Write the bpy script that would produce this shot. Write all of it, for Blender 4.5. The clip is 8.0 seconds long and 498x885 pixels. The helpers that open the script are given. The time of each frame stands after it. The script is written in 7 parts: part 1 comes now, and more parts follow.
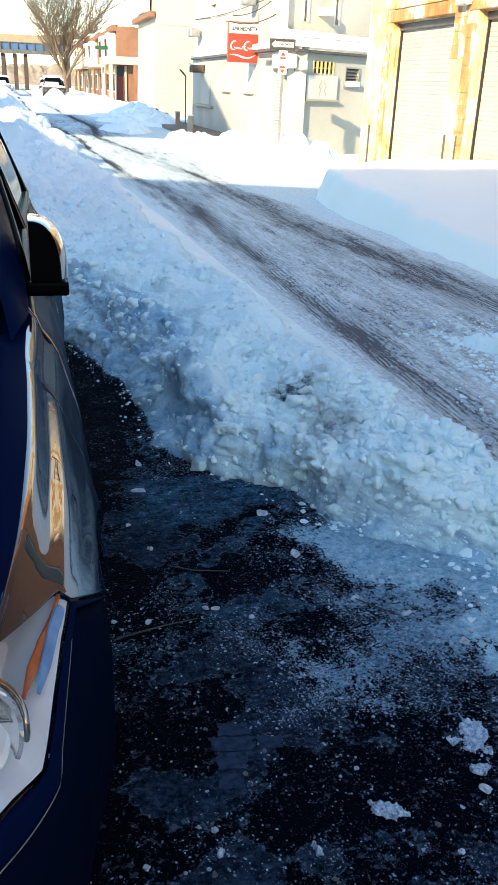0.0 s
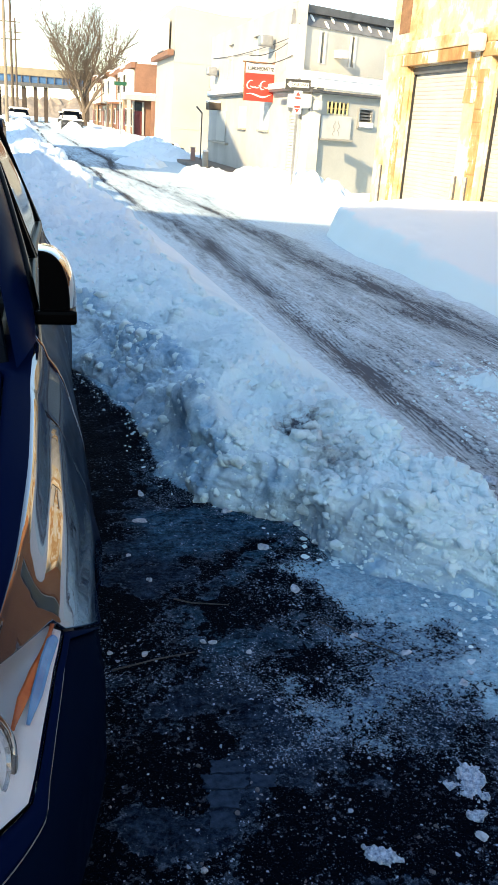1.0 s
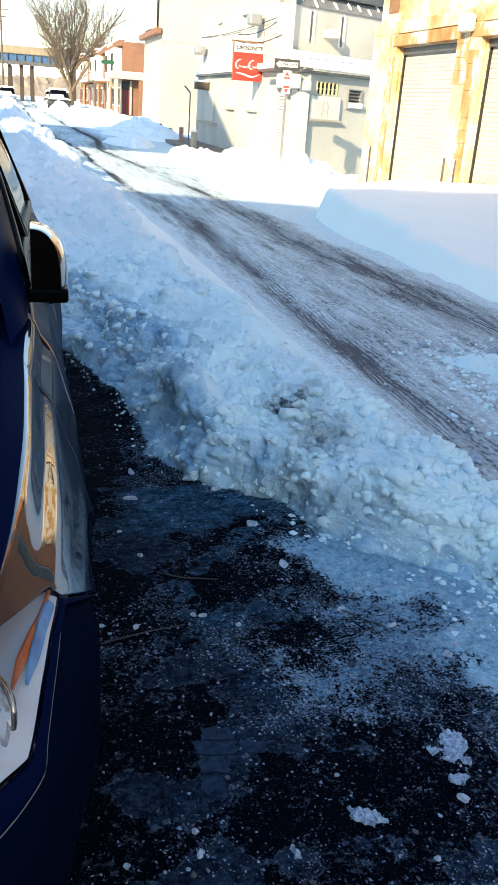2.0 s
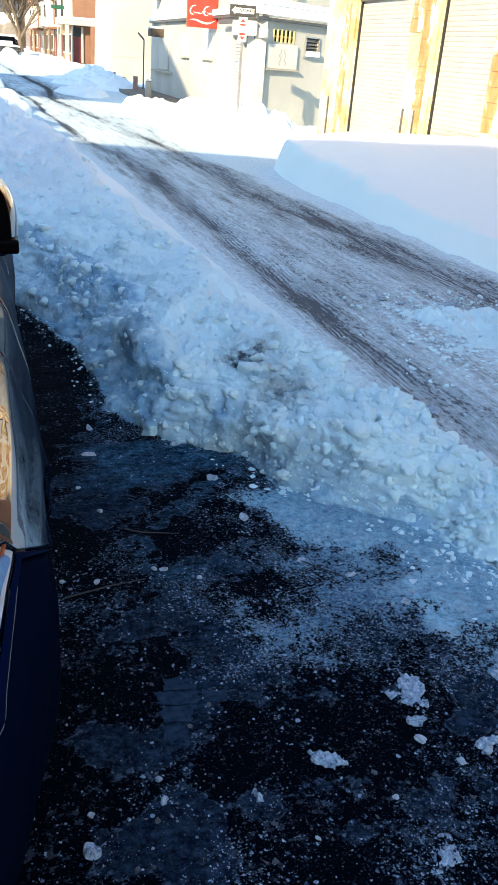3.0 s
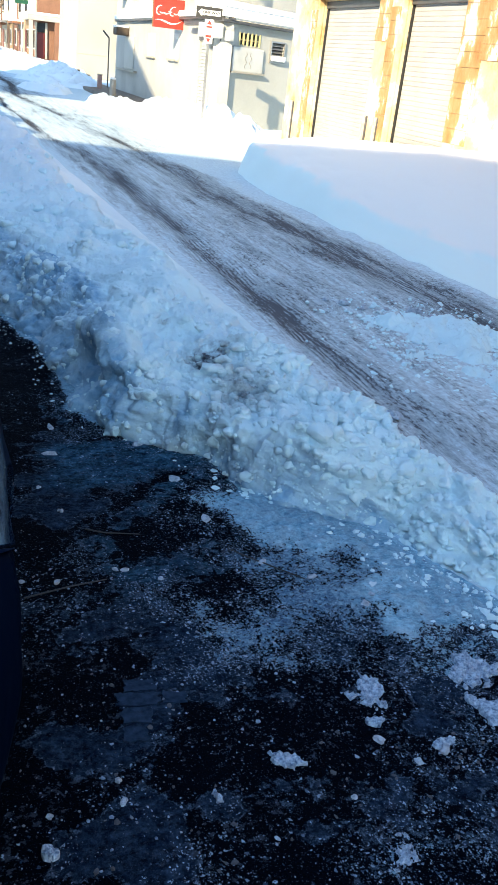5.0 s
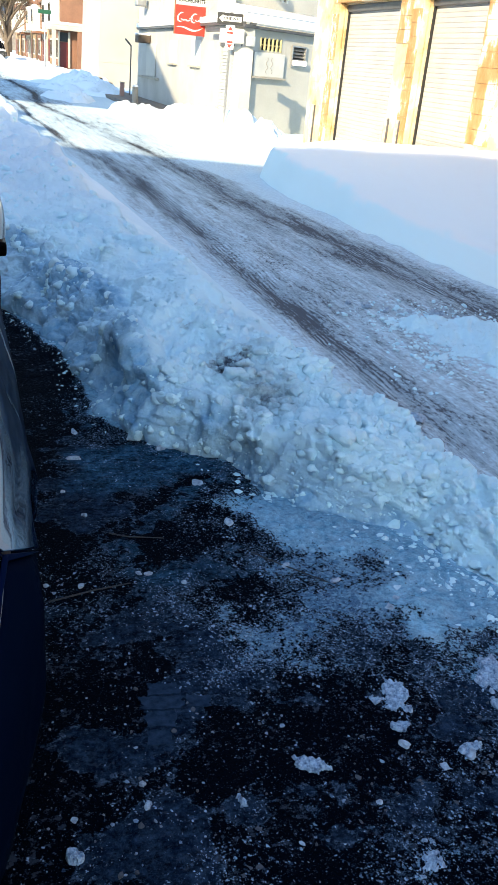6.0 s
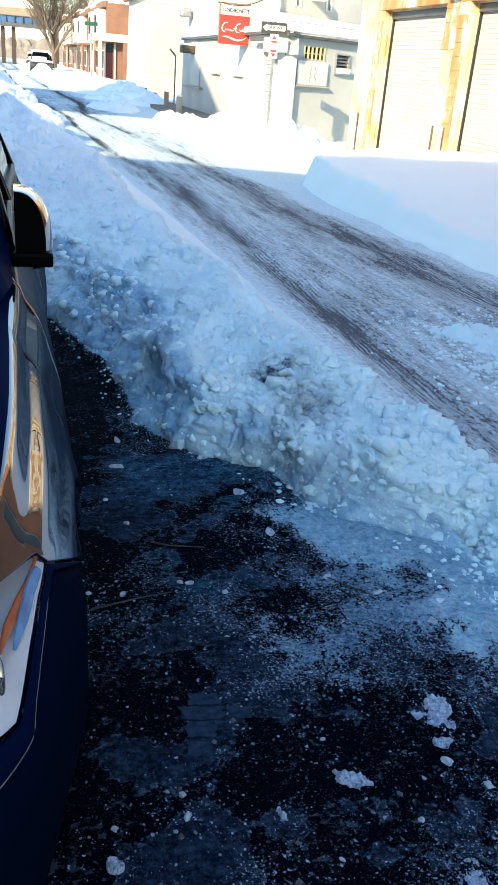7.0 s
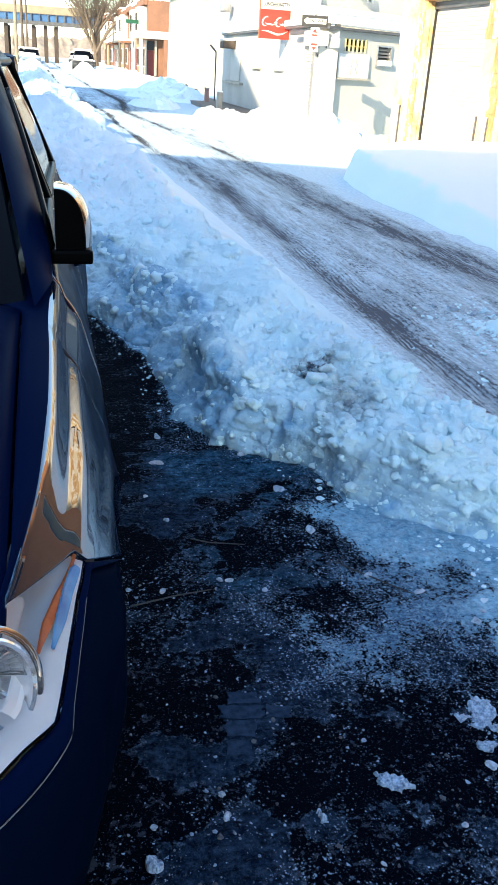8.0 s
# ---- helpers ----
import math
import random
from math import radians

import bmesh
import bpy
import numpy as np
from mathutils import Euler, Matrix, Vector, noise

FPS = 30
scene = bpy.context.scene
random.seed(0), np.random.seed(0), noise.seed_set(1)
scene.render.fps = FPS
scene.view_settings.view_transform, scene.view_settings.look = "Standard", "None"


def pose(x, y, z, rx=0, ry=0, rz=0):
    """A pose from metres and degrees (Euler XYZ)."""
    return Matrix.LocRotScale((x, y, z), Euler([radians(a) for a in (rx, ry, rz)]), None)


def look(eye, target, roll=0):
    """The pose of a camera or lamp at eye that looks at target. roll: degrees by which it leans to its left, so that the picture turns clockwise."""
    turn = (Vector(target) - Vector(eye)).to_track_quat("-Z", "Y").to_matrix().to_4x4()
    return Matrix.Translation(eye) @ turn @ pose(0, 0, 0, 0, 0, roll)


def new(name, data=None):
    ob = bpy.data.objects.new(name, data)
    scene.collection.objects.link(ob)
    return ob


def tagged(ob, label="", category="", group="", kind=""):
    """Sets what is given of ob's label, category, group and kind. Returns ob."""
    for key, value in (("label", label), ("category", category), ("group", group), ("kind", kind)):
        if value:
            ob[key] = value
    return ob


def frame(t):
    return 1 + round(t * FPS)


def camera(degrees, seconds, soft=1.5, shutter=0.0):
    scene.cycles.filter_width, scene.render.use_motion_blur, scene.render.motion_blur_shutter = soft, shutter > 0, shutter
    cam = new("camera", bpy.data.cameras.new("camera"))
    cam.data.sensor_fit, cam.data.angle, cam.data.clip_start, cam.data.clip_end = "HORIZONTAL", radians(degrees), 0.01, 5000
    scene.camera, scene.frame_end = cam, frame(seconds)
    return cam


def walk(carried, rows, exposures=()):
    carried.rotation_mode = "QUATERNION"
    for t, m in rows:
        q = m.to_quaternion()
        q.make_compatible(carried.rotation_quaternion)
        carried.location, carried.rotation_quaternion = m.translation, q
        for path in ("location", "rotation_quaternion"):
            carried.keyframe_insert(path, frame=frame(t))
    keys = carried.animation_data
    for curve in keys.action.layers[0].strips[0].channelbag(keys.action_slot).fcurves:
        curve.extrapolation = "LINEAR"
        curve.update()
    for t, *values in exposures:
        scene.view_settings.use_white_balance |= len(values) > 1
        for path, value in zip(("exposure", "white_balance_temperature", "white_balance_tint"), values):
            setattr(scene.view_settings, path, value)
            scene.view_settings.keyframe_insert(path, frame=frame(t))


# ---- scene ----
cam = camera(33.2, 8.0)
PATH = [
    (0, (0.0, 0.02, 1.617), (0.479, 1.798, 0.838), 2.5),
    (0.5, (-0.001, 0.019, 1.624), (0.472, 1.82, 0.893), 3.2),
    (1, (0.01, 0.02, 1.619), (0.479, 1.832, 0.911), 3.9),
    (2.3, (-0.006, -0.037, 1.617), (0.516, 1.732, 0.844), 4.6),
    (2.5, (-0.005, -0.031, 1.607), (0.545, 1.72, 0.811), 5.0),
    (3, (0.007, -0.028, 1.603), (0.586, 1.696, 0.771), 4.7),
    (3.5, (0.015, -0.02, 1.599), (0.649, 1.699, 0.799), 5.7),
    (4, (-0.003, -0.02, 1.603), (0.672, 1.692, 0.82), 6.9),
    (5.5, (-0.009, -0.034, 1.602), (0.649, 1.661, 0.769), 6.4),
    (6, (-0.003, -0.03, 1.598), (0.615, 1.689, 0.784), 5.7),
    (6.5, (-0.015, -0.036, 1.601), (0.568, 1.702, 0.801), 5.2),
    (7, (-0.007, -0.022, 1.606), (0.519, 1.731, 0.799), 4.9),
    (7.5, (0.002, 0.005, 1.594), (0.4505, 1.778, 0.785), 3.9),
    (8, (0.0, 0.0, 1.6), (0.432, 1.771, 0.777), 3.7),
]
walk(cam, [(t, look(eye, target, roll)) for t, eye, target, roll in PATH], [(0, 1.59, 8250, 7), (1.2, 1.57, 8250, 7), (2.5, 1.57, 7950, 7), (5.5, 1.51, 7450, 6), (7.0, 1.58, 7450, 6), (8, 1.86, 7450, 6)])

# ---- world, sun ----
SUN_WAY = Vector((0.632, 0.668, -0.394)).normalized()   # the way the sunlight travels
world = bpy.data.worlds.new("winter_sky")
scene.world = world
world.use_nodes = True
wn = world.node_tree
sky = wn.nodes.new("ShaderNodeTexSky")
sky.sky_type, sky.sun_disc = "NISHITA", False
sky.sun_elevation = math.asin(-SUN_WAY.z)
sky.sun_rotation = math.atan2(-SUN_WAY.x, -SUN_WAY.y)
sky.air_density, sky.dust_density, sky.ozone_density = 1.0, 0.2, 3.0
wn.nodes["Background"].inputs["Strength"].default_value = 0.165
wn.links.new(sky.outputs["Color"], wn.nodes["Background"].inputs["Color"])
sun = new("sun", bpy.data.lights.new("sun", "SUN"))
sun.data.energy, sun.data.angle, sun.data.color = 3.4, radians(0.5), (1.0, 0.88, 0.69)
sun.matrix_world = look((-20, -40, 20), Vector((-20, -40, 20)) + SUN_WAY)

# ---- small tools ----
def mesh_of(name, verts, faces, mat=None, smooth=False):
    me = bpy.data.meshes.new(name)
    me.from_pydata([tuple(v) for v in verts], [], [tuple(f) for f in faces])
    me.update()
    if mat:
        me.materials.append(mat)
    if smooth:
        me.polygons.foreach_set("use_smooth", [True] * len(me.polygons))
    return me


def thing(name, label, category, at=(0, 0, 0), group="", kind="", turn=0):
    ob = new(name)
    ob.empty_display_size = 0.1
    ob.matrix_basis = pose(*at, 0, 0, turn)
    return tagged(ob, label, category, group, kind)


def part(name, bm, mat, parent=None, label="", smooth=False):
    """Links a bmesh (or a mesh) as one mesh object under a thing or a part. The mesh is in the parent's own space."""
    if isinstance(bm, bpy.types.Mesh):
        me = bm
    else:
        me = bpy.data.meshes.new(name)
        bm.to_mesh(me)
        bm.free()
        if smooth:
            me.polygons.foreach_set("use_smooth", [True] * len(me.polygons))
    if mat and not me.materials:
        me.materials.append(mat)
    ob = new(name, me)
    ob.parent = parent
    if label:
        ob["label"] = label
    return ob


def box(x0, x1, y0, y1, z0, z1, bevel=0.0, bm=None, m=None):
    own = bmesh.new()
    bmesh.ops.create_cube(own, size=1)
    for v in own.verts:
        v.co = Vector((x0 + (v.co.x + .5) * (x1 - x0), y0 + (v.co.y + .5) * (y1 - y0), z0 + (v.co.z + .5) * (z1 - z0)))
    if bevel > 0:
        bmesh.ops.bevel(own, geom=own.edges[:], offset=bevel, segments=2, affect="EDGES", profile=0.6)
    if m:
        own.transform(m)
    if bm is None:
        return own
    merge(bm, own)
    return bm


def merge(bm, other):
    me = bpy.data.meshes.new("tmp")
    other.to_mesh(me)
    other.free()
    bm.from_mesh(me)
    bpy.data.meshes.remove(me)


def tube(points, radii, sides=8, bm=None, cap=True):
    """A tapered tube through points."""
    bm = bm or bmesh.new()
    rings = []
    for i, p in enumerate(points):
        p = Vector(p)
        a, b = Vector(points[max(0, i - 1)]), Vector(points[min(len(points) - 1, i + 1)])
        d = (b - a).normalized()
        u = d.orthogonal().normalized() if abs(d.z) > .95 else d.cross(Vector((0, 0, 1))).normalized()
        w = d.cross(u)
        r = radii[i] if hasattr(radii, "__len__") else radii
        rings.append([bm.verts.new(p + u * r * math.cos(k * 2 * math.pi / sides) + w * r * math.sin(k * 2 * math.pi / sides)) for k in range(sides)])
    for a, b in zip(rings, rings[1:]):
        for k in range(sides):
            bm.faces.new((a[k], a[(k + 1) % sides], b[(k + 1) % sides], b[k]))
    if cap:
        bm.faces.new(rings[0][::-1])
        bm.faces.new(rings[-1])
    return bm


# value noise and cell noise on arrays
def lattice(ix, iy, seed):
    n = (ix.astype(np.int64) * 374761393 + iy.astype(np.int64) * 668265263 + seed * 974634541) & 0xFFFFFFFF
    n = ((n ^ (n >> 13)) * 1274126177) & 0xFFFFFFFF
    n = ((n ^ (n >> 16)) * 2246822519) & 0xFFFFFFFF
    return ((n ^ (n >> 15)) & 0xFFFFFF) / float(0xFFFFFF)


def vnoise(x, y, seed=0):
    ix, iy = np.floor(x), np.floor(y)
    fx, fy = x - ix, y - iy
    fx, fy = fx * fx * fx * (fx * (fx * 6 - 15) + 10), fy * fy * fy * (fy * (fy * 6 - 15) + 10)
    a, b = lattice(ix, iy, seed), lattice(ix + 1, iy, seed)
    c, d = lattice(ix, iy + 1, seed), lattice(ix + 1, iy + 1, seed)
    return (a * (1 - fx) + b * fx) * (1 - fy) + (c * (1 - fx) + d * fx) * fy


def fbm(x, y, octaves=4, seed=0, gain=0.5):
    """-1 to 1, about."""
    total, amp, norm = 0, 1.0, 0
    for o in range(octaves):
        total = total + amp * (vnoise(x * 2 ** o + 17.3 * o, y * 2 ** o - 9.1 * o, seed + o) * 2 - 1)
        norm += amp
        amp *= gain
    return total / norm * 1.6


def clods(x, y, seed=0, share=0.75):
    """Domes of loose lumps, 0 to 1: each cell of the plane holds one lump of its own size."""
    ix, iy = np.floor(x), np.floor(y)
    best = np.zeros_like(x)
    for dx in (-1, 0, 1):
        for dy in (-1, 0, 1):
            cx, cy = ix + dx, iy + dy
            px, py = cx + lattice(cx, cy, seed), cy + lattice(cx, cy, seed + 1)
            size = 0.35 + 0.6 * lattice(cx, cy, seed + 2)
            on = lattice(cx, cy, seed + 3) < share
            d2 = ((x - px) ** 2 + (y - py) ** 2) / size ** 2
            best = np.maximum(best, np.where(on, np.sqrt(np.clip(1 - d2, 0, 1)) * size, 0))
    return best


def blocks(x, y, seed=0, crack=0.12):
    """Broken slabs: each cell is a tilted facet of its own height, with a groove between neighbours; about 0 to 1."""
    ix, iy = np.floor(x), np.floor(y)
    first, second, height = np.full_like(x, 9.0), np.full_like(x, 9.0), np.zeros_like(x)
    for dx in (-1, 0, 1):
        for dy in (-1, 0, 1):
            cx, cy = ix + dx, iy + dy
            ox, oy = x - cx - lattice(cx, cy, seed), y - cy - lattice(cx, cy, seed + 1)
            d = np.hypot(ox, oy)
            flat = 0.15 + 0.6 * lattice(cx, cy, seed + 2) + (lattice(cx, cy, seed + 3) - 0.5) * 0.9 * ox + (lattice(cx, cy, seed + 4) - 0.5) * 0.9 * oy - 0.35 * d * d
            closer = d < first
            second = np.where(closer, first, np.minimum(second, d))
            height = np.where(closer, flat, height)
            first = np.where(closer, d, first)
    return np.clip(height, 0, 1.2) * sstep(0, crack, second - first)


def sstep(a, b, x):
    t = np.clip((np.asarray(x, float) - a) / (b - a), 0, 1)
    return t * t * (3 - 2 * t)


def grid_mesh(name, px, py, pz, mat, attributes=None):
    """A smooth sheet from three arrays of one shape."""
    n, m = px.shape
    idx = np.arange(n * m).reshape(n, m)
    quads = np.stack([idx[:-1, :-1], idx[:-1, 1:], idx[1:, 1:], idx[1:, :-1]], -1).reshape(-1, 4)
    me = bpy.data.meshes.new(name)
    me.vertices.add(n * m)
    me.vertices.foreach_set("co", np.stack([px, py, pz], -1).astype(np.float32).ravel())
    me.loops.add(quads.size)
    me.loops.foreach_set("vertex_index", quads.astype(np.int32).ravel())
    me.polygons.add(len(quads))
    me.polygons.foreach_set("loop_start", np.arange(0, quads.size, 4, dtype=np.int32))
    me.polygons.foreach_set("loop_total", np.full(len(quads), 4, dtype=np.int32))
    me.update(calc_edges=True)
    me.polygons.foreach_set("use_smooth", [True] * len(quads))
    me.materials.append(mat)
    for key, values in (attributes or {}).items():
        me.attributes.new(key, "FLOAT", "POINT").data.foreach_set("value", values.astype(np.float32).ravel())
    return me


def push_out(px, py, pz, h):
    """Moves a sheet along its normals by h."""
    du = [np.gradient(a, axis=0) for a in (px, py, pz)]
    dv = [np.gradient(a, axis=1) for a in (px, py, pz)]
    n = np.cross(np.stack(dv, -1), np.stack(du, -1))
    n /= np.linalg.norm(n, axis=-1, keepdims=True) + 1e-9
    n *= np.sign(n[..., 2:3].mean() + 1e-9)
    return px + n[..., 0] * h, py + n[..., 1] * h, pz + n[..., 2] * h


# ---- materials ----
def material(name, color, rough=0.6, metal=0.0, **more):
    mat = bpy.data.materials.new(name)
    mat.use_nodes = True
    b = mat.node_tree.nodes["Principled BSDF"]
    b.inputs["Base Color"].default_value = (*color, 1)
    b.inputs["Roughness"].default_value, b.inputs["Metallic"].default_value = rough, metal
    for key, v in more.items():
        b.inputs[key.replace("_", " ")].default_value = v
    return mat


class Nodes:
    """Short hand for a material's nodes."""
    def __init__(self, mat):
        self.t = mat.node_tree
        self.b = self.t.nodes["Principled BSDF"]

    def n(self, kind, **sets):
        node = self.t.nodes.new("ShaderNode" + kind)
        for key, v in sets.items():
            if key in node.inputs:
                node.inputs[key].default_value = v
            else:
                setattr(node, key, v)
        return node

    def link(self, a, b):
        self.t.links.new(a, b)

    def place(self):
        return self.n("NewGeometry").outputs["Position"]

    def noise(self, scale, detail=4, rough=0.55, vec=None, stretch=None):
        node = self.n("TexNoise", Scale=scale, Detail=detail, Roughness=rough)
        src = vec if vec is not None else self.place()
        if stretch:
            mp = self.n("Mapping")
            mp.inputs["Scale"].default_value = stretch
            self.link(src, mp.inputs["Vector"])
            src = mp.outputs["Vector"]
        self.link(src, node.inputs["Vector"])
        return node.outputs["Fac"]

    def ramp(self, fac, stops):
        node = self.n("ValToRGB")
        e = node.color_ramp.elements
        while len(e) < len(stops):
            e.new(0.5)
        for k, (p, c) in zip(e, stops):
            k.position = p
            k.color = (c, c, c, 1) if not hasattr(c, "__len__") else (*c, 1)
        self.link(fac, node.inputs["Fac"])
        return node.outputs["Color"]

    def math(self, op, a, b):
        node = self.n("Math", operation=op)
        for i, v in enumerate((a, b)):
            if hasattr(v, "links"):
                self.link(v, node.inputs[i])
            else:
                node.inputs[i].default_value = v
        return node.outputs[0]

    def mix(self, fac, a, b):
        node = self.n("Mix", data_type="RGBA")
        for i, v in ((0, fac), (6, a), (7, b)):
            if hasattr(v, "links"):
                self.link(v, node.inputs[i])
            else:
                node.inputs[i].default_value = v if i == 0 else (*v, 1)
        return node.outputs[2]

    def attr(self, name):
        return self.n("Attribute", attribute_name=name).outputs["Fac"]

    def bump(self, height, strength, distance=0.01):
        node = self.n("Bump", Strength=strength, Distance=distance)
        self.link(height, node.inputs["Height"])
        self.link(node.outputs["Normal"], self.b.inputs["Normal"])

    def color(self, out):
        self.link(out, self.b.inputs["Base Color"])

    def rough(self, out):
        self.link(out, self.b.inputs["Roughness"])


def worn(name, color, dark, scale=3.0, rough=0.7, bump=0.3, grain=40, metal=0.0, distance=0.004):
    """A painted or bare surface with stains at one scale and grain at another."""
    mat = material(name, color, rough, metal)
    k = Nodes(mat)
    big, fine = k.noise(scale, 5), k.noise(grain, 3)
    tone = k.ramp(k.math("ADD", k.math("MULTIPLY", big, 0.75), k.math("MULTIPLY", fine, 0.25)), [(0.3, dark), (0.62, color)])
    k.color(tone)
    k.bump(fine, bump, distance)
    return mat


# snow: dirty in places by the vertex attribute "dirt"
snow_mat = material("snow", (0.86, 0.88, 0.90), 0.75)
k = Nodes(snow_mat)
d1 = k.ramp(k.noise(2.2, 6), [(0.35, 0.0), (0.75, 1.0)])
d2 = k.ramp(k.noise(26, 4), [(0.40, 0.0), (0.75, 1.0)])
dirty = k.math("MULTIPLY", k.attr("dirt"), k.math("ADD", k.math("MULTIPLY", d1, 0.9), k.math("MULTIPLY", d2, 0.7)))
# shade on the dug face, put in as a darker blue snow colour
face_shade = k.math("MULTIPLY", k.attr("face_shade"), k.ramp(k.noise(11, 6, 0.7), [(0.30, 0.35), (0.62, 1.0)]))
# far snow and heaps whiter than the near bank
k.color(k.mix(dirty, k.mix(face_shade, k.mix(k.attr("whiter"), (0.70, 0.92, 0.985), (0.82, 0.91, 0.955)), (0.19, 0.42, 0.62)), (0.065, 0.085, 0.115)))
def crumble(scale):
    cells = k.n("TexVoronoi", feature="SMOOTH_F1", Scale=scale)
    cells.inputs["Smoothness"].default_value = 0.35
    wob = k.n("TexNoise", Scale=scale * 0.6, Detail=3)
    k.link(k.place(), wob.inputs["Vector"])
    shift = k.n("VectorMath", operation="MULTIPLY_ADD")
    k.link(wob.outputs["Color"], shift.inputs[0])
    shift.inputs[1].default_value = (1.2 / scale,) * 3
    k.link(k.place(), shift.inputs[2])
    k.link(shift.outputs[0], cells.inputs["Vector"])
    return k.math("SUBTRACT", 1.0, cells.outputs["Distance"])


patch = k.ramp(k.noise(5, 4, 0.6), [(0.38, 0.25), (0.60, 1.0)])
lumpy = k.math("MULTIPLY", patch, k.math("ADD", crumble(34), k.math("MULTIPLY", crumble(75), 0.6)))
k.bump(k.math("ADD", lumpy, k.math("ADD", k.math("MULTIPLY", k.noise(38, 6, 0.75), 0.8), k.math("MULTIPLY", k.noise(150, 4, 0.7), 0.45))), 0.62, 0.014)
soft_snow_mat = material("drifted_snow", (0.93, 0.935, 0.95), 0.8)
k = Nodes(soft_snow_mat)
# plough-cut skirt bluer, top warmer: light on each slope put into the colour
k.color(k.mix(k.attr("ploughed"), (0.99, 0.95, 0.90), (0.82, 0.95, 0.93)))
k.bump(k.math("ADD", k.noise(1.5, 3), k.math("MULTIPLY", k.noise(30, 4), 0.15)), 0.25, 0.02)

# ground: wet asphalt under trodden snow; "cover" says how much snow lies on it, "ice" how much thin ice
ground_mat = material("street_surface", (0.03, 0.03, 0.032), 0.6)
k = Nodes(ground_mat)
cover, ice = k.attr("cover"), k.attr("ice")
specks = k.noise(75, 4, 0.7)
mid = k.noise(13, 6, 0.7)
streak = k.noise(7, 5, 0.6, stretch=(1.0, 0.10, 1.0))
mask_in = k.math("ADD", k.math("MULTIPLY", specks, 0.50), k.math("ADD", k.math("MULTIPLY", mid, 0.35), k.math("MULTIPLY", streak, 0.15)))
in_bay = k.math("GREATER_THAN", k.attr("thin"), 0.03)
level = k.math("ADD", mask_in, k.math("SUBTRACT", k.math("MULTIPLY", cover, 0.62), k.math("ADD", 0.31, k.math("MULTIPLY", in_bay, 0.040))))
white = k.ramp(level, [(0.506, 0.0), (0.530, 1.0)])
stones = k.noise(210, 3)
grit = k.ramp(k.noise(150, 3, 0.6), [(0.62, 0.0), (0.67, 1.0)])
chips = k.ramp(k.math("ADD", k.math("MULTIPLY", k.noise(48, 5, 0.75), 0.7), k.math("MULTIPLY", k.noise(6, 3), 0.3)), [(0.555, 0.0), (0.60, 1.0)])
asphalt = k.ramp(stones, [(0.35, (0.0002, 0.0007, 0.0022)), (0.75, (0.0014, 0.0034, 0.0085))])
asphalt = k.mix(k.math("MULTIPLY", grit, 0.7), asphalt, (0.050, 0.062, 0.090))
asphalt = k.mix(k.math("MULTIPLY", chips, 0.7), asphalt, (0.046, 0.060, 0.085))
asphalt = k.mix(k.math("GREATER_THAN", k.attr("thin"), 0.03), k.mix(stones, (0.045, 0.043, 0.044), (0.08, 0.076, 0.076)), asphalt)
film_in = k.math("ADD", k.math("MULTIPLY", k.noise(9.5, 7, 0.74), 0.75), k.math("MULTIPLY", k.math("SUBTRACT", ice, 0.5), 0.45))
film = k.ramp(film_in, [(0.38, 0.0), (0.41, 0.45), (0.52, 1.0)])
rim = k.math("MULTIPLY", k.ramp(film_in, [(0.395, 0.0), (0.415, 1.0), (0.425, 1.0), (0.45, 0.0)]), k.ramp(k.noise(60, 5, 0.75), [(0.46, 0.0), (0.60, 0.8)]))
iced = k.mix(k.math("MULTIPLY", film, k.ramp(k.math("ADD", k.math("MULTIPLY", k.noise(70, 6, 0.8), 0.55), k.math("MULTIPLY", k.noise(17, 5, 0.7, stretch=(0.6, 1.4, 1.0)), 0.45)), [(0.42, 0.10), (0.60, 1.0)])), asphalt, k.mix(k.attr("teal"), k.mix(k.ramp(k.noise(26, 6, 0.75), [(0.38, 0.0), (0.64, 1.0)]), (0.003, 0.012, 0.032), (0.036, 0.074, 0.130)), k.mix(k.ramp(k.noise(30, 6, 0.75), [(0.38, 0.0), (0.62, 1.0)]), (0.008, 0.050, 0.110), (0.07, 0.22, 0.34))))
iced = k.mix(k.math("MULTIPLY", grit, 0.30), iced, (0.045, 0.062, 0.09))
iced = k.mix(rim, iced, (0.085, 0.140, 0.205))
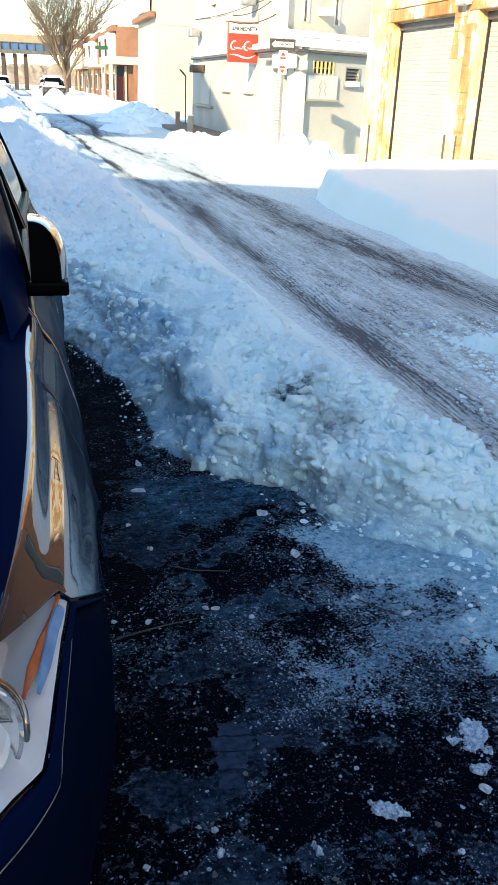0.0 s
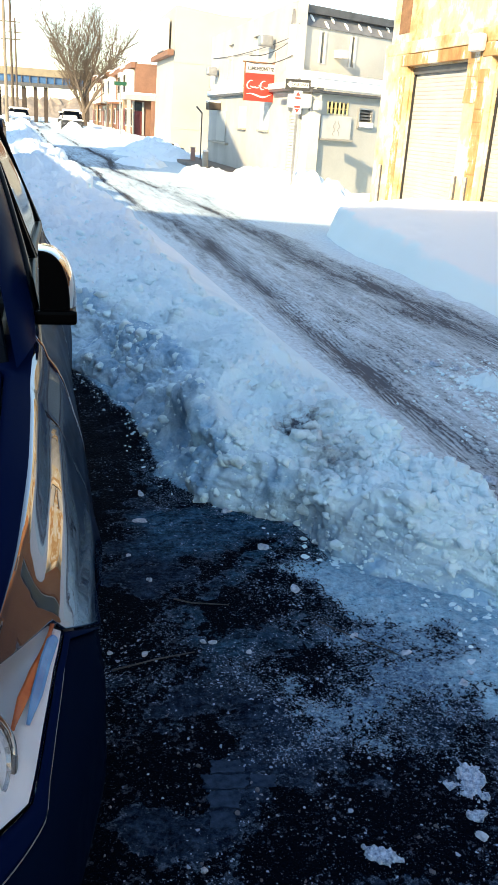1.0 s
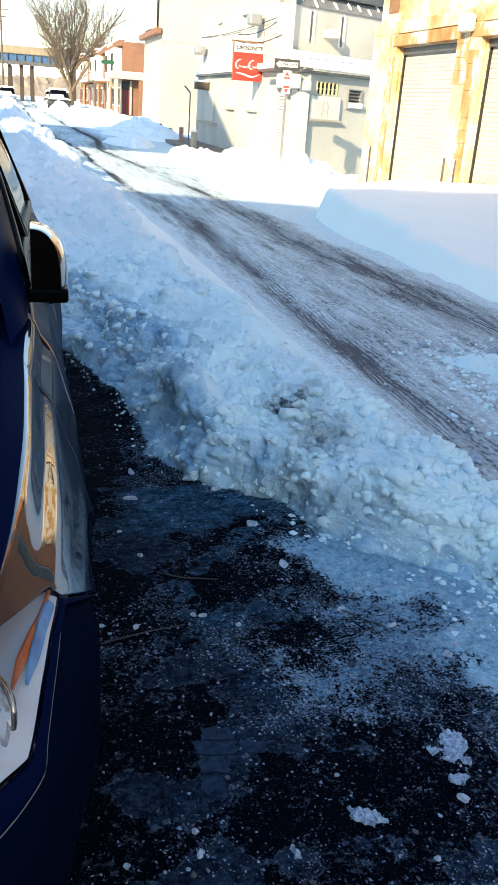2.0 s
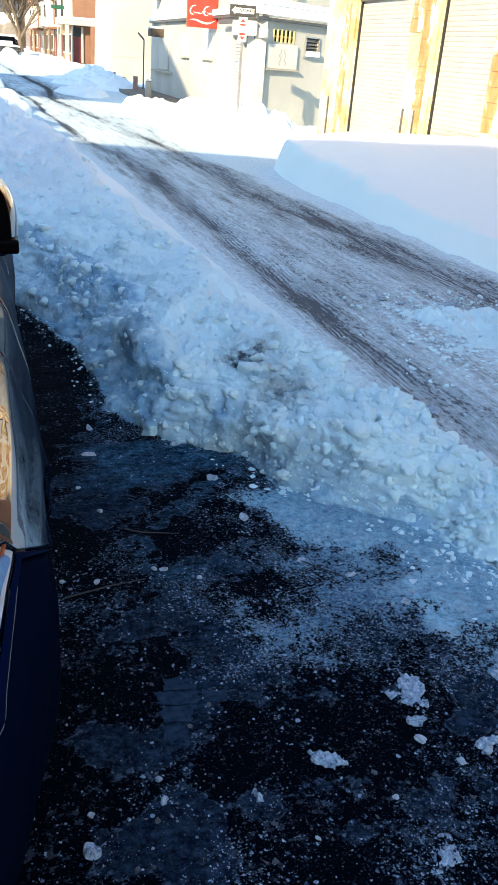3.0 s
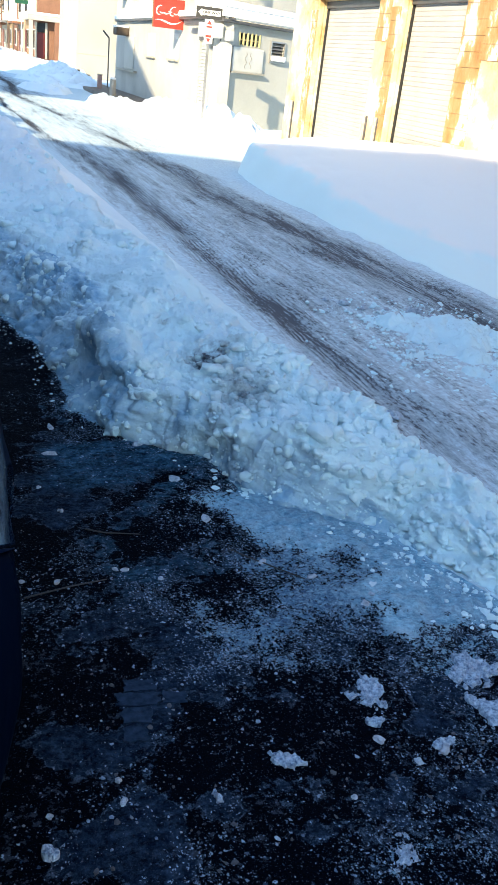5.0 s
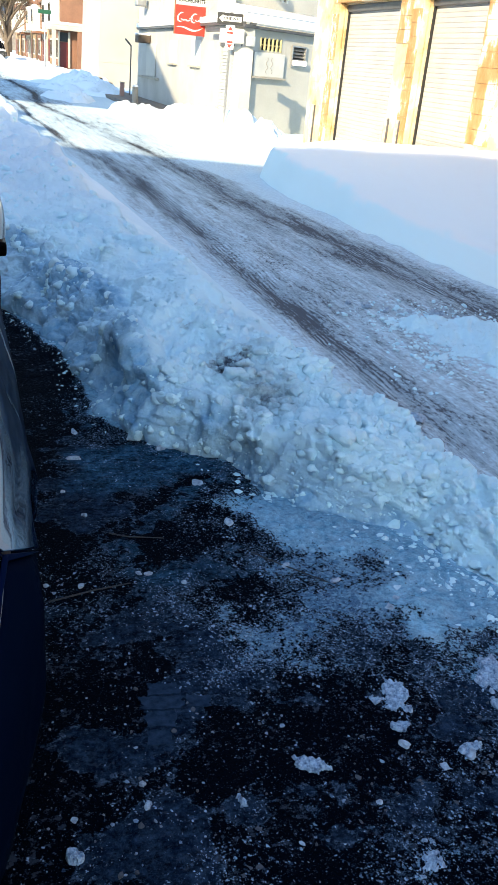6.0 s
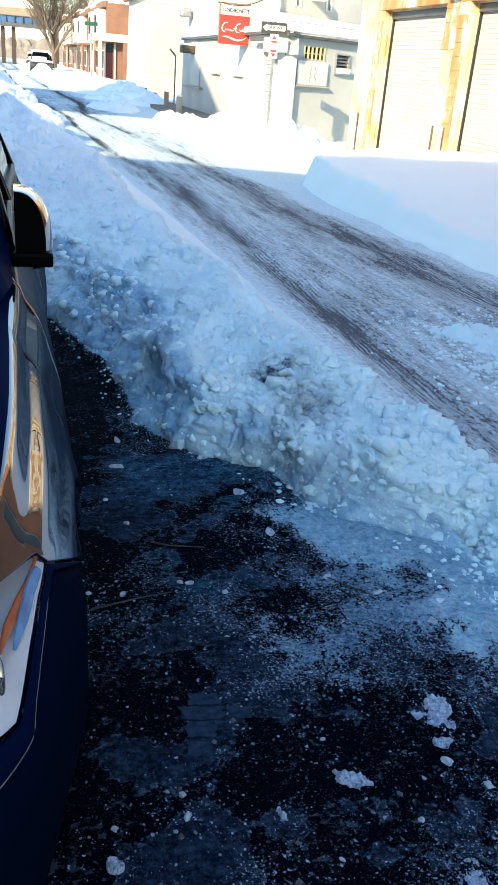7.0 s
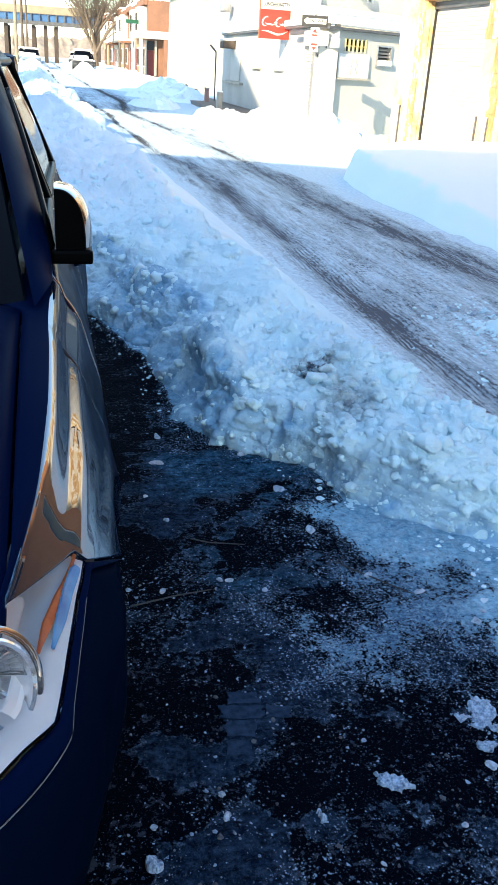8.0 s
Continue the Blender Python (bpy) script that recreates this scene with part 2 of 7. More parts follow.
# loose grains: each cell holds one or not, more of them where more snow was left
share = k.math("ADD", k.math("ADD", k.math("MULTIPLY", k.noise(6, 5, 0.65), 0.65), k.math("MULTIPLY", mid, 0.35)), k.math("MULTIPLY", cover, 0.9))
share = k.ramp(share, [(0.62, 0.0), (0.78, 0.07), (0.90, 0.50), (0.98, 0.85)])
grains = None
for size, more in ((85, 0.75), (165, 1.1)):
    cell = k.n("TexVoronoi", Scale=size)
    warp = k.n("TexNoise", Scale=size * 1.6, Detail=3)
    k.link(k.place(), warp.inputs["Vector"])
    bent = k.n("VectorMath", operation="MULTIPLY_ADD")
    k.link(warp.outputs["Color"], bent.inputs[0])
    bent.inputs[1].default_value = (1.5 / size,) * 3
    k.link(k.place(), bent.inputs[2])
    k.link(bent.outputs[0], cell.inputs["Vector"])
    pick = k.n("SeparateColor")
    k.link(cell.outputs["Color"], pick.inputs[0])
    one = k.math("MULTIPLY", k.math("LESS_THAN", pick.outputs["Red"], k.math("MULTIPLY", share, more)), k.ramp(k.math("ADD", cell.outputs["Distance"], k.math("MULTIPLY", k.noise(260, 3), 0.3)), [(0.48, 1.0), (0.56, 0.0)]))
    iced = k.mix(one, iced, k.mix(k.math("MULTIPLY", pick.outputs["Green"], pick.outputs["Green"]), (0.022, 0.046, 0.088), (0.36, 0.52, 0.70)))
    grains = one if grains is None else k.math("MAXIMUM", grains, one)
slush = k.mix(k.ramp(k.noise(22, 5, 0.7), [(0.3, 0.0), (0.7, 1.0)]), (0.455, 0.56, 0.625), (0.71, 0.87, 0.935))
rows = k.math("ADD", k.math("MULTIPLY", k.noise(9, 5, 0.65, stretch=(1.0, 0.07, 1.0)), 0.55), k.math("MULTIPLY", k.noise(26, 7, 0.8, stretch=(1.0, 0.14, 1.0)), 0.45))
tread = k.math("SINE", k.math("ADD", k.math("MULTIPLY", k.attr("across"), 170.0), k.math("MULTIPLY", k.noise(1.6, 2), 4.0)), 0.0)
tread = k.math("MULTIPLY", k.math("MULTIPLY", tread, k.attr("track")), k.ramp(k.noise(3.0, 4, 0.6), [(0.42, 0.0), (0.62, 0.30)]))
fleck = k.ramp(k.math("ADD", k.math("MULTIPLY", k.noise(40, 6, 0.75, stretch=(1.0, 0.40, 1.0)), 0.7), k.math("MULTIPLY", k.noise(4, 4, stretch=(1.0, 0.25, 1.0)), 0.3)), [(0.51, 0.0), (0.61, 0.42)])
wear = k.math("ADD", k.math("ADD", k.attr("grime"), k.math("ADD", tread, fleck)), k.math("ADD", k.math("MULTIPLY", k.math("SUBTRACT", rows, 0.52), 2.5), k.math("MULTIPLY", k.math("SUBTRACT", k.noise(62, 4, 0.8, stretch=(1.0, 0.36, 1.0)), 0.5), 0.9)))
wear = k.math("MULTIPLY", k.ramp(wear, [(0.14, 0.02), (0.46, 0.42), (0.66, 0.60), (0.84, 1.0)]), k.math("GREATER_THAN", k.attr("grime"), 0.02))
slush = k.mix(wear, slush, (0.115, 0.125, 0.142))
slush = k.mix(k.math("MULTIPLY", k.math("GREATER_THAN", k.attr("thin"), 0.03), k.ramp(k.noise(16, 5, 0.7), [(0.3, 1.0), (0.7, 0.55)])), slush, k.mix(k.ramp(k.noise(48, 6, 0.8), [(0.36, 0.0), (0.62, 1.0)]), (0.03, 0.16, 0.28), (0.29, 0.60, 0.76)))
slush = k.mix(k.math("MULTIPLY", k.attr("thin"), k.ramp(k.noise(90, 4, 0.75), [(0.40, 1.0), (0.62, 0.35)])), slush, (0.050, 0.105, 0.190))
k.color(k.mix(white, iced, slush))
k.rough(k.ramp(white, [(0.0, 0.55), (1.0, 0.8)]))
k.b.inputs["Specular IOR Level"].default_value = 0.004
k.bump(k.math("ADD", k.math("MULTIPLY", k.math("MAXIMUM", white, grains), 0.6), k.math("ADD", k.math("MULTIPLY", specks, 0.5), k.math("MULTIPLY", stones, 0.25))), 0.6, 0.012)

# ---- street plan: the left rut and the snow banks along it ----
def rut_x(y):
    return np.interp(y, [-5, 0, 9, 15, 30, 50, 90, 160], [2.2, 2.25, 2.28, 2.0, 1.25, 0.5, -0.3, -1.4])


def toe_x(y):      # foot of the left bank, towards the parked car
    return np.interp(y, [-2.6, 0.2, 1.2, 1.5, 1.98, 2.18, 2.43, 2.57, 2.72, 3.12, 3.31, 3.39, 3.6, 4.0, 4.68, 4.94, 5.48, 6.3, 8, 12, 18, 25, 40, 160],
                     [2.6, 2.5, 2.02, 1.86, 1.70, 1.62, 1.54, 1.40, 1.18, 1.07, 0.93, 0.77, 0.63, 0.57, 0.52, 0.42, 0.29, -0.05, -0.9, -1.3, -1.7, -1.9, -2.3, -5.5])


def apron_x(y):    # edge of the thin trodden snow before the foot
    return np.interp(y, [0.2, 1.2, 1.49, 1.63, 2.05, 2.2, 2.3, 2.4, 2.66, 2.9, 3.15, 3.5, 3.7, 4.2, 4.7, 5.5, 6.3, 8],
                     [2.3, 1.75, 1.42, 1.36, 1.27, 1.24, 1.14, 1.06, 0.97, 0.87, 0.77, 0.66, 0.55, 0.50, 0.47, 0.22, -0.1, -0.95])


BREAK_Y = [-2.6, 0.2, 1.2, 1.8, 2.1, 2.4, 2.6, 2.75, 3.0, 3.2, 3.4, 3.6, 4.0, 4.4, 4.8, 5.2, 5.6, 6.3, 8, 12, 18, 25, 40, 160]
def break_x(y):    # upper edge of the steep dug face
    return np.interp(y, BREAK_Y, [2.66, 2.56, 2.10, 1.84, 1.73, 1.62, 1.46, 1.30, 1.16, 1.04, 0.89, 0.76, 0.70, 0.74, 0.74, 0.66, 0.52, 0.24, -0.60, -0.85, -1.25, -1.45, -1.85, -5.0])


def break_z(y):
    return np.interp(y, BREAK_Y, [0.0, 0.02, 0.03, 0.05, 0.07, 0.10, 0.14, 0.18, 0.24, 0.27, 0.28, 0.29, 0.30, 0.34, 0.35, 0.35, 0.34, 0.34, 0.33, 0.33, 0.34, 0.36, 0.38, 0.38])


BANK_Y = [-2.6, 0.2, 1.2, 1.8, 2.2, 2.6, 3.3, 4.6, 6.5, 8, 12, 18, 25, 40, 160]
def crest_x(y):
    return np.interp(y, BANK_Y, [2.75, 2.65, 2.36, 2.12, 1.95, 1.74, 1.50, 1.22, 1.02, 0.98, 0.84, 0.60, 0.30, -0.55, -3.6])


def crest_z(y):
    return np.interp(y, BANK_Y, [-0.05, 0.03, 0.08, 0.14, 0.20, 0.28, 0.36, 0.43, 0.44, 0.45, 0.48, 0.54, 0.68, 0.62, 0.6])


def back_x(y):
    return np.interp(y, BANK_Y, [3.1, 3.0, 2.75, 2.45, 2.30, 2.17, 2.08, 2.02, 1.95, 1.9, 1.76, 1.48, 1.06, 0.25, -2.4])


def axis(dense0, dense1, step, reach, grow=1.18):
    mid = np.arange(dense0, dense1 + step / 2, step)
    out, d = [], step
    x = dense1
    while x < reach:
        d *= grow
        x += d
        out.append(x)
    low, d, x = [], step, dense0
    while x > -reach:
        d *= grow
        x -= d
        low.append(x)
    return np.concatenate([low[::-1], mid, out])


def blob(x, y, cx, cy, rx, ry=None):
    return np.exp(-(((x - cx) / rx) ** 2 + ((y - cy) / (ry or rx)) ** 2))


LEFT_RUT = [2.35, 2.30, 2.30, 2.32, 2.36, 2.32, 2.18, 1.85, 1.65, 1.2, 0.5, -0.3, -1.4]
RIGHT_RUT = [3.9, 3.85, 3.72, 3.62, 3.48, 3.40, 3.25, 3.1, 2.8, 2.3, 2.7, 2.1, 1.3, 0.2]
gx, gy = np.meshgrid(axis(-0.4, 4.6, 0.020, 2500), axis(0.6, 7.4, 0.020, 2500, 1.06))
left = np.interp(gy, [-5, 4, 5.2, 6.3, 8, 12, 15, 17, 28, 34, 50, 90, 160], LEFT_RUT)
right = np.interp(gy, [-5, 5, 7.5, 9, 11, 16, 18, 21, 24, 29, 36, 50, 90, 160], RIGHT_RUT)
wob = fbm(gx * 0.8, gy * 0.25, 3, 5) * 0.06
dl, dr = np.abs(gx - left - wob), np.abs(gx - right - wob)
edge_right = rut_x(gy) + 1.62
road = sstep(-0.15, 0.1, gx - back_x(gy)) * sstep(0.2, -0.35, gx - edge_right - 0.75)
far = sstep(13.0, 17.5, gy)
tread = 0.10 * np.sin((gx - left) * 95) * np.exp(-(dl / 0.13) ** 2)
cover = 0.74 - (0.05 - 0.5 * tread) * sstep(3.2, 5.5, gy) * np.exp(-(dl / 0.20) ** 2) - 0.05 * np.exp(-((dr - 0.02) / 0.32) ** 2) + 0.12 * far
cover += 0.12 * fbm(gx * 2.2, gy * 0.7, 3, 8)
cover -= far * 0.36 * (np.exp(-(dl / 0.13) ** 2) + np.exp(-(dr / 0.15) ** 2)) * sstep(-0.7, 0.2, fbm(gx * 0.7, gy * 0.15, 3, 21))
cover -= 0.10 * sstep(29, 32, gy + 0.5 * gx) * sstep(51, 47, gy + 0.4 * gx)
cover = cover * road + (1 - road) * 1.4
grime = np.clip(0.38 - 0.16 * fbm(gx * 1.3, gy * 0.4, 4, 31) + 0.36 * np.exp(-(dr / 0.34) ** 2) + 0.36 * np.exp(-(dl / 0.15) ** 2) * sstep(2.6, 5.0, gy) - 0.30 * sstep(0.30, 0.55, left - gx) - 0.5 * sstep(0.30, 0.62, gx - right + 0.15 * fbm(gx * 2, gy * 1.2, 3, 77)) * sstep(18, 15, gy), 0, 1)
grime *= 1 - 0.40 * far * (1 - 0.8 * sstep(29, 32, gy + 0.5 * gx) * sstep(51, 47, gy + 0.4 * gx))
grime -= 0.40 * blob(gx, gy, 3.35, 4.4, 0.75, 1.4)
grime *= sstep(0.05, 0.30, gx - back_x(gy) + 0.1) * sstep(0.25, -0.45, gx - edge_right - 0.75)
# the dug-out bay beside the car: bare wet asphalt with trodden remains
bay = sstep(0.10, -0.06, gx - toe_x(gy)) * sstep(7.2, 6.2, gy) * sstep(-2.5, -2.2, gx + 0.3 * fbm(gx * 0.7, gy * 0.7, 4, 18))
outside = toe_x(gy) - gx
near_toe = np.exp(-np.clip(outside, 0, 9) / 0.16)
reach = np.maximum(toe_x(gy) - apron_x(gy), 0.04)
apron = sstep(1.15, 0.55, outside / reach + 0.55 * fbm(gx * 3.5, gy * 3.5, 4, 15)) * sstep(6.0, 5.0, gy)
trodden = sstep(2.3, 1.9, gy) * apron       # half bare by the tramping at the low end
scraps = 0.245 + 0.10 * sstep(1.5, 1.85, gy) * sstep(3.0, 2.3, gy) * sstep(0.25, 0.7, gx) + 0.14 * near_toe + 0.07 * sstep(3.0, 0.8, outside / (reach + 0.05)) * sstep(5.0, 4.0, gy) + (0.235 - 0.10 * trodden) * apron + 0.20 * fbm(gx * 1.7, gy * 2.3, 5, 12, 0.6) + trodden * 0.22 * fbm(gx * 6 - gy * 2, gy * 9 + gx * 4, 4, 16)
for cx, cy, rx, ry, a in ((0.88, 1.90, 0.16, 0.10, 0.20), (0.76, 1.87, 0.10, 0.08, 0.20), (0.73, 2.08, 0.05, 0.07, 0.22), (0.64, 1.79, 0.08, 0.07, 0.20), (0.93, 1.77, 0.12, 0.06, 0.16),
                          (1.12, 2.02, 0.20, 0.12, 0.12), (0.62, 2.25, 0.15, 0.14, 0.13), (0.68, 1.96, 0.10, 0.15, 0.10), (0.52, 1.80, 0.07, 0.10, 0.08), (0.45, 3.35, 0.28, 0.12, 0.10), (0.50, 2.15, 0.30, 0.14, 0.10), (0.25, 2.45, 0.25, 0.15, 0.07), (0.95, 2.30, 0.20, 0.10, 0.12),
                          (0.16, 1.28, 0.06, 0.06, 0.14), (0.30, 1.38, 0.10, 0.05, 0.10), (1.46, 1.55, 0.14, 0.16, 0.08), (1.20, 1.36, 0.14, 0.06, 0.10), (0.95, 1.08, 0.2, 0.08, 0.10)):
    scraps += a * blob(gx, gy, cx, cy, rx, ry)
for cx, cy, rx, a in ((0.84, 1.54, 0.13, -0.16), (0.56, 1.57, 0.09, -0.14), (0.75, 1.22, 0.16, -0.08), (0.20, 2.9, 0.35, -0.14), (0.25, 1.9, 0.2, -0.06), (0.1, 4.2, 0.4, -0.14), (0.3, 4.7, 0.4, -0.14)):
    scraps += a * blob(gx, gy, cx, cy, rx)
cover = cover * (1 - bay) + bay * np.clip(scraps, 0, 0.85)
grime = grime * (1 - bay)
thin = bay * np.clip(1.0 - 0.72 * sstep(0.1, 0.8, apron) + 0.25 * fbm(gx * 3, gy * 3, 3, 19), 0, 1)
ice = 0.24 - 0.10 * sstep(1.6, 1.3, gy) - 0.14 * sstep(0.42, 0.24, gx) + 0.55 * fbm(gx * 2.2, gy * 2.8, 5, 41, 0.6) + 0.22 * sstep(1.6, 1.9, gy) * sstep(3.6, 2.8, gy)
for cx, cy, rx, ry in ((0.46, 1.72, 0.06, 0.06), (0.47, 1.64, 0.05, 0.05), (0.34, 1.56, 0.11, 0.08), (0.38, 1.32, 0.08, 0.07), (0.37, 1.20, 0.10, 0.08), (0.20, 1.26, 0.08, 0.08), (0.62, 1.78, 0.12, 0.10), (0.57, 1.30, 0.05, 0.05), (0.20, 1.62, 0.07, 0.10)):
    ice += 0.75 * blob(gx, gy, cx, cy, rx, ry)
wet = sstep(2.6, 0.7, outside / (reach + 0.05) + 0.9 * fbm(gx * 4, gy * 4, 4, 17)) * sstep(5.4, 4.4, gy) * sstep(2.0, 2.4, gy)      # soaked ice beyond the apron
ice = bay * np.clip(ice + 0.30 * wet - 0.6 * blob(gx, gy, 0.84, 1.50, 0.16, 0.14) - 0.5 * blob(gx, gy, 0.56, 1.52, 0.08, 0.10), 0, 1)
gz = 0.010 * fbm(gx * 1.1, gy * 0.6, 3, 3) * (np.abs(gx) < 30) * (np.abs(gy) < 120)
gz -= 0.025 * (np.exp(-(dl / 0.14) ** 2) + np.exp(-(dr / 0.22) ** 2)) * road * (gy < 200)
gz += road * 0.012 * fbm(gx * 9, gy * 3.5, 4, 51) * sstep(14, 8, gy)
gz += bay * 0.004 * np.clip(fbm(gx * 13, gy * 13, 3, 61), 0, 1)
near = (np.abs(gx) < 6) * (np.abs(gy) < 9)
gz += near * bay * apron * (0.018 * blocks(gx * 8, gy * 8, 62, 0.3) + 0.010 * clods(gx * 15, gy * 15, 63, 0.5) + 0.006 * fbm(gx * 18, gy * 18, 2, 64))
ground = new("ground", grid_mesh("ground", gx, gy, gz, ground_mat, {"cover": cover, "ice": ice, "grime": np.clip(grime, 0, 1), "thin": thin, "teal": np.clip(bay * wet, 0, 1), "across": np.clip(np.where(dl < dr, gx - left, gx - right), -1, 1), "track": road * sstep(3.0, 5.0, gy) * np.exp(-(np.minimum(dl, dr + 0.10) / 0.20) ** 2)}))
tagged(ground, "street of wet dark asphalt under rutted packed snow", "ground", kind="structure")


# ---- snow banks ----
def spread(a, b, fine_from, fine_to, step, grow=1.05, most=0.6):
    ys, y = [], a
    while y < b:
        ys.append(y)
        away = max(fine_from - y, y - fine_to, 0)
        y += min(step + away * (grow - 1), most)
    return np.array(ys + [b])


def bank_mesh(name, ys, across, seed, mat, dirt):
    """The ridge of snow: for each y a profile up the steep dug face, over a sloping shoulder to the crest and down to the street, evenly sampled by its length, then broken up."""
    px, py, pz, arc, lip = [], [], [], [], []
    for y in ys:
        f, bx, bz, c, h, b = (float(g(y)) for g in (toe_x, break_x, break_z, crest_x, crest_z, back_x))
        bz, h = max(bz, 0.01), max(h, 0.015)
        xs = np.array([f, f + 0.06 * (bx - f), f + 0.30 * (bx - f), f + 0.72 * (bx - f), bx, bx + 0.25 * (c - bx), bx + 0.6 * (c - bx), c,
                       c + 0.14 * (b - c), c + 0.32 * (b - c), c + 0.52 * (b - c), c + 0.76 * (b - c), c + 0.93 * (b - c), b])
        zs = np.array([-0.06, 0.10 * bz, 0.50 * bz, 0.88 * bz, bz, bz + 0.42 * (h - bz), bz + 0.80 * (h - bz), h, 0.92 * h, 0.62 * h, 0.33 * h, 0.12 * h, 0.02 * h, -0.06])
        s = np.concatenate([[0], np.cumsum(np.hypot(np.diff(xs), np.diff(zs)))])
        at = np.linspace(0, s[-1], across)
        px.append(np.interp(at, s, xs)), pz.append(np.interp(at, s, zs)), py.append(np.full(across, y)), arc.append(at), lip.append(s[4])
    px, py, pz, arc = map(np.array, (px, py, pz, arc))
    lip = np.array(lip)[:, None]
    for _ in range(2):      # soften the kinks of the profile
        for a in (px, pz):
            a[:, 1:-1] = (a[:, :-2] + 2 * a[:, 1:-1] + a[:, 2:]) / 4
    edge = np.minimum(sstep(0, 0.08, arc), sstep(0, 0.15, arc[:, -1:] - arc))
    shoulder = sstep(-0.05, 0.05, arc - lip)
    crest = np.array([float(crest_x(y)) for y in ys])[:, None]
    back_side = (px - crest) / np.maximum(0.2, np.array([float(back_x(y)) for y in ys])[:, None] - crest)
    wa, wb = arc + 0.06 * fbm(arc * 5, py * 5, 3, seed + 70), py + 0.06 * fbm(arc * 5 + 9, py * 5, 3, seed + 71)
    patchy = sstep(-0.35, 0.30, fbm(arc * 1.5, py * 1.3, 3, seed + 33))
    crumbly = sstep(-0.15, 0.30, fbm(arc * 2.6, py * 2.2, 3, seed + 35) + 0.30 * sstep(3.4, 2.6, py))
    near_lip = np.exp(-((arc - lip - 0.03) / 0.09) ** 2)
    fine = np.exp(-np.clip(py - 5, 0, 60) / 7)
    low_end = sstep(1.4, 3.2, py)       # flatter towards the trodden end
    h = 0.060 * fbm(arc * 1.7, py * 1.5, 3, seed) + 0.075 * np.abs(fbm(wa * 2.3, wb * 2.1, 2, seed + 59)) * low_end + 0.036 * fbm(wa * 4.6, wb * 4.6, 3, seed + 60)
    h += (0.30 + 0.70 * shoulder) * patchy * (0.055 * blocks(wa * 5.2, wb * 5.2, seed + 2, 0.3) + 0.036 * blocks(wa * 10.5, wb * 10.5, seed + 3, 0.22)) * (0.45 + 0.55 * low_end)
    h += fine * (0.25 + 0.75 * shoulder) * crumbly * (0.016 * blocks(wa * 21, wb * 21, seed + 4, 0.3) + 0.022 * clods(wa * 17, wb * 17, seed + 6, 0.45) + 0.013 * clods(wa * 33, wb * 33, seed + 7, 0.6))
    h += fine * (0.008 + 0.008 * crumbly) * fbm(arc * 26, py * 26, 4, seed + 12, 0.68) + fine * 0.012 * np.abs(fbm(wa * 12, wb * 12, 3, seed + 13))
    h += sstep(7, 13, py) * (0.12 * fbm(wa * 1.5, wb * 0.9, 3, seed + 90) + 0.10 * clods(wa * 2.4, wb * 1.5, seed + 91, 0.6) + 0.05 * clods(wa * 5, wb * 3.2, seed + 92, 0.6))
    h += near_lip * low_end * (0.045 * fbm(wb * 4.5, wa * 0.5, 3, seed + 41) + 0.030 * clods(wb * 9, wa * 9, seed + 42, 0.5))
    # the shovelled face: upright scoops and scratches, one deep bite, undercut towards the foot
    face = (1 - shoulder) * low_end
    h += face * (0.055 * fbm(py * 3.3, arc * 0.7, 2, seed + 44) + 0.026 * np.abs(fbm(py * 13, arc * 1.6, 3, seed + 45)) + 0.007 * fbm(py * 48, arc * 5, 3, seed + 46))
    h -= 0.075 * np.exp(-((py - 3.86) / 0.17) ** 2) * sstep(0.06, 0.14, arc) * sstep(0.42, 0.30, arc) + 0.050 * np.exp(-((py - 4.9) / 0.2) ** 2) * face
    h -= 0.085
    # shade tint over the dug face, with faint random patches above it
    face_shade = np.clip(sstep(0.03, -0.05, arc - lip - 0.05 * fbm(arc * 3, py * 5, 3, seed + 48) - 0.10 * sstep(3.4, 4.0, py)) * (0.85 + 0.6 * fbm(arc * 3.5, py * 5, 4, seed + 49)) + 0.15 * sstep(0.0, 0.5, fbm(arc * 2.4, py * 2.0, 4, seed + 50)), 0, 1) * sstep(1.8, 2.6, py)
    h *= (1 - 0.88 * sstep(0.05, 0.5, back_side))
    px, py, pz = push_out(px, py, pz, h * edge)
    return grid_mesh(name, px, py, pz, mat, {"dirt": dirt(px, py, pz), "face_shade": face_shade, "whiter": sstep(4.5, 11.0, py)}), (px, py, pz, patchy)


def bank_dirt(x, y, z):
    d = 2.4 * blob(x, y, 1.14, 3.52, 0.10, 0.08) + 0.9 * blob(x, y, 1.22, 3.22, 0.12, 0.16) + 0.8 * blob(x, y, 1.03, 3.95, 0.03, 0.03) + 0.7 * blob(x, y, 1.10, 4.1, 0.03, 0.03)
    d += 0.30 * sstep(0.26, 0.10, z) * sstep(0.42, 0.12, np.abs(y - 3.05)) * (x < break_x(y) + 0.04)
    return d


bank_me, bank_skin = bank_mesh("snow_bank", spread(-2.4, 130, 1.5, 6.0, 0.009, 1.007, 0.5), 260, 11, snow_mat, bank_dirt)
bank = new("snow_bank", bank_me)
tagged(bank, "long ploughed bank of lumpy snow between car and street", "snow bank", kind="stuff")

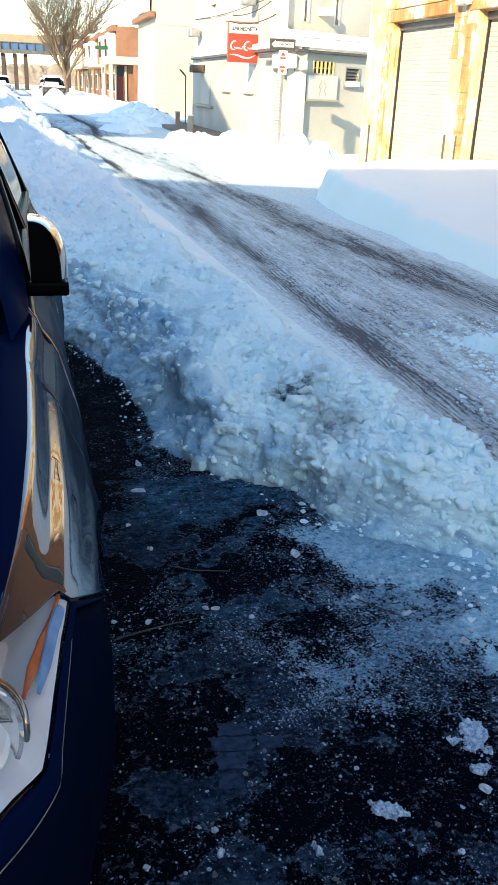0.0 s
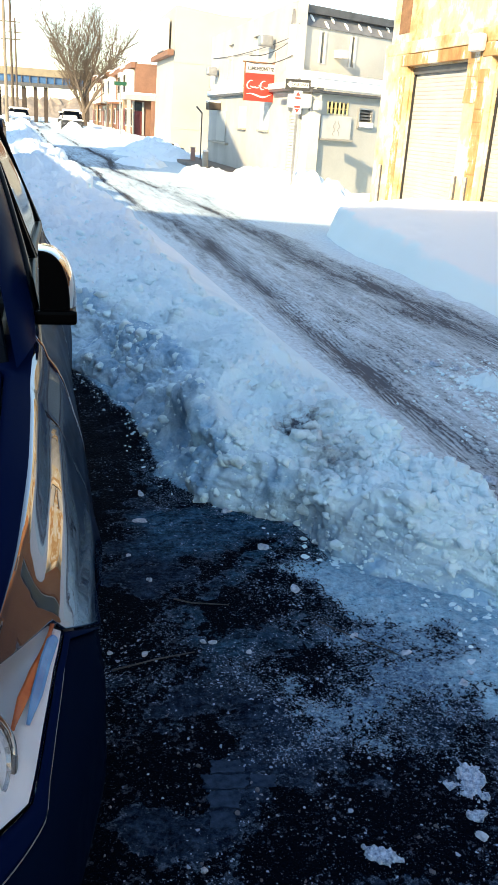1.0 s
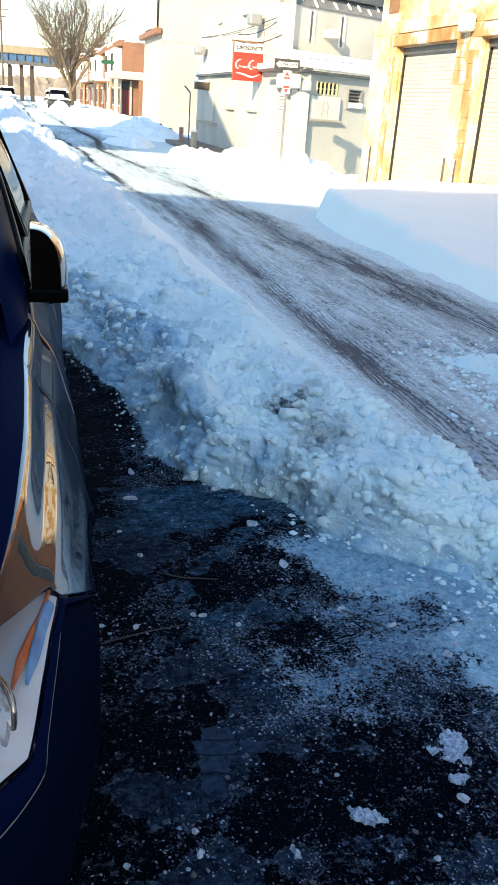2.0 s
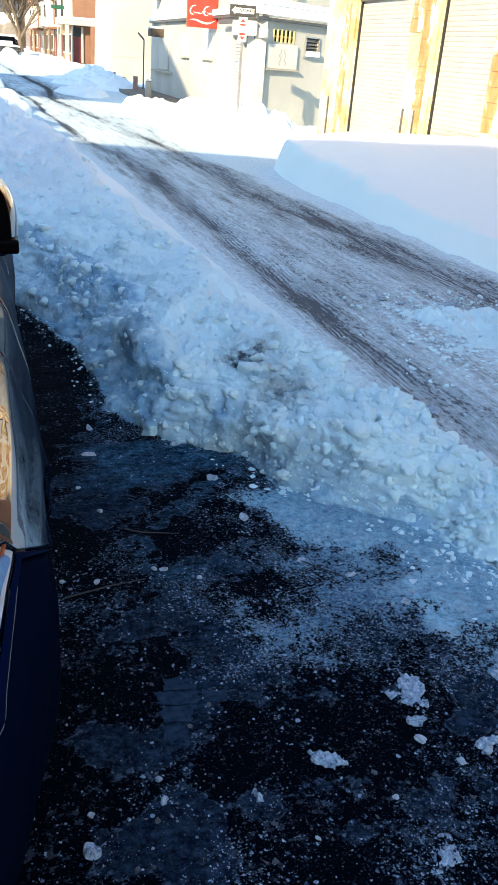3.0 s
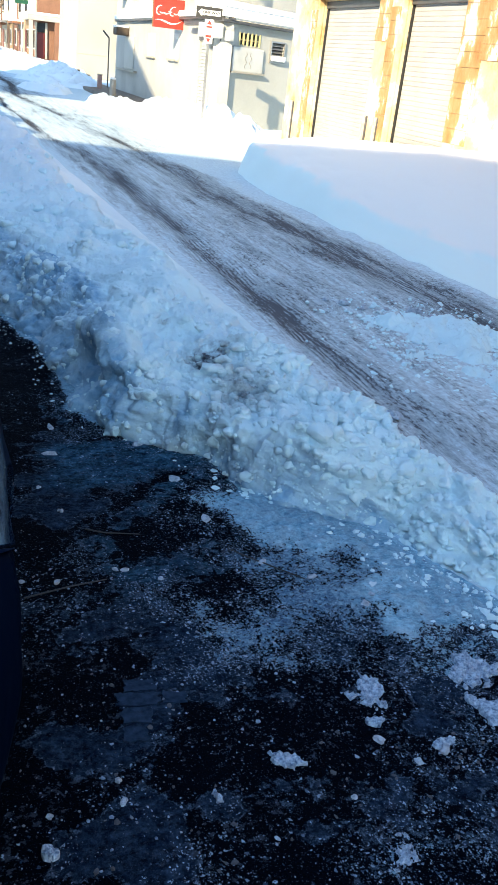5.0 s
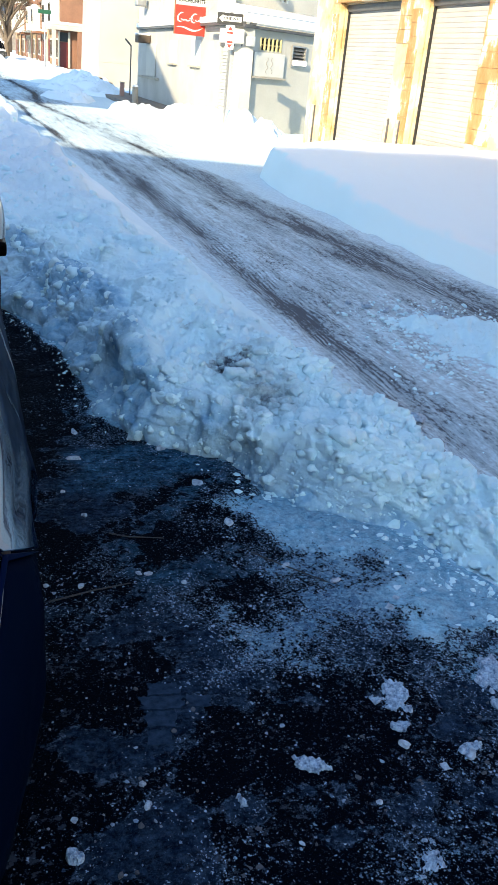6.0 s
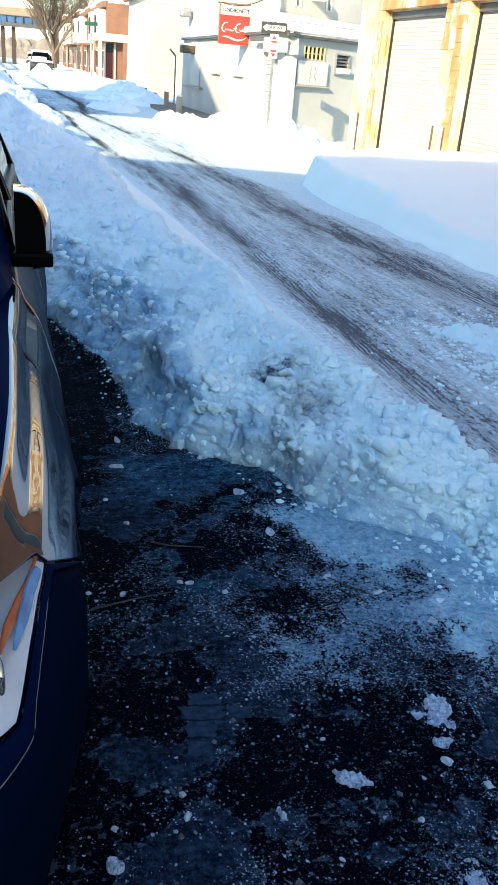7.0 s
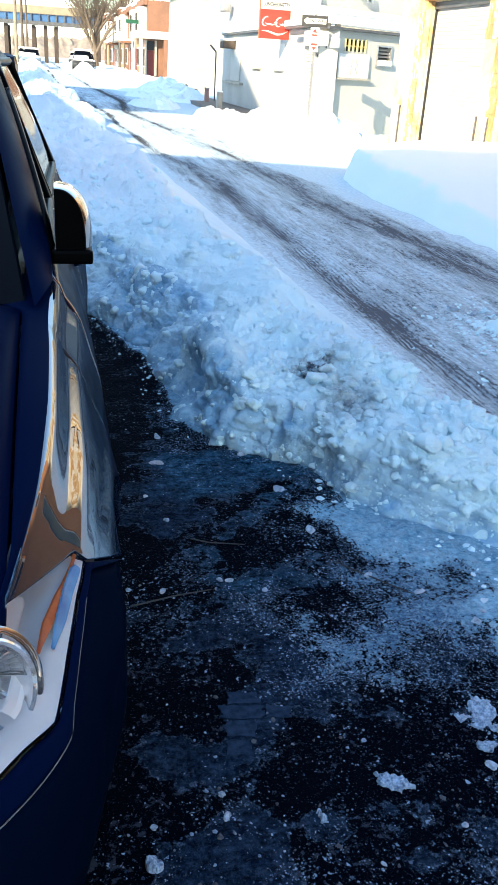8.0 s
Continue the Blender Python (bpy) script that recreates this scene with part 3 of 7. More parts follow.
# right-hand side: a smooth deep drift against the garages, then shovelled heaps towards the corner
def drift_mesh():
    ys = np.concatenate([np.linspace(-14, -2.2, 40), np.linspace(-2, 13.0, 120), np.linspace(13.04, 14.6, 50)])
    us = np.linspace(0, 1, 110)
    py, u = np.meshgrid(ys, us, indexing="ij")
    base = np.interp(py, [-2, 6.1, 8, 9, 10.3, 11.3, 13.4, 14.0, 14.6], [4.5, 4.45, 4.38, 4.29, 4.24, 4.28, 4.58, 4.74, 5.0]) + 0.05 * fbm(py * 0.9, py * 0, 2, 84)
    px = base + (6.98 - base) * u
    edge_x = np.interp(py, [-2, 6.5, 7.4, 8.3, 9.5, 11, 12.4, 13.4, 14.0, 14.6], [5.0, 4.86, 4.74, 4.62, 4.56, 4.62, 4.66, 4.76, 4.9, 5.2]) + 0.04 * fbm(py * 1.3, py * 0, 3, 85)
    edge_z = np.interp(py, [-2, 6.5, 7.4, 8.3, 9.5, 11, 13.0, 14.6], [0.15, 0.17, 0.19, 0.22, 0.30, 0.39, 0.48, 0.48])
    top = np.interp(py, [-2, 6, 8, 9.5, 11, 12, 13.8, 14.6], [0.6, 0.74, 0.88, 0.93, 0.86, 0.77, 0.65, 0.6])
    d = np.clip((px - base) / (edge_x - base), 0, 1)
    e = np.clip((px - edge_x) / (6.25 - edge_x), 0, 1)
    z = edge_z * (0.55 * d + 0.45 * sstep(0, 1, d)) + (top - edge_z) * (1 - (1 - e) ** 1.7)
    for _ in range(1):
        z[:, 1:-1] = (z[:, :-2] + 2 * z[:, 1:-1] + z[:, 2:]) / 4
    z += 0.025 * fbm(px * 0.9, py * 0.5, 3, 81) * d + 0.012 * fbm(px * 5, py * 3, 3, 82) * d * (1 - e)
    end = sstep(14.25, 13.80, py + 0.08 * fbm(px * 0.8, py * 0.2, 2, 83))
    z = z * end - 0.05 * (1 - sstep(0, 0.08, px - base)) - 0.05 * (1 - end)
    # plough-cut skirt, tinted bluer for its shade below the warm-lit top
    ploughed = 1 - sstep(-0.05, 0.05, px - edge_x + 0.05 * fbm(px * 6, py * 3, 3, 86))
    return grid_mesh("snow_drift", px, py, z, soft_snow_mat, {"ploughed": ploughed})


tagged(new("snow_drift", drift_mesh()), "deep smooth drift of clean snow against the garage doors", "snow drift", kind="stuff")


def right_in(y):
    return rut_x(y) + 2.35 + 0.25 * np.sin(np.asarray(y) * 0.31)


def heap(name, label, cx, cy, rx, ry, h, seed, mat=None, n=70, lumps=1.0, dirt=0.0, power=1.0):
    """A shovelled heap of snow with an uneven foot."""
    a, r = np.meshgrid(np.linspace(0, 2 * math.pi, n, endpoint=True), np.linspace(0, 1, n // 2), indexing="ij")
    foot = 1 + 0.22 * np.sin(a * 2 + seed) + 0.12 * np.sin(a * 3 + seed * 2.1) + 0.06 * np.sin(a * 7 + seed)
    x, y = cx + np.cos(a) * r * rx * foot, cy + np.sin(a) * r * ry * foot
    z = h * np.clip(np.cos(r * math.pi / 2) ** (1.3 * power), 0, 1)
    size = max(0.25, min(1.0, min(rx, ry)))
    inside = sstep(1.0, 0.75, r)
    z += inside * lumps * size * (0.16 * fbm(x / size * 1.6, y / size * 1.6, 3, seed) + 0.12 * clods(x / size * 3, y / size * 3, seed + 3, 0.6) + 0.05 * clods(x / size * 8, y / size * 8, seed + 4, 0.6))
    z = z - 0.05 * sstep(0.9, 1.0, r)
    ob = new(name, grid_mesh(name, x, y, z, mat or snow_mat, {"dirt": np.full_like(x, dirt), "whiter": np.ones_like(x)}))
    return tagged(ob, label, "snow mound", group="snow heaps along the street")


def crumb_field(cx, cy, rx, ry, seed):
    """A flat, ragged field of trodden crumbs that sinks into the packed snow at its edges."""
    x, y = np.meshgrid(np.arange(cx - 2 * rx, cx + 2 * rx, 0.012), np.arange(cy - 2 * ry, cy + 2 * ry, 0.014), indexing="ij")
    d = (x - 2.92 - 1.2 * (5.75 - y)) * 0.64            # across the windrow; its low side lies towards the bank
    m = blob(x, y, cx, cy, rx, ry) + 0.38 * fbm(x * 2.5, y * 1.8, 5, seed) - 0.42 + 0.26 * fbm(x * 9, y * 7, 4, seed + 5) - 0.5 * sstep(1.0, 1.6, np.hypot((x - cx) / rx, (y - cy) / ry)) - 3 * sstep(2.85, 2.5, x)
    m = np.minimum(m, 0.9 - 9 * np.clip(d + 0.08, 0, 1) + 0.3 * fbm(x * 5, y * 5, 3, seed + 8))
    keep = sstep(-0.45, 0.70, m)
    ridge = np.exp(-((d + 0.10) / 0.13) ** 2) * sstep(-0.2, 0.2, m)
    lumps = 0.050 * fbm(x * 4, y * 4, 3, seed + 9) + 0.055 * clods(x * 7, y * 7, seed + 1, 0.5) + 0.032 * blocks(x * 13, y * 13, seed + 2, 0.3) + 0.024 * clods(x * 26, y * 26, seed + 3, 0.6) + 0.012 * fbm(x * 25, y * 25, 3, seed + 4)
    z = -0.085 + 0.092 * keep + 0.030 * ridge + sstep(-0.7, -0.2, m) * lumps
    me = grid_mesh("snow_mound", x, y, z, snow_mat, {"dirt": np.clip(0.25 - 0.4 * keep, 0, 1)})
    return tagged(new("snow_mound", me), "flat trodden heap of snow crumbs on the street", "snow mound", group="snow heaps along the street")


crumb_field(3.45, 4.75, 0.62, 0.95, 57)
for cx, cy, rx, ry, h, s in ((5.6, 18.2, 1.2, 1.8, 0.32, 7), (6.3, 21.4, 0.9, 1.5, 0.62, 9), (5.5, 23.2, 1.1, 2.4, 0.42, 12), (6.6, 24.2, 0.55, 1.2, 0.5, 15),
                             (4.9, 26.5, 0.9, 2.2, 0.20, 17), (6.45, 19.0, 0.7, 1.2, 0.5, 19)):
    heap("snow_mound", "shovelled heap of clean snow before the corner shop", cx, cy, rx, ry, h, s, n=80)
heap("snow_mound", "high heap of snow at the street crossing", 5.1, 41.5, 2.0, 4.2, 0.62, 23, n=150)
heap("snow_mound", "low lumpy heap of snow beside the ruts", 3.7, 33.0, 0.8, 2.4, 0.22, 27, n=70)
heap("snow_mound", "lumpy heap of snow on the ploughed bank", -0.15, 24.8, 0.8, 2.0, 0.80, 29, n=80)
heap("snow_mound", "lumpy heap of snow on the ploughed bank", -1.5, 23.8, 0.9, 1.8, 0.80, 31, n=80)
heap("snow_mound", "lumpy heap of snow on the ploughed bank", -0.4, 30.0, 0.8, 2.4, 0.85, 33, n=70)


def far_bank(name, label, inner, outer, y0, y1, h, seed):
    ys, us = np.arange(y0, y1, 0.5), np.linspace(0, 1, 26)
    y, u = np.meshgrid(ys, us, indexing="ij")
    a, b = inner(y) + 0.25 * fbm(y * 0.4, y * 0 + 2, 2, seed), outer(y)
    x = a + (b - a) * u
    z = h * sstep(0, 0.25, u) * (0.8 + 0.45 * fbm(x * 0.7, y * 0.35, 3, seed)) + 0.12 * clods(x * 1.4, y * 1.0, seed, 0.5) * sstep(0, 0.2, u)
    z = z * sstep(0, 3, y - y0) * sstep(0, 3, y1 - y) - 0.05 * (u < 0.02)
    tagged(new(name, grid_mesh(name, x, y, z, snow_mat, {"dirt": np.zeros_like(x), "whiter": np.ones_like(x)})), label, "snow bank", kind="stuff")


far_bank("snow_bank", "low bank of snow along the row houses", right_in, lambda y: 7.4 + 0 * y, 46, 150, 0.45, 41)
far_bank("snow_bank", "strip of deep snow on the corner pavement", lambda y: 4.6 + 0 * y, lambda y: 6.95 + 0 * y, 15.8, 29.0, 0.34, 47)
far_bank("snow_bank", "far bank of snow under the parked cars", lambda y: rut_x(y) - 1.6, lambda y: rut_x(y) - 9 + 0 * y, 34, 150, 0.55, 43)

# ---- off-view blocks, added to shade the street, the bank and the brick house ----
wall_mat = worn("old_brick_wall", (0.30, 0.16, 0.11), (0.20, 0.11, 0.08), 1.2, 0.85, 0.4, 14)
def block(name, label, corner, along, back, h, low=-0.2):
    c, a, b = Vector(corner), Vector(along), Vector(back)
    pts = [c, c + a, c + a + b, c + b]
    verts = [(p.x, p.y, z) for z in (low, h) for p in pts]
    faces = [(0, 1, 2, 3), (4, 5, 6, 7)] + [(i, (i + 1) % 4, 4 + (i + 1) % 4, 4 + i) for i in range(4)]
    bm = bmesh.new()
    merge_me = mesh_of("tmp", verts, faces)
    bm.from_mesh(merge_me)
    bmesh.ops.recalc_face_normals(bm, faces=bm.faces)
    ob = part(name, bm, wall_mat)
    return tagged(ob, label, "building", kind="structure")


block("shade_block_south", "unseen block, added to shade the near street", (-13.75, -5.34), (3.56, -7.83), (-28, 10.0), 12.0)
block("added_block_west", "unseen block, added to close the far side of the street", (-15.46, 5.72), (5.5, 15.0), (-22, 8.6), 5.0)
block("shade_block_west", "unseen low block, added to shade the snow bank", (-6.3, 4.5), (-0.5, 10.5), (-3.0, 0), 5.0)
block("shade_block_south_high", "unseen tall block, added to shade the brick house", (-9.84, -9.5), (2.0, -12.0), (-3.0, -2.0), 14.0)
# slab and columns made up to cast the shadow band at the crossing
high = block("shade_slab_west", "unseen slab, added to cast the shadow band at the crossing", (-15.46, 5.72), (5.5, 15.0), (-22, 8.6), 14.0, 13.3)
for cx, cy in ((-35.8, 14.4), (-31.0, 27.4), (-33.8, 13.6), (-29.0, 26.6)):
    part("pillar", box(cx - 0.3, cx + 0.3, cy - 0.3, cy + 0.3, 5.0, 13.3), wall_mat, high)

# ---- materials of the buildings ----
garage_paint = material("peeling_yellow_paint", (0.72, 0.52, 0.24), 0.8)
k = Nodes(garage_paint)
tone = k.ramp(k.noise(1.5, 8, 0.62), [(0.30, (0.42, 0.21, 0.08)), (0.38, (0.50, 0.33, 0.15)), (0.44, (0.58, 0.46, 0.29)), (0.53, (0.60, 0.51, 0.37)), (0.55, (0.63, 0.60, 0.53)), (0.70, (0.64, 0.61, 0.55))])
k.color(k.mix(k.math("MULTIPLY", k.noise(35, 3), 0.25), tone, (0.45, 0.33, 0.18)))
brk = k.n("TexBrick", Scale=1.0)
brk.inputs["Brick Width"].default_value, brk.inputs["Row Height"].default_value, brk.inputs["Mortar Size"].default_value = 0.42, 0.21, 0.012
mp = k.n("Mapping")
mp.inputs["Rotation"].default_value = (radians(90), 0, radians(90))
k.link(k.place(), mp.inputs["Vector"])
k.link(mp.outputs["Vector"], brk.inputs["Vector"])
k.bump(k.math("ADD", k.math("MULTIPLY", k.math("SUBTRACT", 1.0, brk.outputs["Fac"]), 0.7), k.math("MULTIPLY", k.noise(30, 4), 0.4)), 0.5, 0.012)
slat_mat = worn("white_roller_slat", (0.50, 0.48, 0.455), (0.42, 0.40, 0.375), 1.8, 0.5, 0.15, 60)
dark_gap = worn("dark_grey_steel", (0.10, 0.10, 0.105), (0.05, 0.05, 0.05), 4, 0.5, 0.2, 60)
black_rubber = worn("black_trim", (0.02, 0.02, 0.02), (0.012, 0.012, 0.012), 9, 0.6, 0.2, 60)
white_wall = worn("white_stucco", (0.50, 0.485, 0.45), (0.38, 0.37, 0.34), 0.9, 0.85, 0.35, 30)
grey_wall = worn("grey_cement_render", (0.52, 0.505, 0.46), (0.42, 0.405, 0.365), 0.8, 0.85, 0.4, 26)
cream_wall = worn("cream_stucco", (0.42, 0.40, 0.355), (0.36, 0.34, 0.295), 0.35, 0.85, 0.3, 20)
brick_red = worn("red_brick", (0.24, 0.115, 0.07), (0.16, 0.08, 0.05), 1.1, 0.85, 0.4, 9)
brick_tan = worn("tan_brick", (0.36, 0.24, 0.14), (0.26, 0.17, 0.10), 0.9, 0.85, 0.4, 9)
white_trim = worn("white_painted_trim", (0.62, 0.61, 0.575), (0.50, 0.485, 0.45), 2.5, 0.6, 0.2, 50)
sign_red = worn("red_enamel", (0.62, 0.045, 0.03), (0.5, 0.04, 0.03), 2.0, 0.35, 0.1, 30)
sign_white = worn("white_enamel", (0.80, 0.79, 0.76), (0.70, 0.69, 0.66), 3.0, 0.4, 0.1, 40)
steel = worn("galvanised_steel", (0.42, 0.42, 0.42), (0.30, 0.30, 0.30), 6, 0.45, 0.2, 60, metal=0.7)
rust = worn("rusty_metal", (0.30, 0.15, 0.07), (0.16, 0.08, 0.04), 5, 0.8, 0.4, 60)
wood = worn("weathered_wood", (0.12, 0.09, 0.065), (0.07, 0.05, 0.035), 4, 0.85, 0.5, 40)
bark = worn("bark", (0.16, 0.12, 0.09), (0.09, 0.068, 0.05), 5, 0.9, 0.6, 30)
door_red = worn("dark_red_door_paint", (0.15, 0.02, 0.018), (0.11, 0.015, 0.014), 4, 0.4, 0.1, 40)
glass_dark = material("window_glass", (0.03, 0.035, 0.04), 0.06)
Nodes(glass_dark).rough(Nodes(glass_dark).ramp(Nodes(glass_dark).noise(3, 3), [(0.3, 0.03), (0.7, 0.12)]))
blue_paint = worn("blue_girder_paint", (0.035, 0.12, 0.26), (0.03, 0.085, 0.19), 0.8, 0.5, 0.2, 12)
concrete = worn("weathered_concrete", (0.46, 0.42, 0.35), (0.34, 0.30, 0.25), 0.7, 0.85, 0.4, 12)
slate = worn("grey_slate", (0.20, 0.20, 0.20), (0.13, 0.13, 0.135), 4, 0.7, 0.3, 20)
pave_mat = worn("damp_brown_paving", (0.20, 0.155, 0.12), (0.12, 0.095, 0.08), 2.5, 0.7, 0.4, 30)


def prism(poly, z0, z1):
    """An upright block over a plan polygon."""
    bm = bmesh.new()
    low = [bm.verts.new((x, y, z0)) for x, y in poly]
    top = [bm.verts.new((x, y, z1)) for x, y in poly]
    bm.faces.new(low), bm.faces.new(top)
    for i in range(len(poly)):
        j = (i + 1) % len(poly)
        bm.faces.new((low[i], low[j], top[j], top[i]))
    bmesh.ops.recalc_face_normals(bm, faces=bm.faces)
    return bm


def wall_with_holes(u0, u1, z0, z1, holes, thick):
    """A wall in the u-z plane (u along x, thickness along +y), with rectangular openings cut through."""
    us = sorted({u0, u1, *(h[0] for h in holes), *(h[1] for h in holes)})
    zs = sorted({z0, z1, *(h[2] for h in holes), *(h[3] for h in holes)})
    solid = lambda i, j: 0 <= i < len(us) - 1 and 0 <= j < len(zs) - 1 and not any(
        h[0] < (us[i] + us[i + 1]) / 2 < h[1] and h[2] < (zs[j] + zs[j + 1]) / 2 < h[3] for h in holes)
    bm = bmesh.new()
    for i in range(len(us) - 1):
        for j in range(len(zs) - 1):
            if not solid(i, j):
                continue
            a, b, c, d = us[i], us[i + 1], zs[j], zs[j + 1]
            quads = [((a, 0, c), (b, 0, c), (b, 0, d), (a, 0, d)), ((b, thick, c), (a, thick, c), (a, thick, d), (b, thick, d))]
            if not solid(i - 1, j): quads.append(((a, thick, c), (a, 0, c), (a, 0, d), (a, thick, d)))
            if not solid(i + 1, j): quads.append(((b, 0, c), (b, thick, c), (b, thick, d), (b, 0, d)))
            if not solid(i, j - 1): quads.append(((a, thick, c), (b, thick, c), (b, 0, c), (a, 0, c)))
            if not solid(i, j + 1): quads.append(((a, 0, d), (b, 0, d), (b, thick, d), (a, thick, d)))
            for q in quads:
                bm.faces.new([bm.verts.new(p) for p in q])
    bmesh.ops.remove_doubles(bm, verts=bm.verts, dist=1e-5)
    return bm


# A facade along the street: local x runs towards -y of the world, local y into the house (+x of the world)
FACE_STREET = Matrix(((0, 1, 0, 0), (-1, 0, 0, 0), (0, 0, 1, 0), (0, 0, 0, 1)))


def street_thing(name, label, category, x, y, group=""):
    ob = thing(name, label, category, group=group)
    ob.matrix_basis = Matrix.Translation((x, y, 0)) @ FACE_STREET
    return ob


orange_paint = material("flaking_orange_paint", (0.50, 0.28, 0.10), 0.8)
k = Nodes(orange_paint)
tone = k.ramp(k.noise(2.6, 7, 0.65, stretch=(1.0, 1.0, 0.45)), [(0.33, (0.36, 0.15, 0.05)), (0.42, (0.43, 0.22, 0.08)), (0.50, (0.47, 0.29, 0.13)), (0.535, (0.52, 0.37, 0.20)), (0.55, (0.64, 0.61, 0.55))])
k.color(k.mix(k.math("MULTIPLY", k.noise(35, 3), 0.2), tone, (0.40, 0.24, 0.11)))
k.bump(k.noise(30, 4), 0.5, 0.01)

# ---- garage building: two roller doors between peeling piers ----
guard_paint = worn("worn_guard_paint", (0.62, 0.58, 0.52), (0.30, 0.22, 0.16), 6, 0.7, 0.3, 40)
garage = street_thing("garage_building", "low garage with peeling yellow and orange painted block walls", "garage", 7.0, 17.65)
DOORS = ((1.22, 3.76), (4.55, 6.42))       # along the facade, from its far end
front = wall_with_holes(0, 8.6, -0.1, 5.2, [(a, b, -0.2, 2.86) for a, b in DOORS], 0.35)
part("wall", front, garage_paint, garage)
part("side_wall", box(0, 0.3, 0.35, 9, -0.1, 5.2), garage_paint, garage)
part("roof", box(0, 8.6, 0.35, 9, 5.0, 5.2), dark_gap, garage)
part("cornice", box(-0.05, 8.6, -0.10, 0.0, 3.10, 3.32, 0.02), garage_paint, garage, "chipped ledge above the doors")
for a, b in ((0.0, 1.22), (3.76, 4.55), (6.42, 8.6)):
    part("pier", box(a + 0.02 if a else 0.0, b - 0.02, -0.12, 0.0, -0.1, 3.1, 0.025), garage_paint, garage, "painted block pier with flaking patches")
for a, b, c, d in ((0.90, 1.205, -0.1, 2.86), (4.22, 4.535, -0.1, 2.86), (3.775, 4.20, 2.2, 3.08), (6.44, 7.02, 0.9, 3.08), (7.02, 8.57, 2.0, 3.08)):
    for i in range(int((d - c) / 0.2)):
        part("block", box(a, b, -0.135, -0.121, c + 0.2 * i + 0.002, c + 0.2 * i + 0.198, 0.003), orange_paint, garage, "orange painted block")
for a, b in DOORS:
    part("lintel", box(a - 0.3, b + 0.012, -0.135, -0.003, 2.88, 3.08, 0.012), orange_paint, garage, "orange painted lintel with flakes")
for a, b in DOORS:
    door = part("roller_door", box(a, b, 0.10, 0.14, 0.0, 2.80), slat_mat, garage, "white ribbed roller door")
    w = b - a - 0.06
    bm = bmesh.new()
    prof = [(0.0, 0.0), (-0.006, 0.008), (-0.008, 0.035), (-0.006, 0.062), (0.0, 0.069)]
    ring = [[bm.verts.new((x, y, z)) for y, z in prof] for x in (0, w)]
    for i in range(4):
        bm.faces.new((ring[0][i], ring[1][i], ring[1][i + 1], ring[0][i + 1]))
    slat_me = bpy.data.meshes.new("slat")
    bm.to_mesh(slat_me)
    bm.free()
    slat_me.materials.append(slat_mat)
    for i in range(38):
        s = new("slat", slat_me)
        s.parent = door
        s.location = (a + 0.03, 0.098, 0.02 + i * 0.071)
    part("drum_housing", box(a + .003, b - .003, 0.03, 0.082, 2.74, 2.86, 0.01), dark_gap, garage, "dark steel drum cover under the lintel")
    for e in (a, b - 0.03):
        guide = part("guide_rail", box(e, e + 0.024, 0.05, 0.095, 0.0, 2.735, 0.004), black_rubber, garage, "black guide rail with bolts")
        for i in range(9):
            part("bolt", box(e + .006, e + 0.022, 0.038, 0.05, 0.4 + i * 0.27, 0.43 + i * 0.27, 0.004), steel, guide)
for u in (0.45, 3.86, 4.28):
    post = part("bumper_post", box(u, u + 0.05, -0.19, -0.125, 0.0, 1.05, 0.01), guard_paint, garage, "worn pale angle iron guard")
    # dark strip in place of the shadow edge beside the post
    part("flange", box(u + 0.053, u + 0.085, -0.15, -0.125, 0.0, 1.04, 0.004), dark_gap, post)
for u, z, w, h in ((0.35, 3.5, 0.5, 0.9),):
    part("broken_patch", box(u, u + w, -0.012, 0.0, z, z + h, 0.005), rust, garage, "brown patch where paint has fallen")
# rounded white box standing for a clump of snow on the pier
part("floodlight", box(4.0, 4.34, -0.30, -0.13, 2.95, 3.22, 0.06), white_trim, garage, "white clump of snow on the pier")

# ---- brick house beside the garage, seen mirrored in the car ----
brick_house = street_thing("brick_house", "orange brick house with white windows beside the garage", "house", 7.0, 9.04)
HOLES = [(1.2 + 2.6 * i, 2.2 + 2.6 * i, z, z + 1.5) for i in range(8) for z in (0.9, 3.6)]
orange_brick = worn("orange_brick", (0.50, 0.21, 0.08), (0.38, 0.15, 0.06), 0.9, 0.85, 0.4, 9)
part("wall", wall_with_holes(0, 22.4, -0.1, 6.4, HOLES, 0.3), orange_brick, brick_house)
part("shell", box(0, 22.4, 0.32, 8, -0.1, 6.3), orange_brick, brick_house)
for a, b, c, d in HOLES:
    win = part("window", box(a + 0.003, b - 0.003, 0.10, 0.16, c + 0.003, d - 0.003, 0.01), white_trim, brick_house)
    part("pane", box(a + 0.1, b - 0.1, 0.085, 0.098, c + 0.1, d - 0.1), glass_dark, win)
part("cornice", box(0, 22.4, -0.3, 0.0, 6.1, 6.4, 0.04), white_trim, brick_house)

# ---- corner luncheonette ----
shop = thing("corner_shop", "white and grey rendered corner shop with snow on its lower roof", "shop")
WAY = Vector((0.90, 0.436, 0)).normalized()         # direction of the grey side wall
corner = Vector((7.0, 22.95, 0))
def side(u, into=0.0, z=0.0):
    inw = Vector((-WAY.y, WAY.x, 0))
    return corner + WAY * u + inw * into + Vector((0, 0, z))


SIDE = Matrix.Translation(corner) @ Matrix(((WAY.x, -WAY.y, 0, 0), (WAY.y, WAY.x, 0, 0), (0, 0, 1, 0), (0, 0, 0, 1)))
FRONT = Matrix.Translation((7.0, 37.3, 0)) @ FACE_STREET      # local x from the far end to the corner, 14.35 long


def on(m, bm):
    bm.transform(m)
    return bm


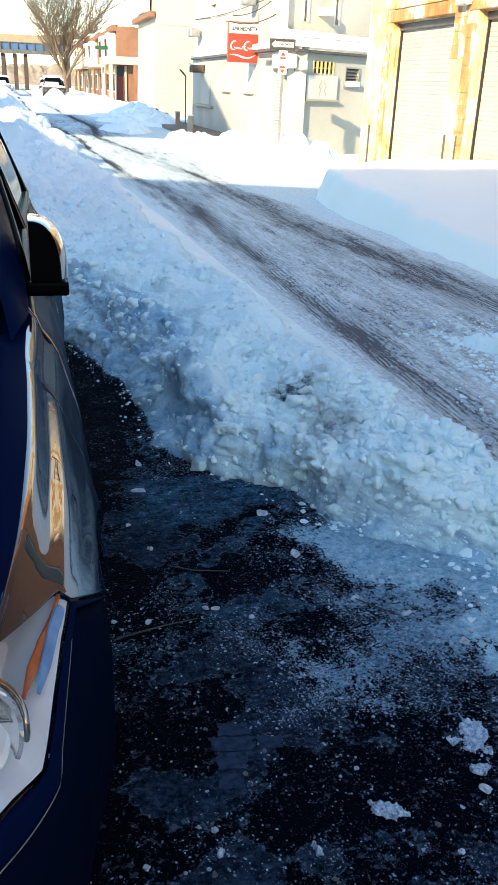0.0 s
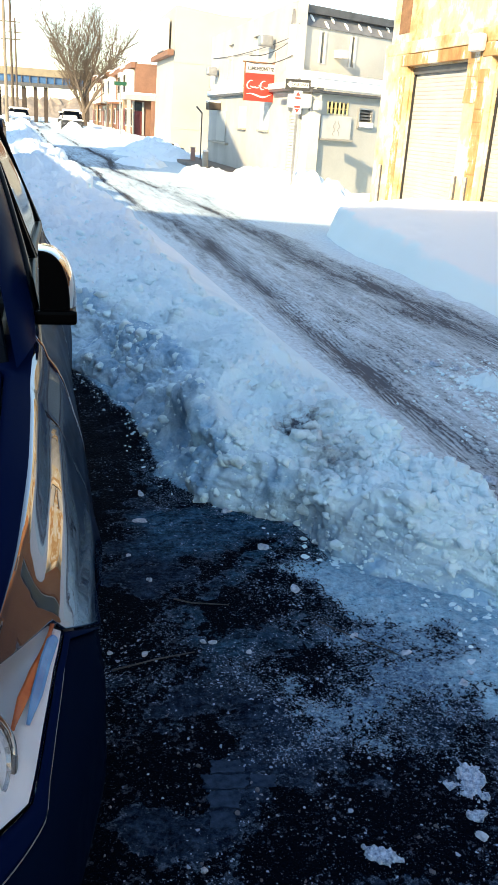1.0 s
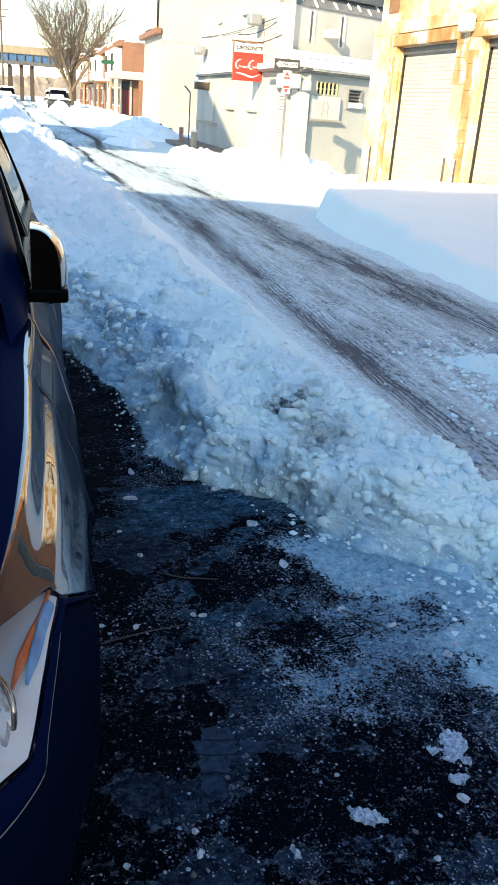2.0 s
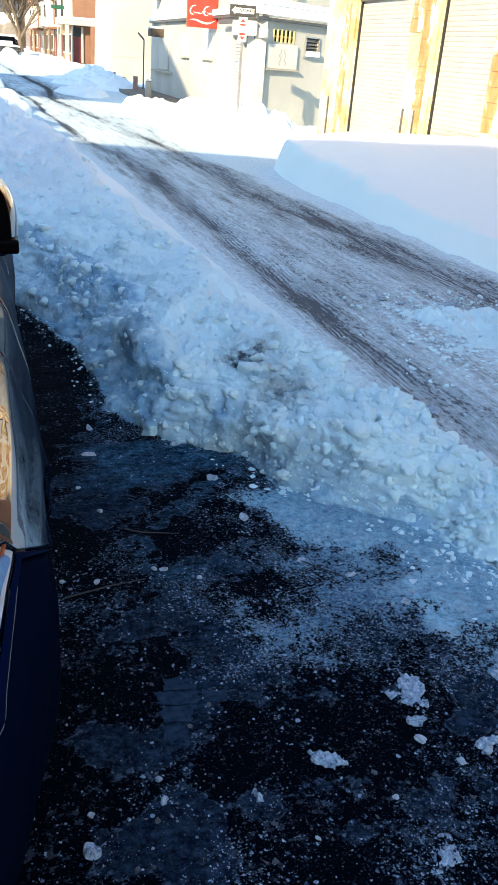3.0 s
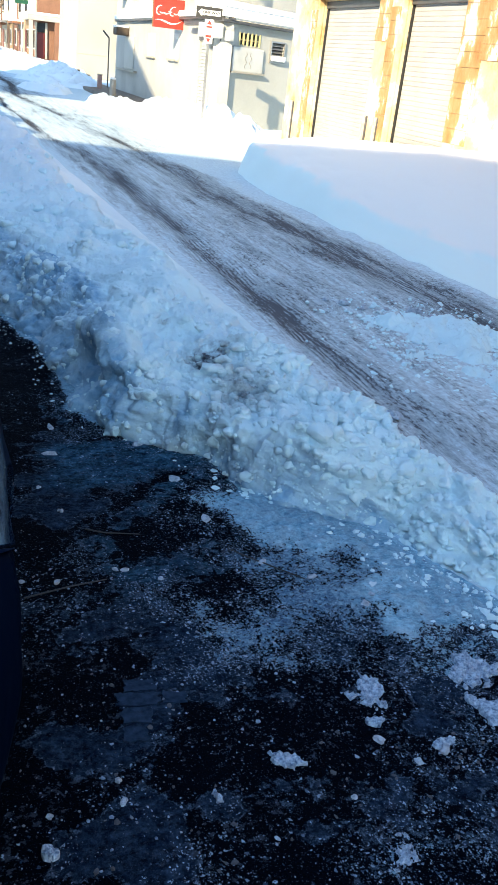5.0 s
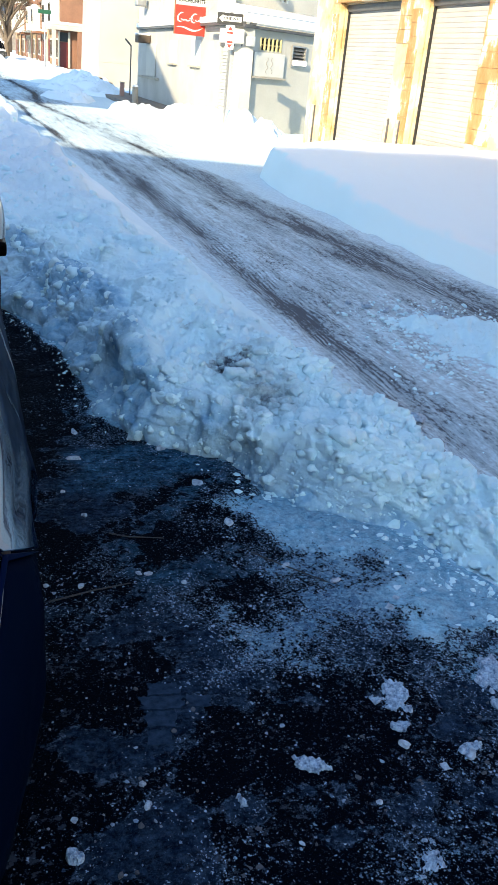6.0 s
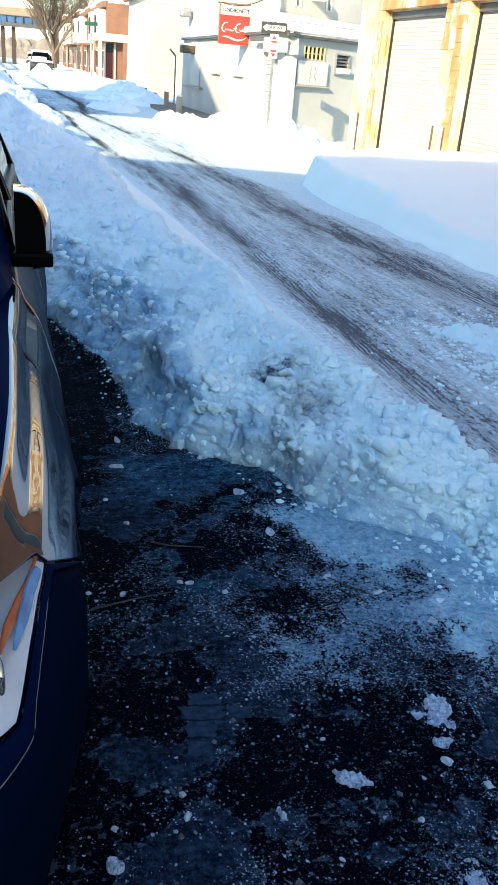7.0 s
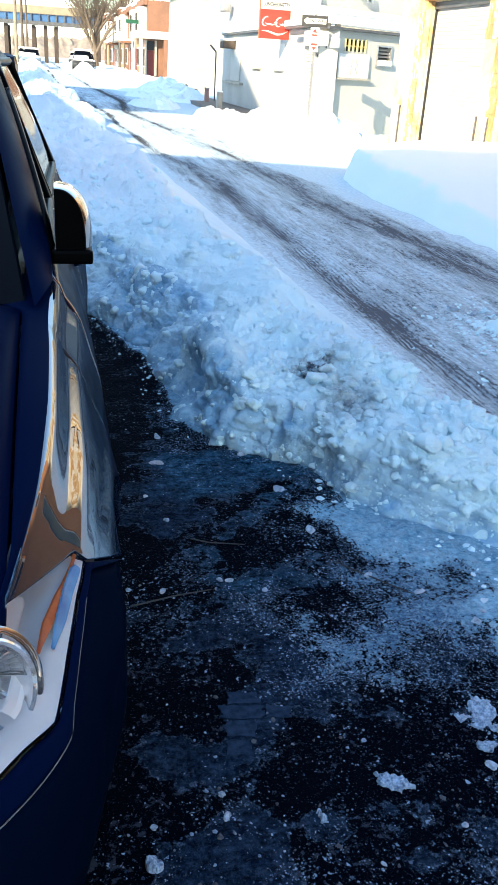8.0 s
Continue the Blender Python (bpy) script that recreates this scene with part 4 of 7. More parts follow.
part("front_wall", on(FRONT, wall_with_holes(0, 14.35, -0.1, 2.62, [(12.3, 13.25, -0.2, 2.1), (13.36, 14.31, -0.2, 2.1)], 0.3)), white_wall, shop)
part("side_wall", on(SIDE, wall_with_holes(0.0, 7.0, -0.1, 2.55, [(0.62, 1.42, 2.08, 2.36), (1.86, 2.36, 1.78, 2.24)], 0.3)), grey_wall, shop, "grey cement side wall with stains")
part("upper_front_wall", on(FRONT, wall_with_holes(0, 12.4, 2.62, 4.95, [(3.2, 4.1, 3.2, 4.4), (7.2, 8.1, 3.2, 4.4)], 0.3)), white_wall, shop)
UP = Matrix.Translation(corner + Vector((0, 1.95, 0))) @ SIDE.to_3x3().to_4x4()
part("upper_side_wall", on(UP, wall_with_holes(0.0, 7.0, 2.62, 4.35, [(0.98, 1.10, 3.45, 4.25), (2.22, 2.34, 3.45, 4.25)], 0.3)), grey_wall, shop, "grey cement upper wall with two slit windows")
part("slit_window", on(UP, box(0.98, 1.10, 0.12, 0.16, 3.45, 4.25)), glass_dark, shop)
part("slit_window", on(UP, box(2.22, 2.34, 0.12, 0.16, 3.45, 4.25)), glass_dark, shop)
for a in (0.90, 1.10, 2.14, 2.34):
    part("window_trim", on(UP, box(a, a + 0.08, -0.03, 0.0, 3.42, 4.28, 0.008)), white_trim, shop)
bm = bmesh.new()
for p in ((0.05, -0.05, 4.35), (7.0, -0.05, 4.35), (7.0, 0.25, 4.75), (0.05, 0.25, 4.75), (0.05, 0.3, 4.35), (7.0, 0.3, 4.35)):
    bm.verts.new(p)
bm.verts.ensure_lookup_table()
for q in ((0, 1, 2, 3), (3, 2, 5, 4), (0, 3, 4), (1, 5, 2), (0, 4, 5, 1)):
    bm.faces.new([bm.verts[i] for i in q])
part("slate_roof", on(UP, bm), slate, shop, "grey slate roof edge with clumps of snow")
rng = random.Random(3)
for i in range(14):
    u, t = 0.25 + i * 0.45 + rng.uniform(-0.1, 0.1), rng.uniform(0.2, 0.75)
    c = bmesh.new()
    bmesh.ops.create_icosphere(c, subdivisions=2, radius=1)
    for v in c.verts:
        v.co *= 1 + 0.35 * noise.noise(v.co * 1.7 + Vector((i * 3.1, 0, 0)))
    c.transform(UP @ Matrix.Translation((u, -0.05 + 0.30 * t, 4.36 + 0.40 * t)) @ pose(0, 0, 0, 53, 0, 25) @ Matrix.Diagonal((0.07, 0.13, 0.035, 1)))
    part("snow_clump", c, soft_snow_mat, shop, smooth=True)
part("air_conditioner", on(UP, box(1.52, 1.82, -0.34, 0.0, 3.62, 3.84, 0.02)), white_trim, shop, "window air conditioner box")
# the lower roof with its snow, and the dark eaves
part("eave_board", on(SIDE, box(-0.12, 7.0, -0.16, 0.3, 2.55, 2.62, 0.01)), dark_gap, shop)
part("eave_board", on(FRONT, box(0, 14.45, -0.16, 0.3, 2.62, 2.68, 0.01)), dark_gap, shop)
bm = bmesh.new()
inner = [UP @ Vector((-0.02, -0.02, 3.22)), UP @ Vector((7.0, -0.02, 3.22))]
outer = [SIDE @ Vector((-0.15, -0.2, 2.63)), SIDE @ Vector((7.0, -0.2, 2.63))]
lip = [SIDE @ Vector((-0.15, -0.2, 2.92)), SIDE @ Vector((7.0, -0.2, 2.92))]
backs = [UP @ Vector((-0.02, -0.02, 2.63)), UP @ Vector((7.0, -0.02, 2.63))]
v = [bm.verts.new(p) for p in (*outer, *lip, *inner, *backs)]
for q in ((0, 1, 3, 2), (2, 3, 5, 4), (4, 5, 7, 6), (6, 7, 1, 0), (0, 2, 4, 6), (1, 7, 5, 3)):
    bm.faces.new([v[i] for i in q])
bmesh.ops.bevel(bm, geom=bm.edges[:], offset=0.06, segments=3, affect="EDGES")
part("roof_snow", bm, soft_snow_mat, shop, "thick layer of snow on the lower roof", smooth=True)
bm = box(0, 12.4, -0.18, 0.0, 2.685, 2.86, 0.05)
part("ledge_snow", on(FRONT, bm), soft_snow_mat, shop, "snow on the ledge")
part("roof", prism([(7.02, 37.2), (7.02, 25.0), (13.4, 28.0), (13.4, 37.2)], 4.7, 4.9), dark_gap, shop)
part("end_wall", box(7.0, 13.5, 37.3, 37.6, -0.1, 4.95), white_wall, shop)
# shutters of the corner entrance
for a in (12.3, 13.36):
    sh = part("shutter_door", on(FRONT, box(a, a + 0.95, 0.06, 0.10, 0.05, 2.1)), white_trim, shop, "white louvred shutter door")
    for i in range(22):
        part("slat", on(FRONT @ Matrix.Translation((a + 0.04, 0.045, 0.14 + i * 0.088)) @ pose(0, 0, 0, 35, 0, 0), box(0, 0.87, -0.03, 0.03, -0.006, 0.006)), white_trim, sh)
    part("door_frame", on(FRONT, box(a - 0.03, a + 0.98, -0.03, 0.0, 2.1, 2.2, 0.01)), dark_gap, shop)
part("threshold_step", on(FRONT, box(11.9, 14.1, -0.4, 0.0, -0.05, 0.16, 0.02)), concrete, shop)
part("light_box", on(FRONT, box(13.6, 14.5, -0.45, -0.01, 2.15, 2.5, 0.05)), white_trim, shop, "white lamp box over the entrance")
part("awning_bar", on(FRONT, box(11.6, 13.5, -0.30, -0.2, 2.44, 2.54, 0.01)), dark_gap, shop)
bar_paint = worn("yellowed_bar_paint", (0.60, 0.52, 0.27), (0.46, 0.38, 0.18), 5, 0.6, 0.2, 60)
# barred window, board and vent of the side wall
part("window_pane", on(SIDE, box(0.62, 1.42, 0.14, 0.17, 2.08, 2.36)), glass_dark, shop)
for i in range(6):
    part("window_bar", on(SIDE, box(0.62 + i * 0.152, 0.66 + i * 0.152, -0.02, 0.04, 2.06, 2.38, 0.006)), bar_paint, shop)
part("window_bar", on(SIDE, box(0.60, 1.44, 0.0, 0.03, 2.19, 2.22, 0.006)), bar_paint, shop)
board = part("wall_board", on(SIDE, box(0.38, 1.54, -0.07, 0.0, 1.42, 2.02, 0.02)), white_trim, shop, "off-white boarded panel with faint marks")
part("board_ledge", on(SIDE, box(0.34, 1.62, -0.12, 0.0, 1.38, 1.42, 0.008)), concrete, board)
for sgn in (1, -1):
    curl = [SIDE @ Vector((0.96 + sgn * (0.09 + 0.035 * math.sin(i * 0.78)), -0.073, 1.52 + 0.024 * i)) for i in range(17)]
    part("scroll", tube(curl, 0.008, 5), concrete, board, "faint raised scroll")
vent = part("louvre_vent", on(SIDE, box(1.86, 2.36, 0.1, 0.14, 1.78, 2.24)), dark_gap, shop, "louvred vent in a steel frame")
for i in range(5):
    part("louvre", on(SIDE @ Matrix.Translation((1.88, 0.02, 1.84 + i * 0.085)) @ pose(0, 0, 0, 40, 0, 0), box(0, 0.46, -0.04, 0.04, -0.006, 0.006)), steel, vent)
for a, b, c, d in ((1.82, 1.86, 1.74, 2.28), (2.36, 2.40, 1.74, 2.28), (1.86, 2.36, 2.24, 2.28), (1.86, 2.36, 1.74, 1.78)):
    part("vent_frame", on(SIDE, box(a, b, -0.05, 0.0, c, d, 0.006)), steel, vent)
part("snow_clump", on(SIDE, box(1.84, 2.38, -0.12, -0.052, 1.78, 1.92, 0.03)), soft_snow_mat, vent)
part("wall_lamp", on(SIDE, box(0.04, 0.22, -0.24, 0.0, 2.12, 2.36, 0.03)), white_trim, shop, "white wall lamp under the eaves")
# shaded boards near the far end of the front
part("boarded_window", on(FRONT, box(1.7, 3.4, -0.05, 0.0, 1.0, 2.1, 0.02)), grey_wall, shop, "grey boarded-up window")
part("window_ledge", on(FRONT, box(0.5, 4.0, -0.14, 0.0, 0.88, 0.96, 0.015)), concrete, shop)
lantern = part("lantern_box", on(FRONT, box(1.6, 2.3, -0.5, -0.02, 2.12, 2.38, 0.04)), wood, shop, "rusty box lantern with a snow cap")
part("snow_cap", on(FRONT, box(1.58, 2.32, -0.52, -0.02, 2.385, 2.46, 0.04)), soft_snow_mat, lantern)
for a in (5.6, 8.8):
    part("sill", on(FRONT, box(a, a + 1.25, -0.10, 0.0, 1.47, 1.53, 0.01)), concrete, shop)
    part("boarded_window", on(FRONT, box(a + 0.05, a + 1.2, -0.012, 0.0, 1.53, 2.25)), white_trim, shop)
for a in (3.2, 7.2):
    part("window_pane", on(FRONT, box(a, a + 0.9, 0.12, 0.15, 3.2, 4.4)), white_trim, shop)
for a, z in ((1.2, 3.4), (9.9, 3.9)):
    part("floodlight", on(FRONT, box(a, a + 0.45, -0.5, -0.1, z, z + 0.3, 0.06)), steel, shop, "flood lamp on a bracket")
    part("bracket", on(FRONT, box(a + 0.2, a + 0.26, -0.12, 0.0, z - 0.05, z + 0.05)), steel, shop)


def text_mesh(body, size, m, mat, name, parent, depth=0.004):
    cu = bpy.data.curves.new(name, "FONT")
    cu.offset = size * 0.035
    cu.body, cu.size, cu.extrude, cu.align_x, cu.align_y = body, size, depth, "CENTER", "CENTER"
    tmp = bpy.data.objects.new("tmp_text", cu)
    me = bpy.data.meshes.new_from_object(tmp)
    bpy.data.objects.remove(tmp)
    me.materials.clear()
    me.materials.append(mat)
    me.transform(m)
    ob = new(name, me)
    ob.parent = parent
    return ob


# projecting sign, facing down the street
sign = thing("hanging_sign", "red shop sign under a white name strip, on iron bracket", "sign", (6.02, 27.0, 0))
black_paint = worn("black_paint", (0.02, 0.02, 0.02), (0.03, 0.03, 0.03), 5, 0.5, 0.1, 40)
part("panel", box(0.06, 0.98, -0.05, 0.05, 2.34, 3.12, 0.015), sign_red, sign)
strip = part("name_strip", box(0.10, 0.98, -0.05, 0.05, 3.13, 3.38, 0.012), sign_white, sign, "white strip with black lettering")
text_mesh("LUNCHEONETTE", 0.145, pose(0.54, -0.0525, 3.25, 90, 0, 0) @ Matrix.Diagonal((0.72, 1, 1, 1)), black_paint, "lettering", strip)
wave = bmesh.new()
top = [wave.verts.new((0.10 + 0.84 * i / 24, -0.054, 2.50 + 0.05 * math.sin(i / 24 * 6.0 + 0.6) + 0.06 * (i / 24))) for i in range(25)]
low = [wave.verts.new((0.10 + 0.84 * i / 24, -0.054, 2.50 - 0.05 * math.sin(i / 24 * 3.14) + 0.05 * math.sin(i / 24 * 6.0 + 0.6) + 0.06 * (i / 24))) for i in range(25)]
for i in range(24):
    wave.faces.new((low[i], low[i + 1], top[i + 1], top[i]))
part("white_swash", wave, sign_white, sign)
def stroke(cx, cz, rx, rz, a0, a1, thick):
    bm = bmesh.new()
    edge = [(math.radians(a0 + (a1 - a0) * i / 14), thick * (0.35 + math.sin(math.pi * i / 14))) for i in range(15)]
    out = [bm.verts.new((cx + (rx + w) * math.cos(a) + 0.25 * rz * math.sin(a), -0.0535, cz + (rz + w) * math.sin(a))) for a, w in edge]
    inn = [bm.verts.new((cx + rx * math.cos(a) + 0.25 * rz * math.sin(a), -0.0535, cz + rz * math.sin(a))) for a, w in edge]
    for i in range(14):
        bm.faces.new((inn[i], inn[i + 1], out[i + 1], out[i]))
    part("white_stroke", bm, sign_white, sign)


for cx, cz, rx, rz, a0, a1, w in ((0.25, 2.80, 0.09, 0.11, 75, 290, 0.030), (0.36, 2.90, 0.17, 0.16, 235, 300, 0.020), (0.47, 2.90, 0.16, 0.17, 240, 300, 0.022), (0.50, 2.62, 0.14, 0.16, 60, 110, 0.018),
                                  (0.66, 2.80, 0.09, 0.11, 75, 290, 0.030), (0.78, 2.90, 0.16, 0.16, 235, 300, 0.020), (0.86, 2.92, 0.14, 0.17, 240, 290, 0.020), (0.80, 2.64, 0.12, 0.20, 60, 110, 0.018)):
    stroke(cx, cz, rx, rz, a0, a1, w)
part("bracket", tube([(-0.02, 0, 3.43), (0.98, 0, 3.43)], 0.02), rust, sign)
part("frame_post", box(0.04, 0.07, -0.03, 0.03, 2.34, 3.45, 0.005), rust, sign)
part("bracket_stay", tube([(0.98, 0, 3.43), (0.98, 0, 3.75)], 0.015), rust, sign)

# street sign post
post = thing("street_sign_post", "steel post with one-way and parking signs", "street sign", (6.0, 20.75, 0))
part("pole", box(-0.03, 0.03, -0.02, 0.02, -0.1, 2.75, 0.006), steel, post)
TO_CAM = pose(0, 0, 0, 0, 0, -16)
arrow = part("one_way_plate", on(TO_CAM, box(-0.32, 0.28, -0.04, -0.025, 2.48, 2.72, 0.008)), black_paint, post, "black one-way plate with a white arrow")
bm = bmesh.new()
for loop in ([(-0.28, 2.60), (-0.19, 2.68), (-0.19, 2.655), (0.24, 2.655), (0.24, 2.545), (-0.19, 2.545), (-0.19, 2.52)],):
    bm.faces.new([bm.verts.new((x, -0.0435, z)) for x, z in loop])
part("arrow", on(TO_CAM, bm), sign_white, arrow)
text_mesh("ONE WAY", 0.085, TO_CAM @ pose(0.03, -0.0465, 2.60, 90, 0, 0), black_paint, "lettering", arrow, 0.002)
plate = part("parking_plate", on(TO_CAM, box(-0.10, 0.10, -0.04, -0.025, 1.96, 2.47, 0.008)), sign_white, post, "white parking plates with red marks")
for loop in ([(-0.06, 2.36), (0.06, 2.36), (0.0, 2.45)], [(-0.06, 2.07), (0.06, 2.07), (0.0, 1.98)], [(-0.07, 2.29), (0.07, 2.29), (0.07, 2.33), (-0.07, 2.33)], [(-0.07, 2.09), (0.07, 2.09), (0.07, 2.14), (-0.07, 2.14)]):
    bm = bmesh.new()
    bm.faces.new([bm.verts.new((x, -0.0435, z)) for x, z in loop])
    part("red_mark", on(TO_CAM, bm), sign_red, plate)

# pavement strip and bollard before the shop
pavement = part("pavement", box(5.55, 6.995, 27.8, 44, -0.1, 0.13, 0.02), pave_mat)
tagged(pavement, "damp brown corner pavement cleared of snow", "pavement", kind="structure")
bollard = thing("bollard", "short pale concrete bollard with a snow cap", "bollard", (5.78, 31.4, 0))
part("shaft", tube([(0, 0, -0.1), (0, 0, 0.62), (0, 0, 0.66)], [0.11, 0.105, 0.07], 14), concrete, bollard, smooth=False)
part("snow_cap", tube([(0, 0, 0.655), (0, 0, 0.70), (0, 0, 0.73)], [0.11, 0.10, 0.03], 14), soft_snow_mat, bollard)
fence = thing("board_fence", "brown boards of a low fence sticking out of a snow mound", "fence", (6.4, 44.0, 0))
for x0, z0, z1 in ((-0.63, 0.36, 0.62), (-0.13, 0.24, 0.55), (0.35, 0.10, 0.37)):
    part("board", box(x0, x0 + 0.23, -0.03, 0.0, z0, z1, 0.01), wood, fence)
    part("post", box(x0 + 0.08, x0 + 0.15, 0.003, 0.06, -0.1, z1 - 0.03, 0.01), wood, fence)
marker = thing("marker_post", "short weathered pink marker post in the snow", "post", (6.1, 36.0, 0))
part("shaft", box(-0.09, 0.09, -0.06, 0.06, -0.1, 0.62, 0.02), worn("faded_pink_paint", (0.42, 0.26, 0.22), (0.33, 0.20, 0.17), 5, 0.7, 0.2, 50), marker)
part("cap", box(-0.10, 0.10, -0.07, 0.07, 0.62, 0.66, 0.015), concrete, marker)
pipe = thing("wall_pipe", "thin dark standpipe with a lamp arm", "pipe", (6.7, 37.6, 0))
part("shaft", tube([(0, 0, 0), (0, 0, 2.0)], 0.028), dark_gap, pipe)
part("lamp_arm", tube([(0, 0, 2.0), (-0.25, 0, 2.25)], 0.035), dark_gap, pipe)

# ---- tall stuccoed house beyond the side street, its end wall towards the camera ----
tall = thing("tall_house", "tall cream stuccoed house with a blank end wall", "house")
bm = bmesh.new()
pts = [(7.15, 0), (14.5, 0), (14.5, 7.2), (9.9, 7.15), (7.3, 7.45)]
f = [bm.verts.new((x, 50.0, z)) for x, z in pts]
g = [bm.verts.new((x, 57.5, z)) for x, z in pts]
bm.faces.new(f), bm.faces.new(g[::-1])
for i in range(5):
    bm.faces.new((f[i], g[i], g[(i + 1) % 5], f[(i + 1) % 5]))
bmesh.ops.recalc_face_normals(bm, faces=bm.faces)
part("shell", bm, cream_wall, tall)
part("cornice", box(6.85, 7.2, 49.9, 57.4, 4.95, 5.25, 0.04), brick_red, tall, "projecting brown cornice over the front")
part("bay", box(6.75, 7.148, 51.5, 54.5, 5.26, 6.9, 0.05), white_trim, tall, "white upper bay window")
part("vent_pipe", tube([(9.3, 49.9, 0.5), (9.3, 49.9, 3.9)], 0.05), steel, tall)
for i, z in enumerate((1.2, 4.6)):
    part("string_line", box(7.2 + .003, 14.4, 49.975, 50.0, z, z + 0.06, 0.005), concrete, tall)


# ---- brick row ----
def row_house(x, y0, y1, h, wall, group, porch=False):
    ob = thing("row_house", "narrow two-storey brick row house with snowy cornice", "house", group=group)
    part("shell", box(x, x + 9, y0 + 0.004, y1, -0.1, h), wall, ob)
    part("cornice", box(x - 0.35, x, y0 + 0.05, y1 - 0.05, h - 0.35, h + 0.1, 0.05), brick_red, ob)
    part("cornice_snow", box(x - 0.33, x + 0.3, y0 + 0.05, y1 - 0.05, h + 0.105, h + 0.25, 0.05), soft_snow_mat, ob)
    if porch:
        part("porch_roof", box(x - 1.0, x, y0 + 0.1, y1 - 0.1, 2.75, 2.92, 0.04), brick_red, ob)
        part("porch_snow", box(x - 0.95, x, y0 + 0.15, y1 - 0.15, 2.925, 3.1, 0.07), soft_snow_mat, ob)
        for yy in (y0 + 0.3, y1 - 0.3):
            part("porch_post", box(x - 0.95, x - 0.83, yy - 0.06, yy + 0.06, 0, 2.75), wood, ob)
    else:
        part("bay", box(x - 0.7, x, y0 + 0.12 * (y1 - y0), y0 + 0.6 * (y1 - y0), 3.1, 5.3, 0.05), white_trim, ob)
        part("bay_window", box(x - 0.715, x - 0.701, y0 + 0.2 * (y1 - y0), y0 + 0.52 * (y1 - y0), 3.6, 4.9), glass_dark, ob)
    w = (y1 - y0)
    for yy in (y0 + 0.28 * w, y0 + 0.72 * w):
        win = part("window", box(x - 0.06, x, yy - 0.5, yy + 0.5, 3.5, 5.0, 0.02), white_trim, ob)
        part("pane", box(x - 0.075, x - 0.061, yy - 0.4, yy + 0.4, 3.6, 4.9), glass_dark, win)
    win = part("window", box(x - 0.06, x, y0 + 0.15 * w, y0 + 0.55 * w, 0.9, 2.4, 0.02), white_trim, ob)
    part("pane", box(x - 0.075, x - 0.061, y0 + 0.18 * w, y0 + 0.52 * w, 1.0, 2.3), glass_dark, win)
    part("door", box(x - 0.05, x, y0 + 0.65 * w, y0 + 0.85 * w, 0.3, 2.4, 0.02), door_red, ob)
    return ob


first = row_house(7.6, 74, 79.5, 5.75, brick_red, "brick row houses")
part("stone_porch_roof", box(6.75, 9.5, 72.9, 73.99, 2.98, 3.35, 0.05), concrete, first, "broad pale stone canopy over the side door")
part("porch_snow", box(6.8, 9.45, 72.95, 73.99, 3.355, 3.55, 0.08), soft_snow_mat, first)
part("side_door", box(7.55, 8.15, 73.9, 74.0, 0.35, 2.15, 0.02), door_red, first, "dark red door under the canopy")
part("door_surround", box(7.38, 7.54, 73.85, 74.0, 0.3, 2.9, 0.02), cream_wall, first)
part("door_surround", box(8.17, 8.34, 73.85, 74.0, 0.3, 2.9, 0.02), cream_wall, first)
part("fanlight", box(7.55, 8.15, 73.93, 74.0, 2.2, 2.85, 0.02), glass_dark, first)
part("canopy_post", box(6.85, 7.15, 72.95, 73.25, 0, 2.98, 0.03), cream_wall, first)
part("canopy_post", box(8.8, 9.3, 72.95, 73.3, 0, 2.98, 0.03), brick_red, first)
for i, (y0, y1, h, m) in enumerate(((79.5, 85, 5.6, brick_tan), (85, 90.5, 5.75, cream_wall), (90.5, 96, 5.6, brick_red), (96, 103, 5.9, brick_tan), (103, 110, 5.7, cream_wall), (110, 118, 5.8, brick_red), (118, 128, 6.2, brick_tan))):
    row_house(7.6 - i * 0.06, y0, y1, h, m, "brick row houses", i % 3 == 1)
street_name = thing("street_name_sign", "small green street name sign on a pole", "street sign", (5.7, 66.0, 0))
part("pole", tube([(0, 0, 0), (0, 0, 4.2)], 0.05), steel, street_name)
part("plate", box(-0.45, 0.45, -0.09, -0.055, 3.75, 4.0, 0.01), worn("green_enamel", (0.01, 0.09, 0.045), (0.01, 0.07, 0.035), 3, 0.4, 0.1, 30), street_name)

# ---- elevated railway ----
bridge = thing("railway_bridge", "blue steel girder railway bridge over the far street", "bridge")
bridge_brown = worn("dark_brown_steel", (0.06, 0.04, 0.03), (0.03, 0.022, 0.018), 2, 0.8, 0.3, 20)
part("deck", box(-60, 60, 147, 157, 6.75, 7.9, 0.05), worn("brown_deck_concrete", (0.30, 0.25, 0.17), (0.22, 0.18, 0.13), 0.7, 0.85, 0.4, 12), bridge)
part("girder", box(-60, 60, 146.7, 147, 5.75, 6.75, 0.03), blue_paint, bridge)
part("flange", box(-60, 60, 146.4, 147, 5.2, 5.75, 0.03), dark_gap, bridge)
part("flange", box(-60, 60, 146.5, 147, 6.7, 6.8, 0.02), dark_gap, bridge)
for i in range(30):
    x = -29 + i * 1.25
    part("stiffener", box(x, x + 0.18, 146.45, 146.7, 5.75, 6.7), dark_gap, bridge)
for x in (-8.5, -6.5, -2.4, -0.6, 1.0, 7.5, 10):
    part("column", box(x - 0.3, x + 0.3, 147.2, 147.8, -0.1, 5.2, 0.03), bridge_brown, bridge)
    part("column", box(x - 0.3, x + 0.3, 155.2, 155.8, -0.1, 5.2, 0.03), bridge_brown, bridge)
part("abutment", box(12, 30, 147.2, 156, -0.1, 5.2), concrete, bridge)
part("abutment", box(-40, -11, 147.2, 156, -0.1, 5.2), concrete, bridge)


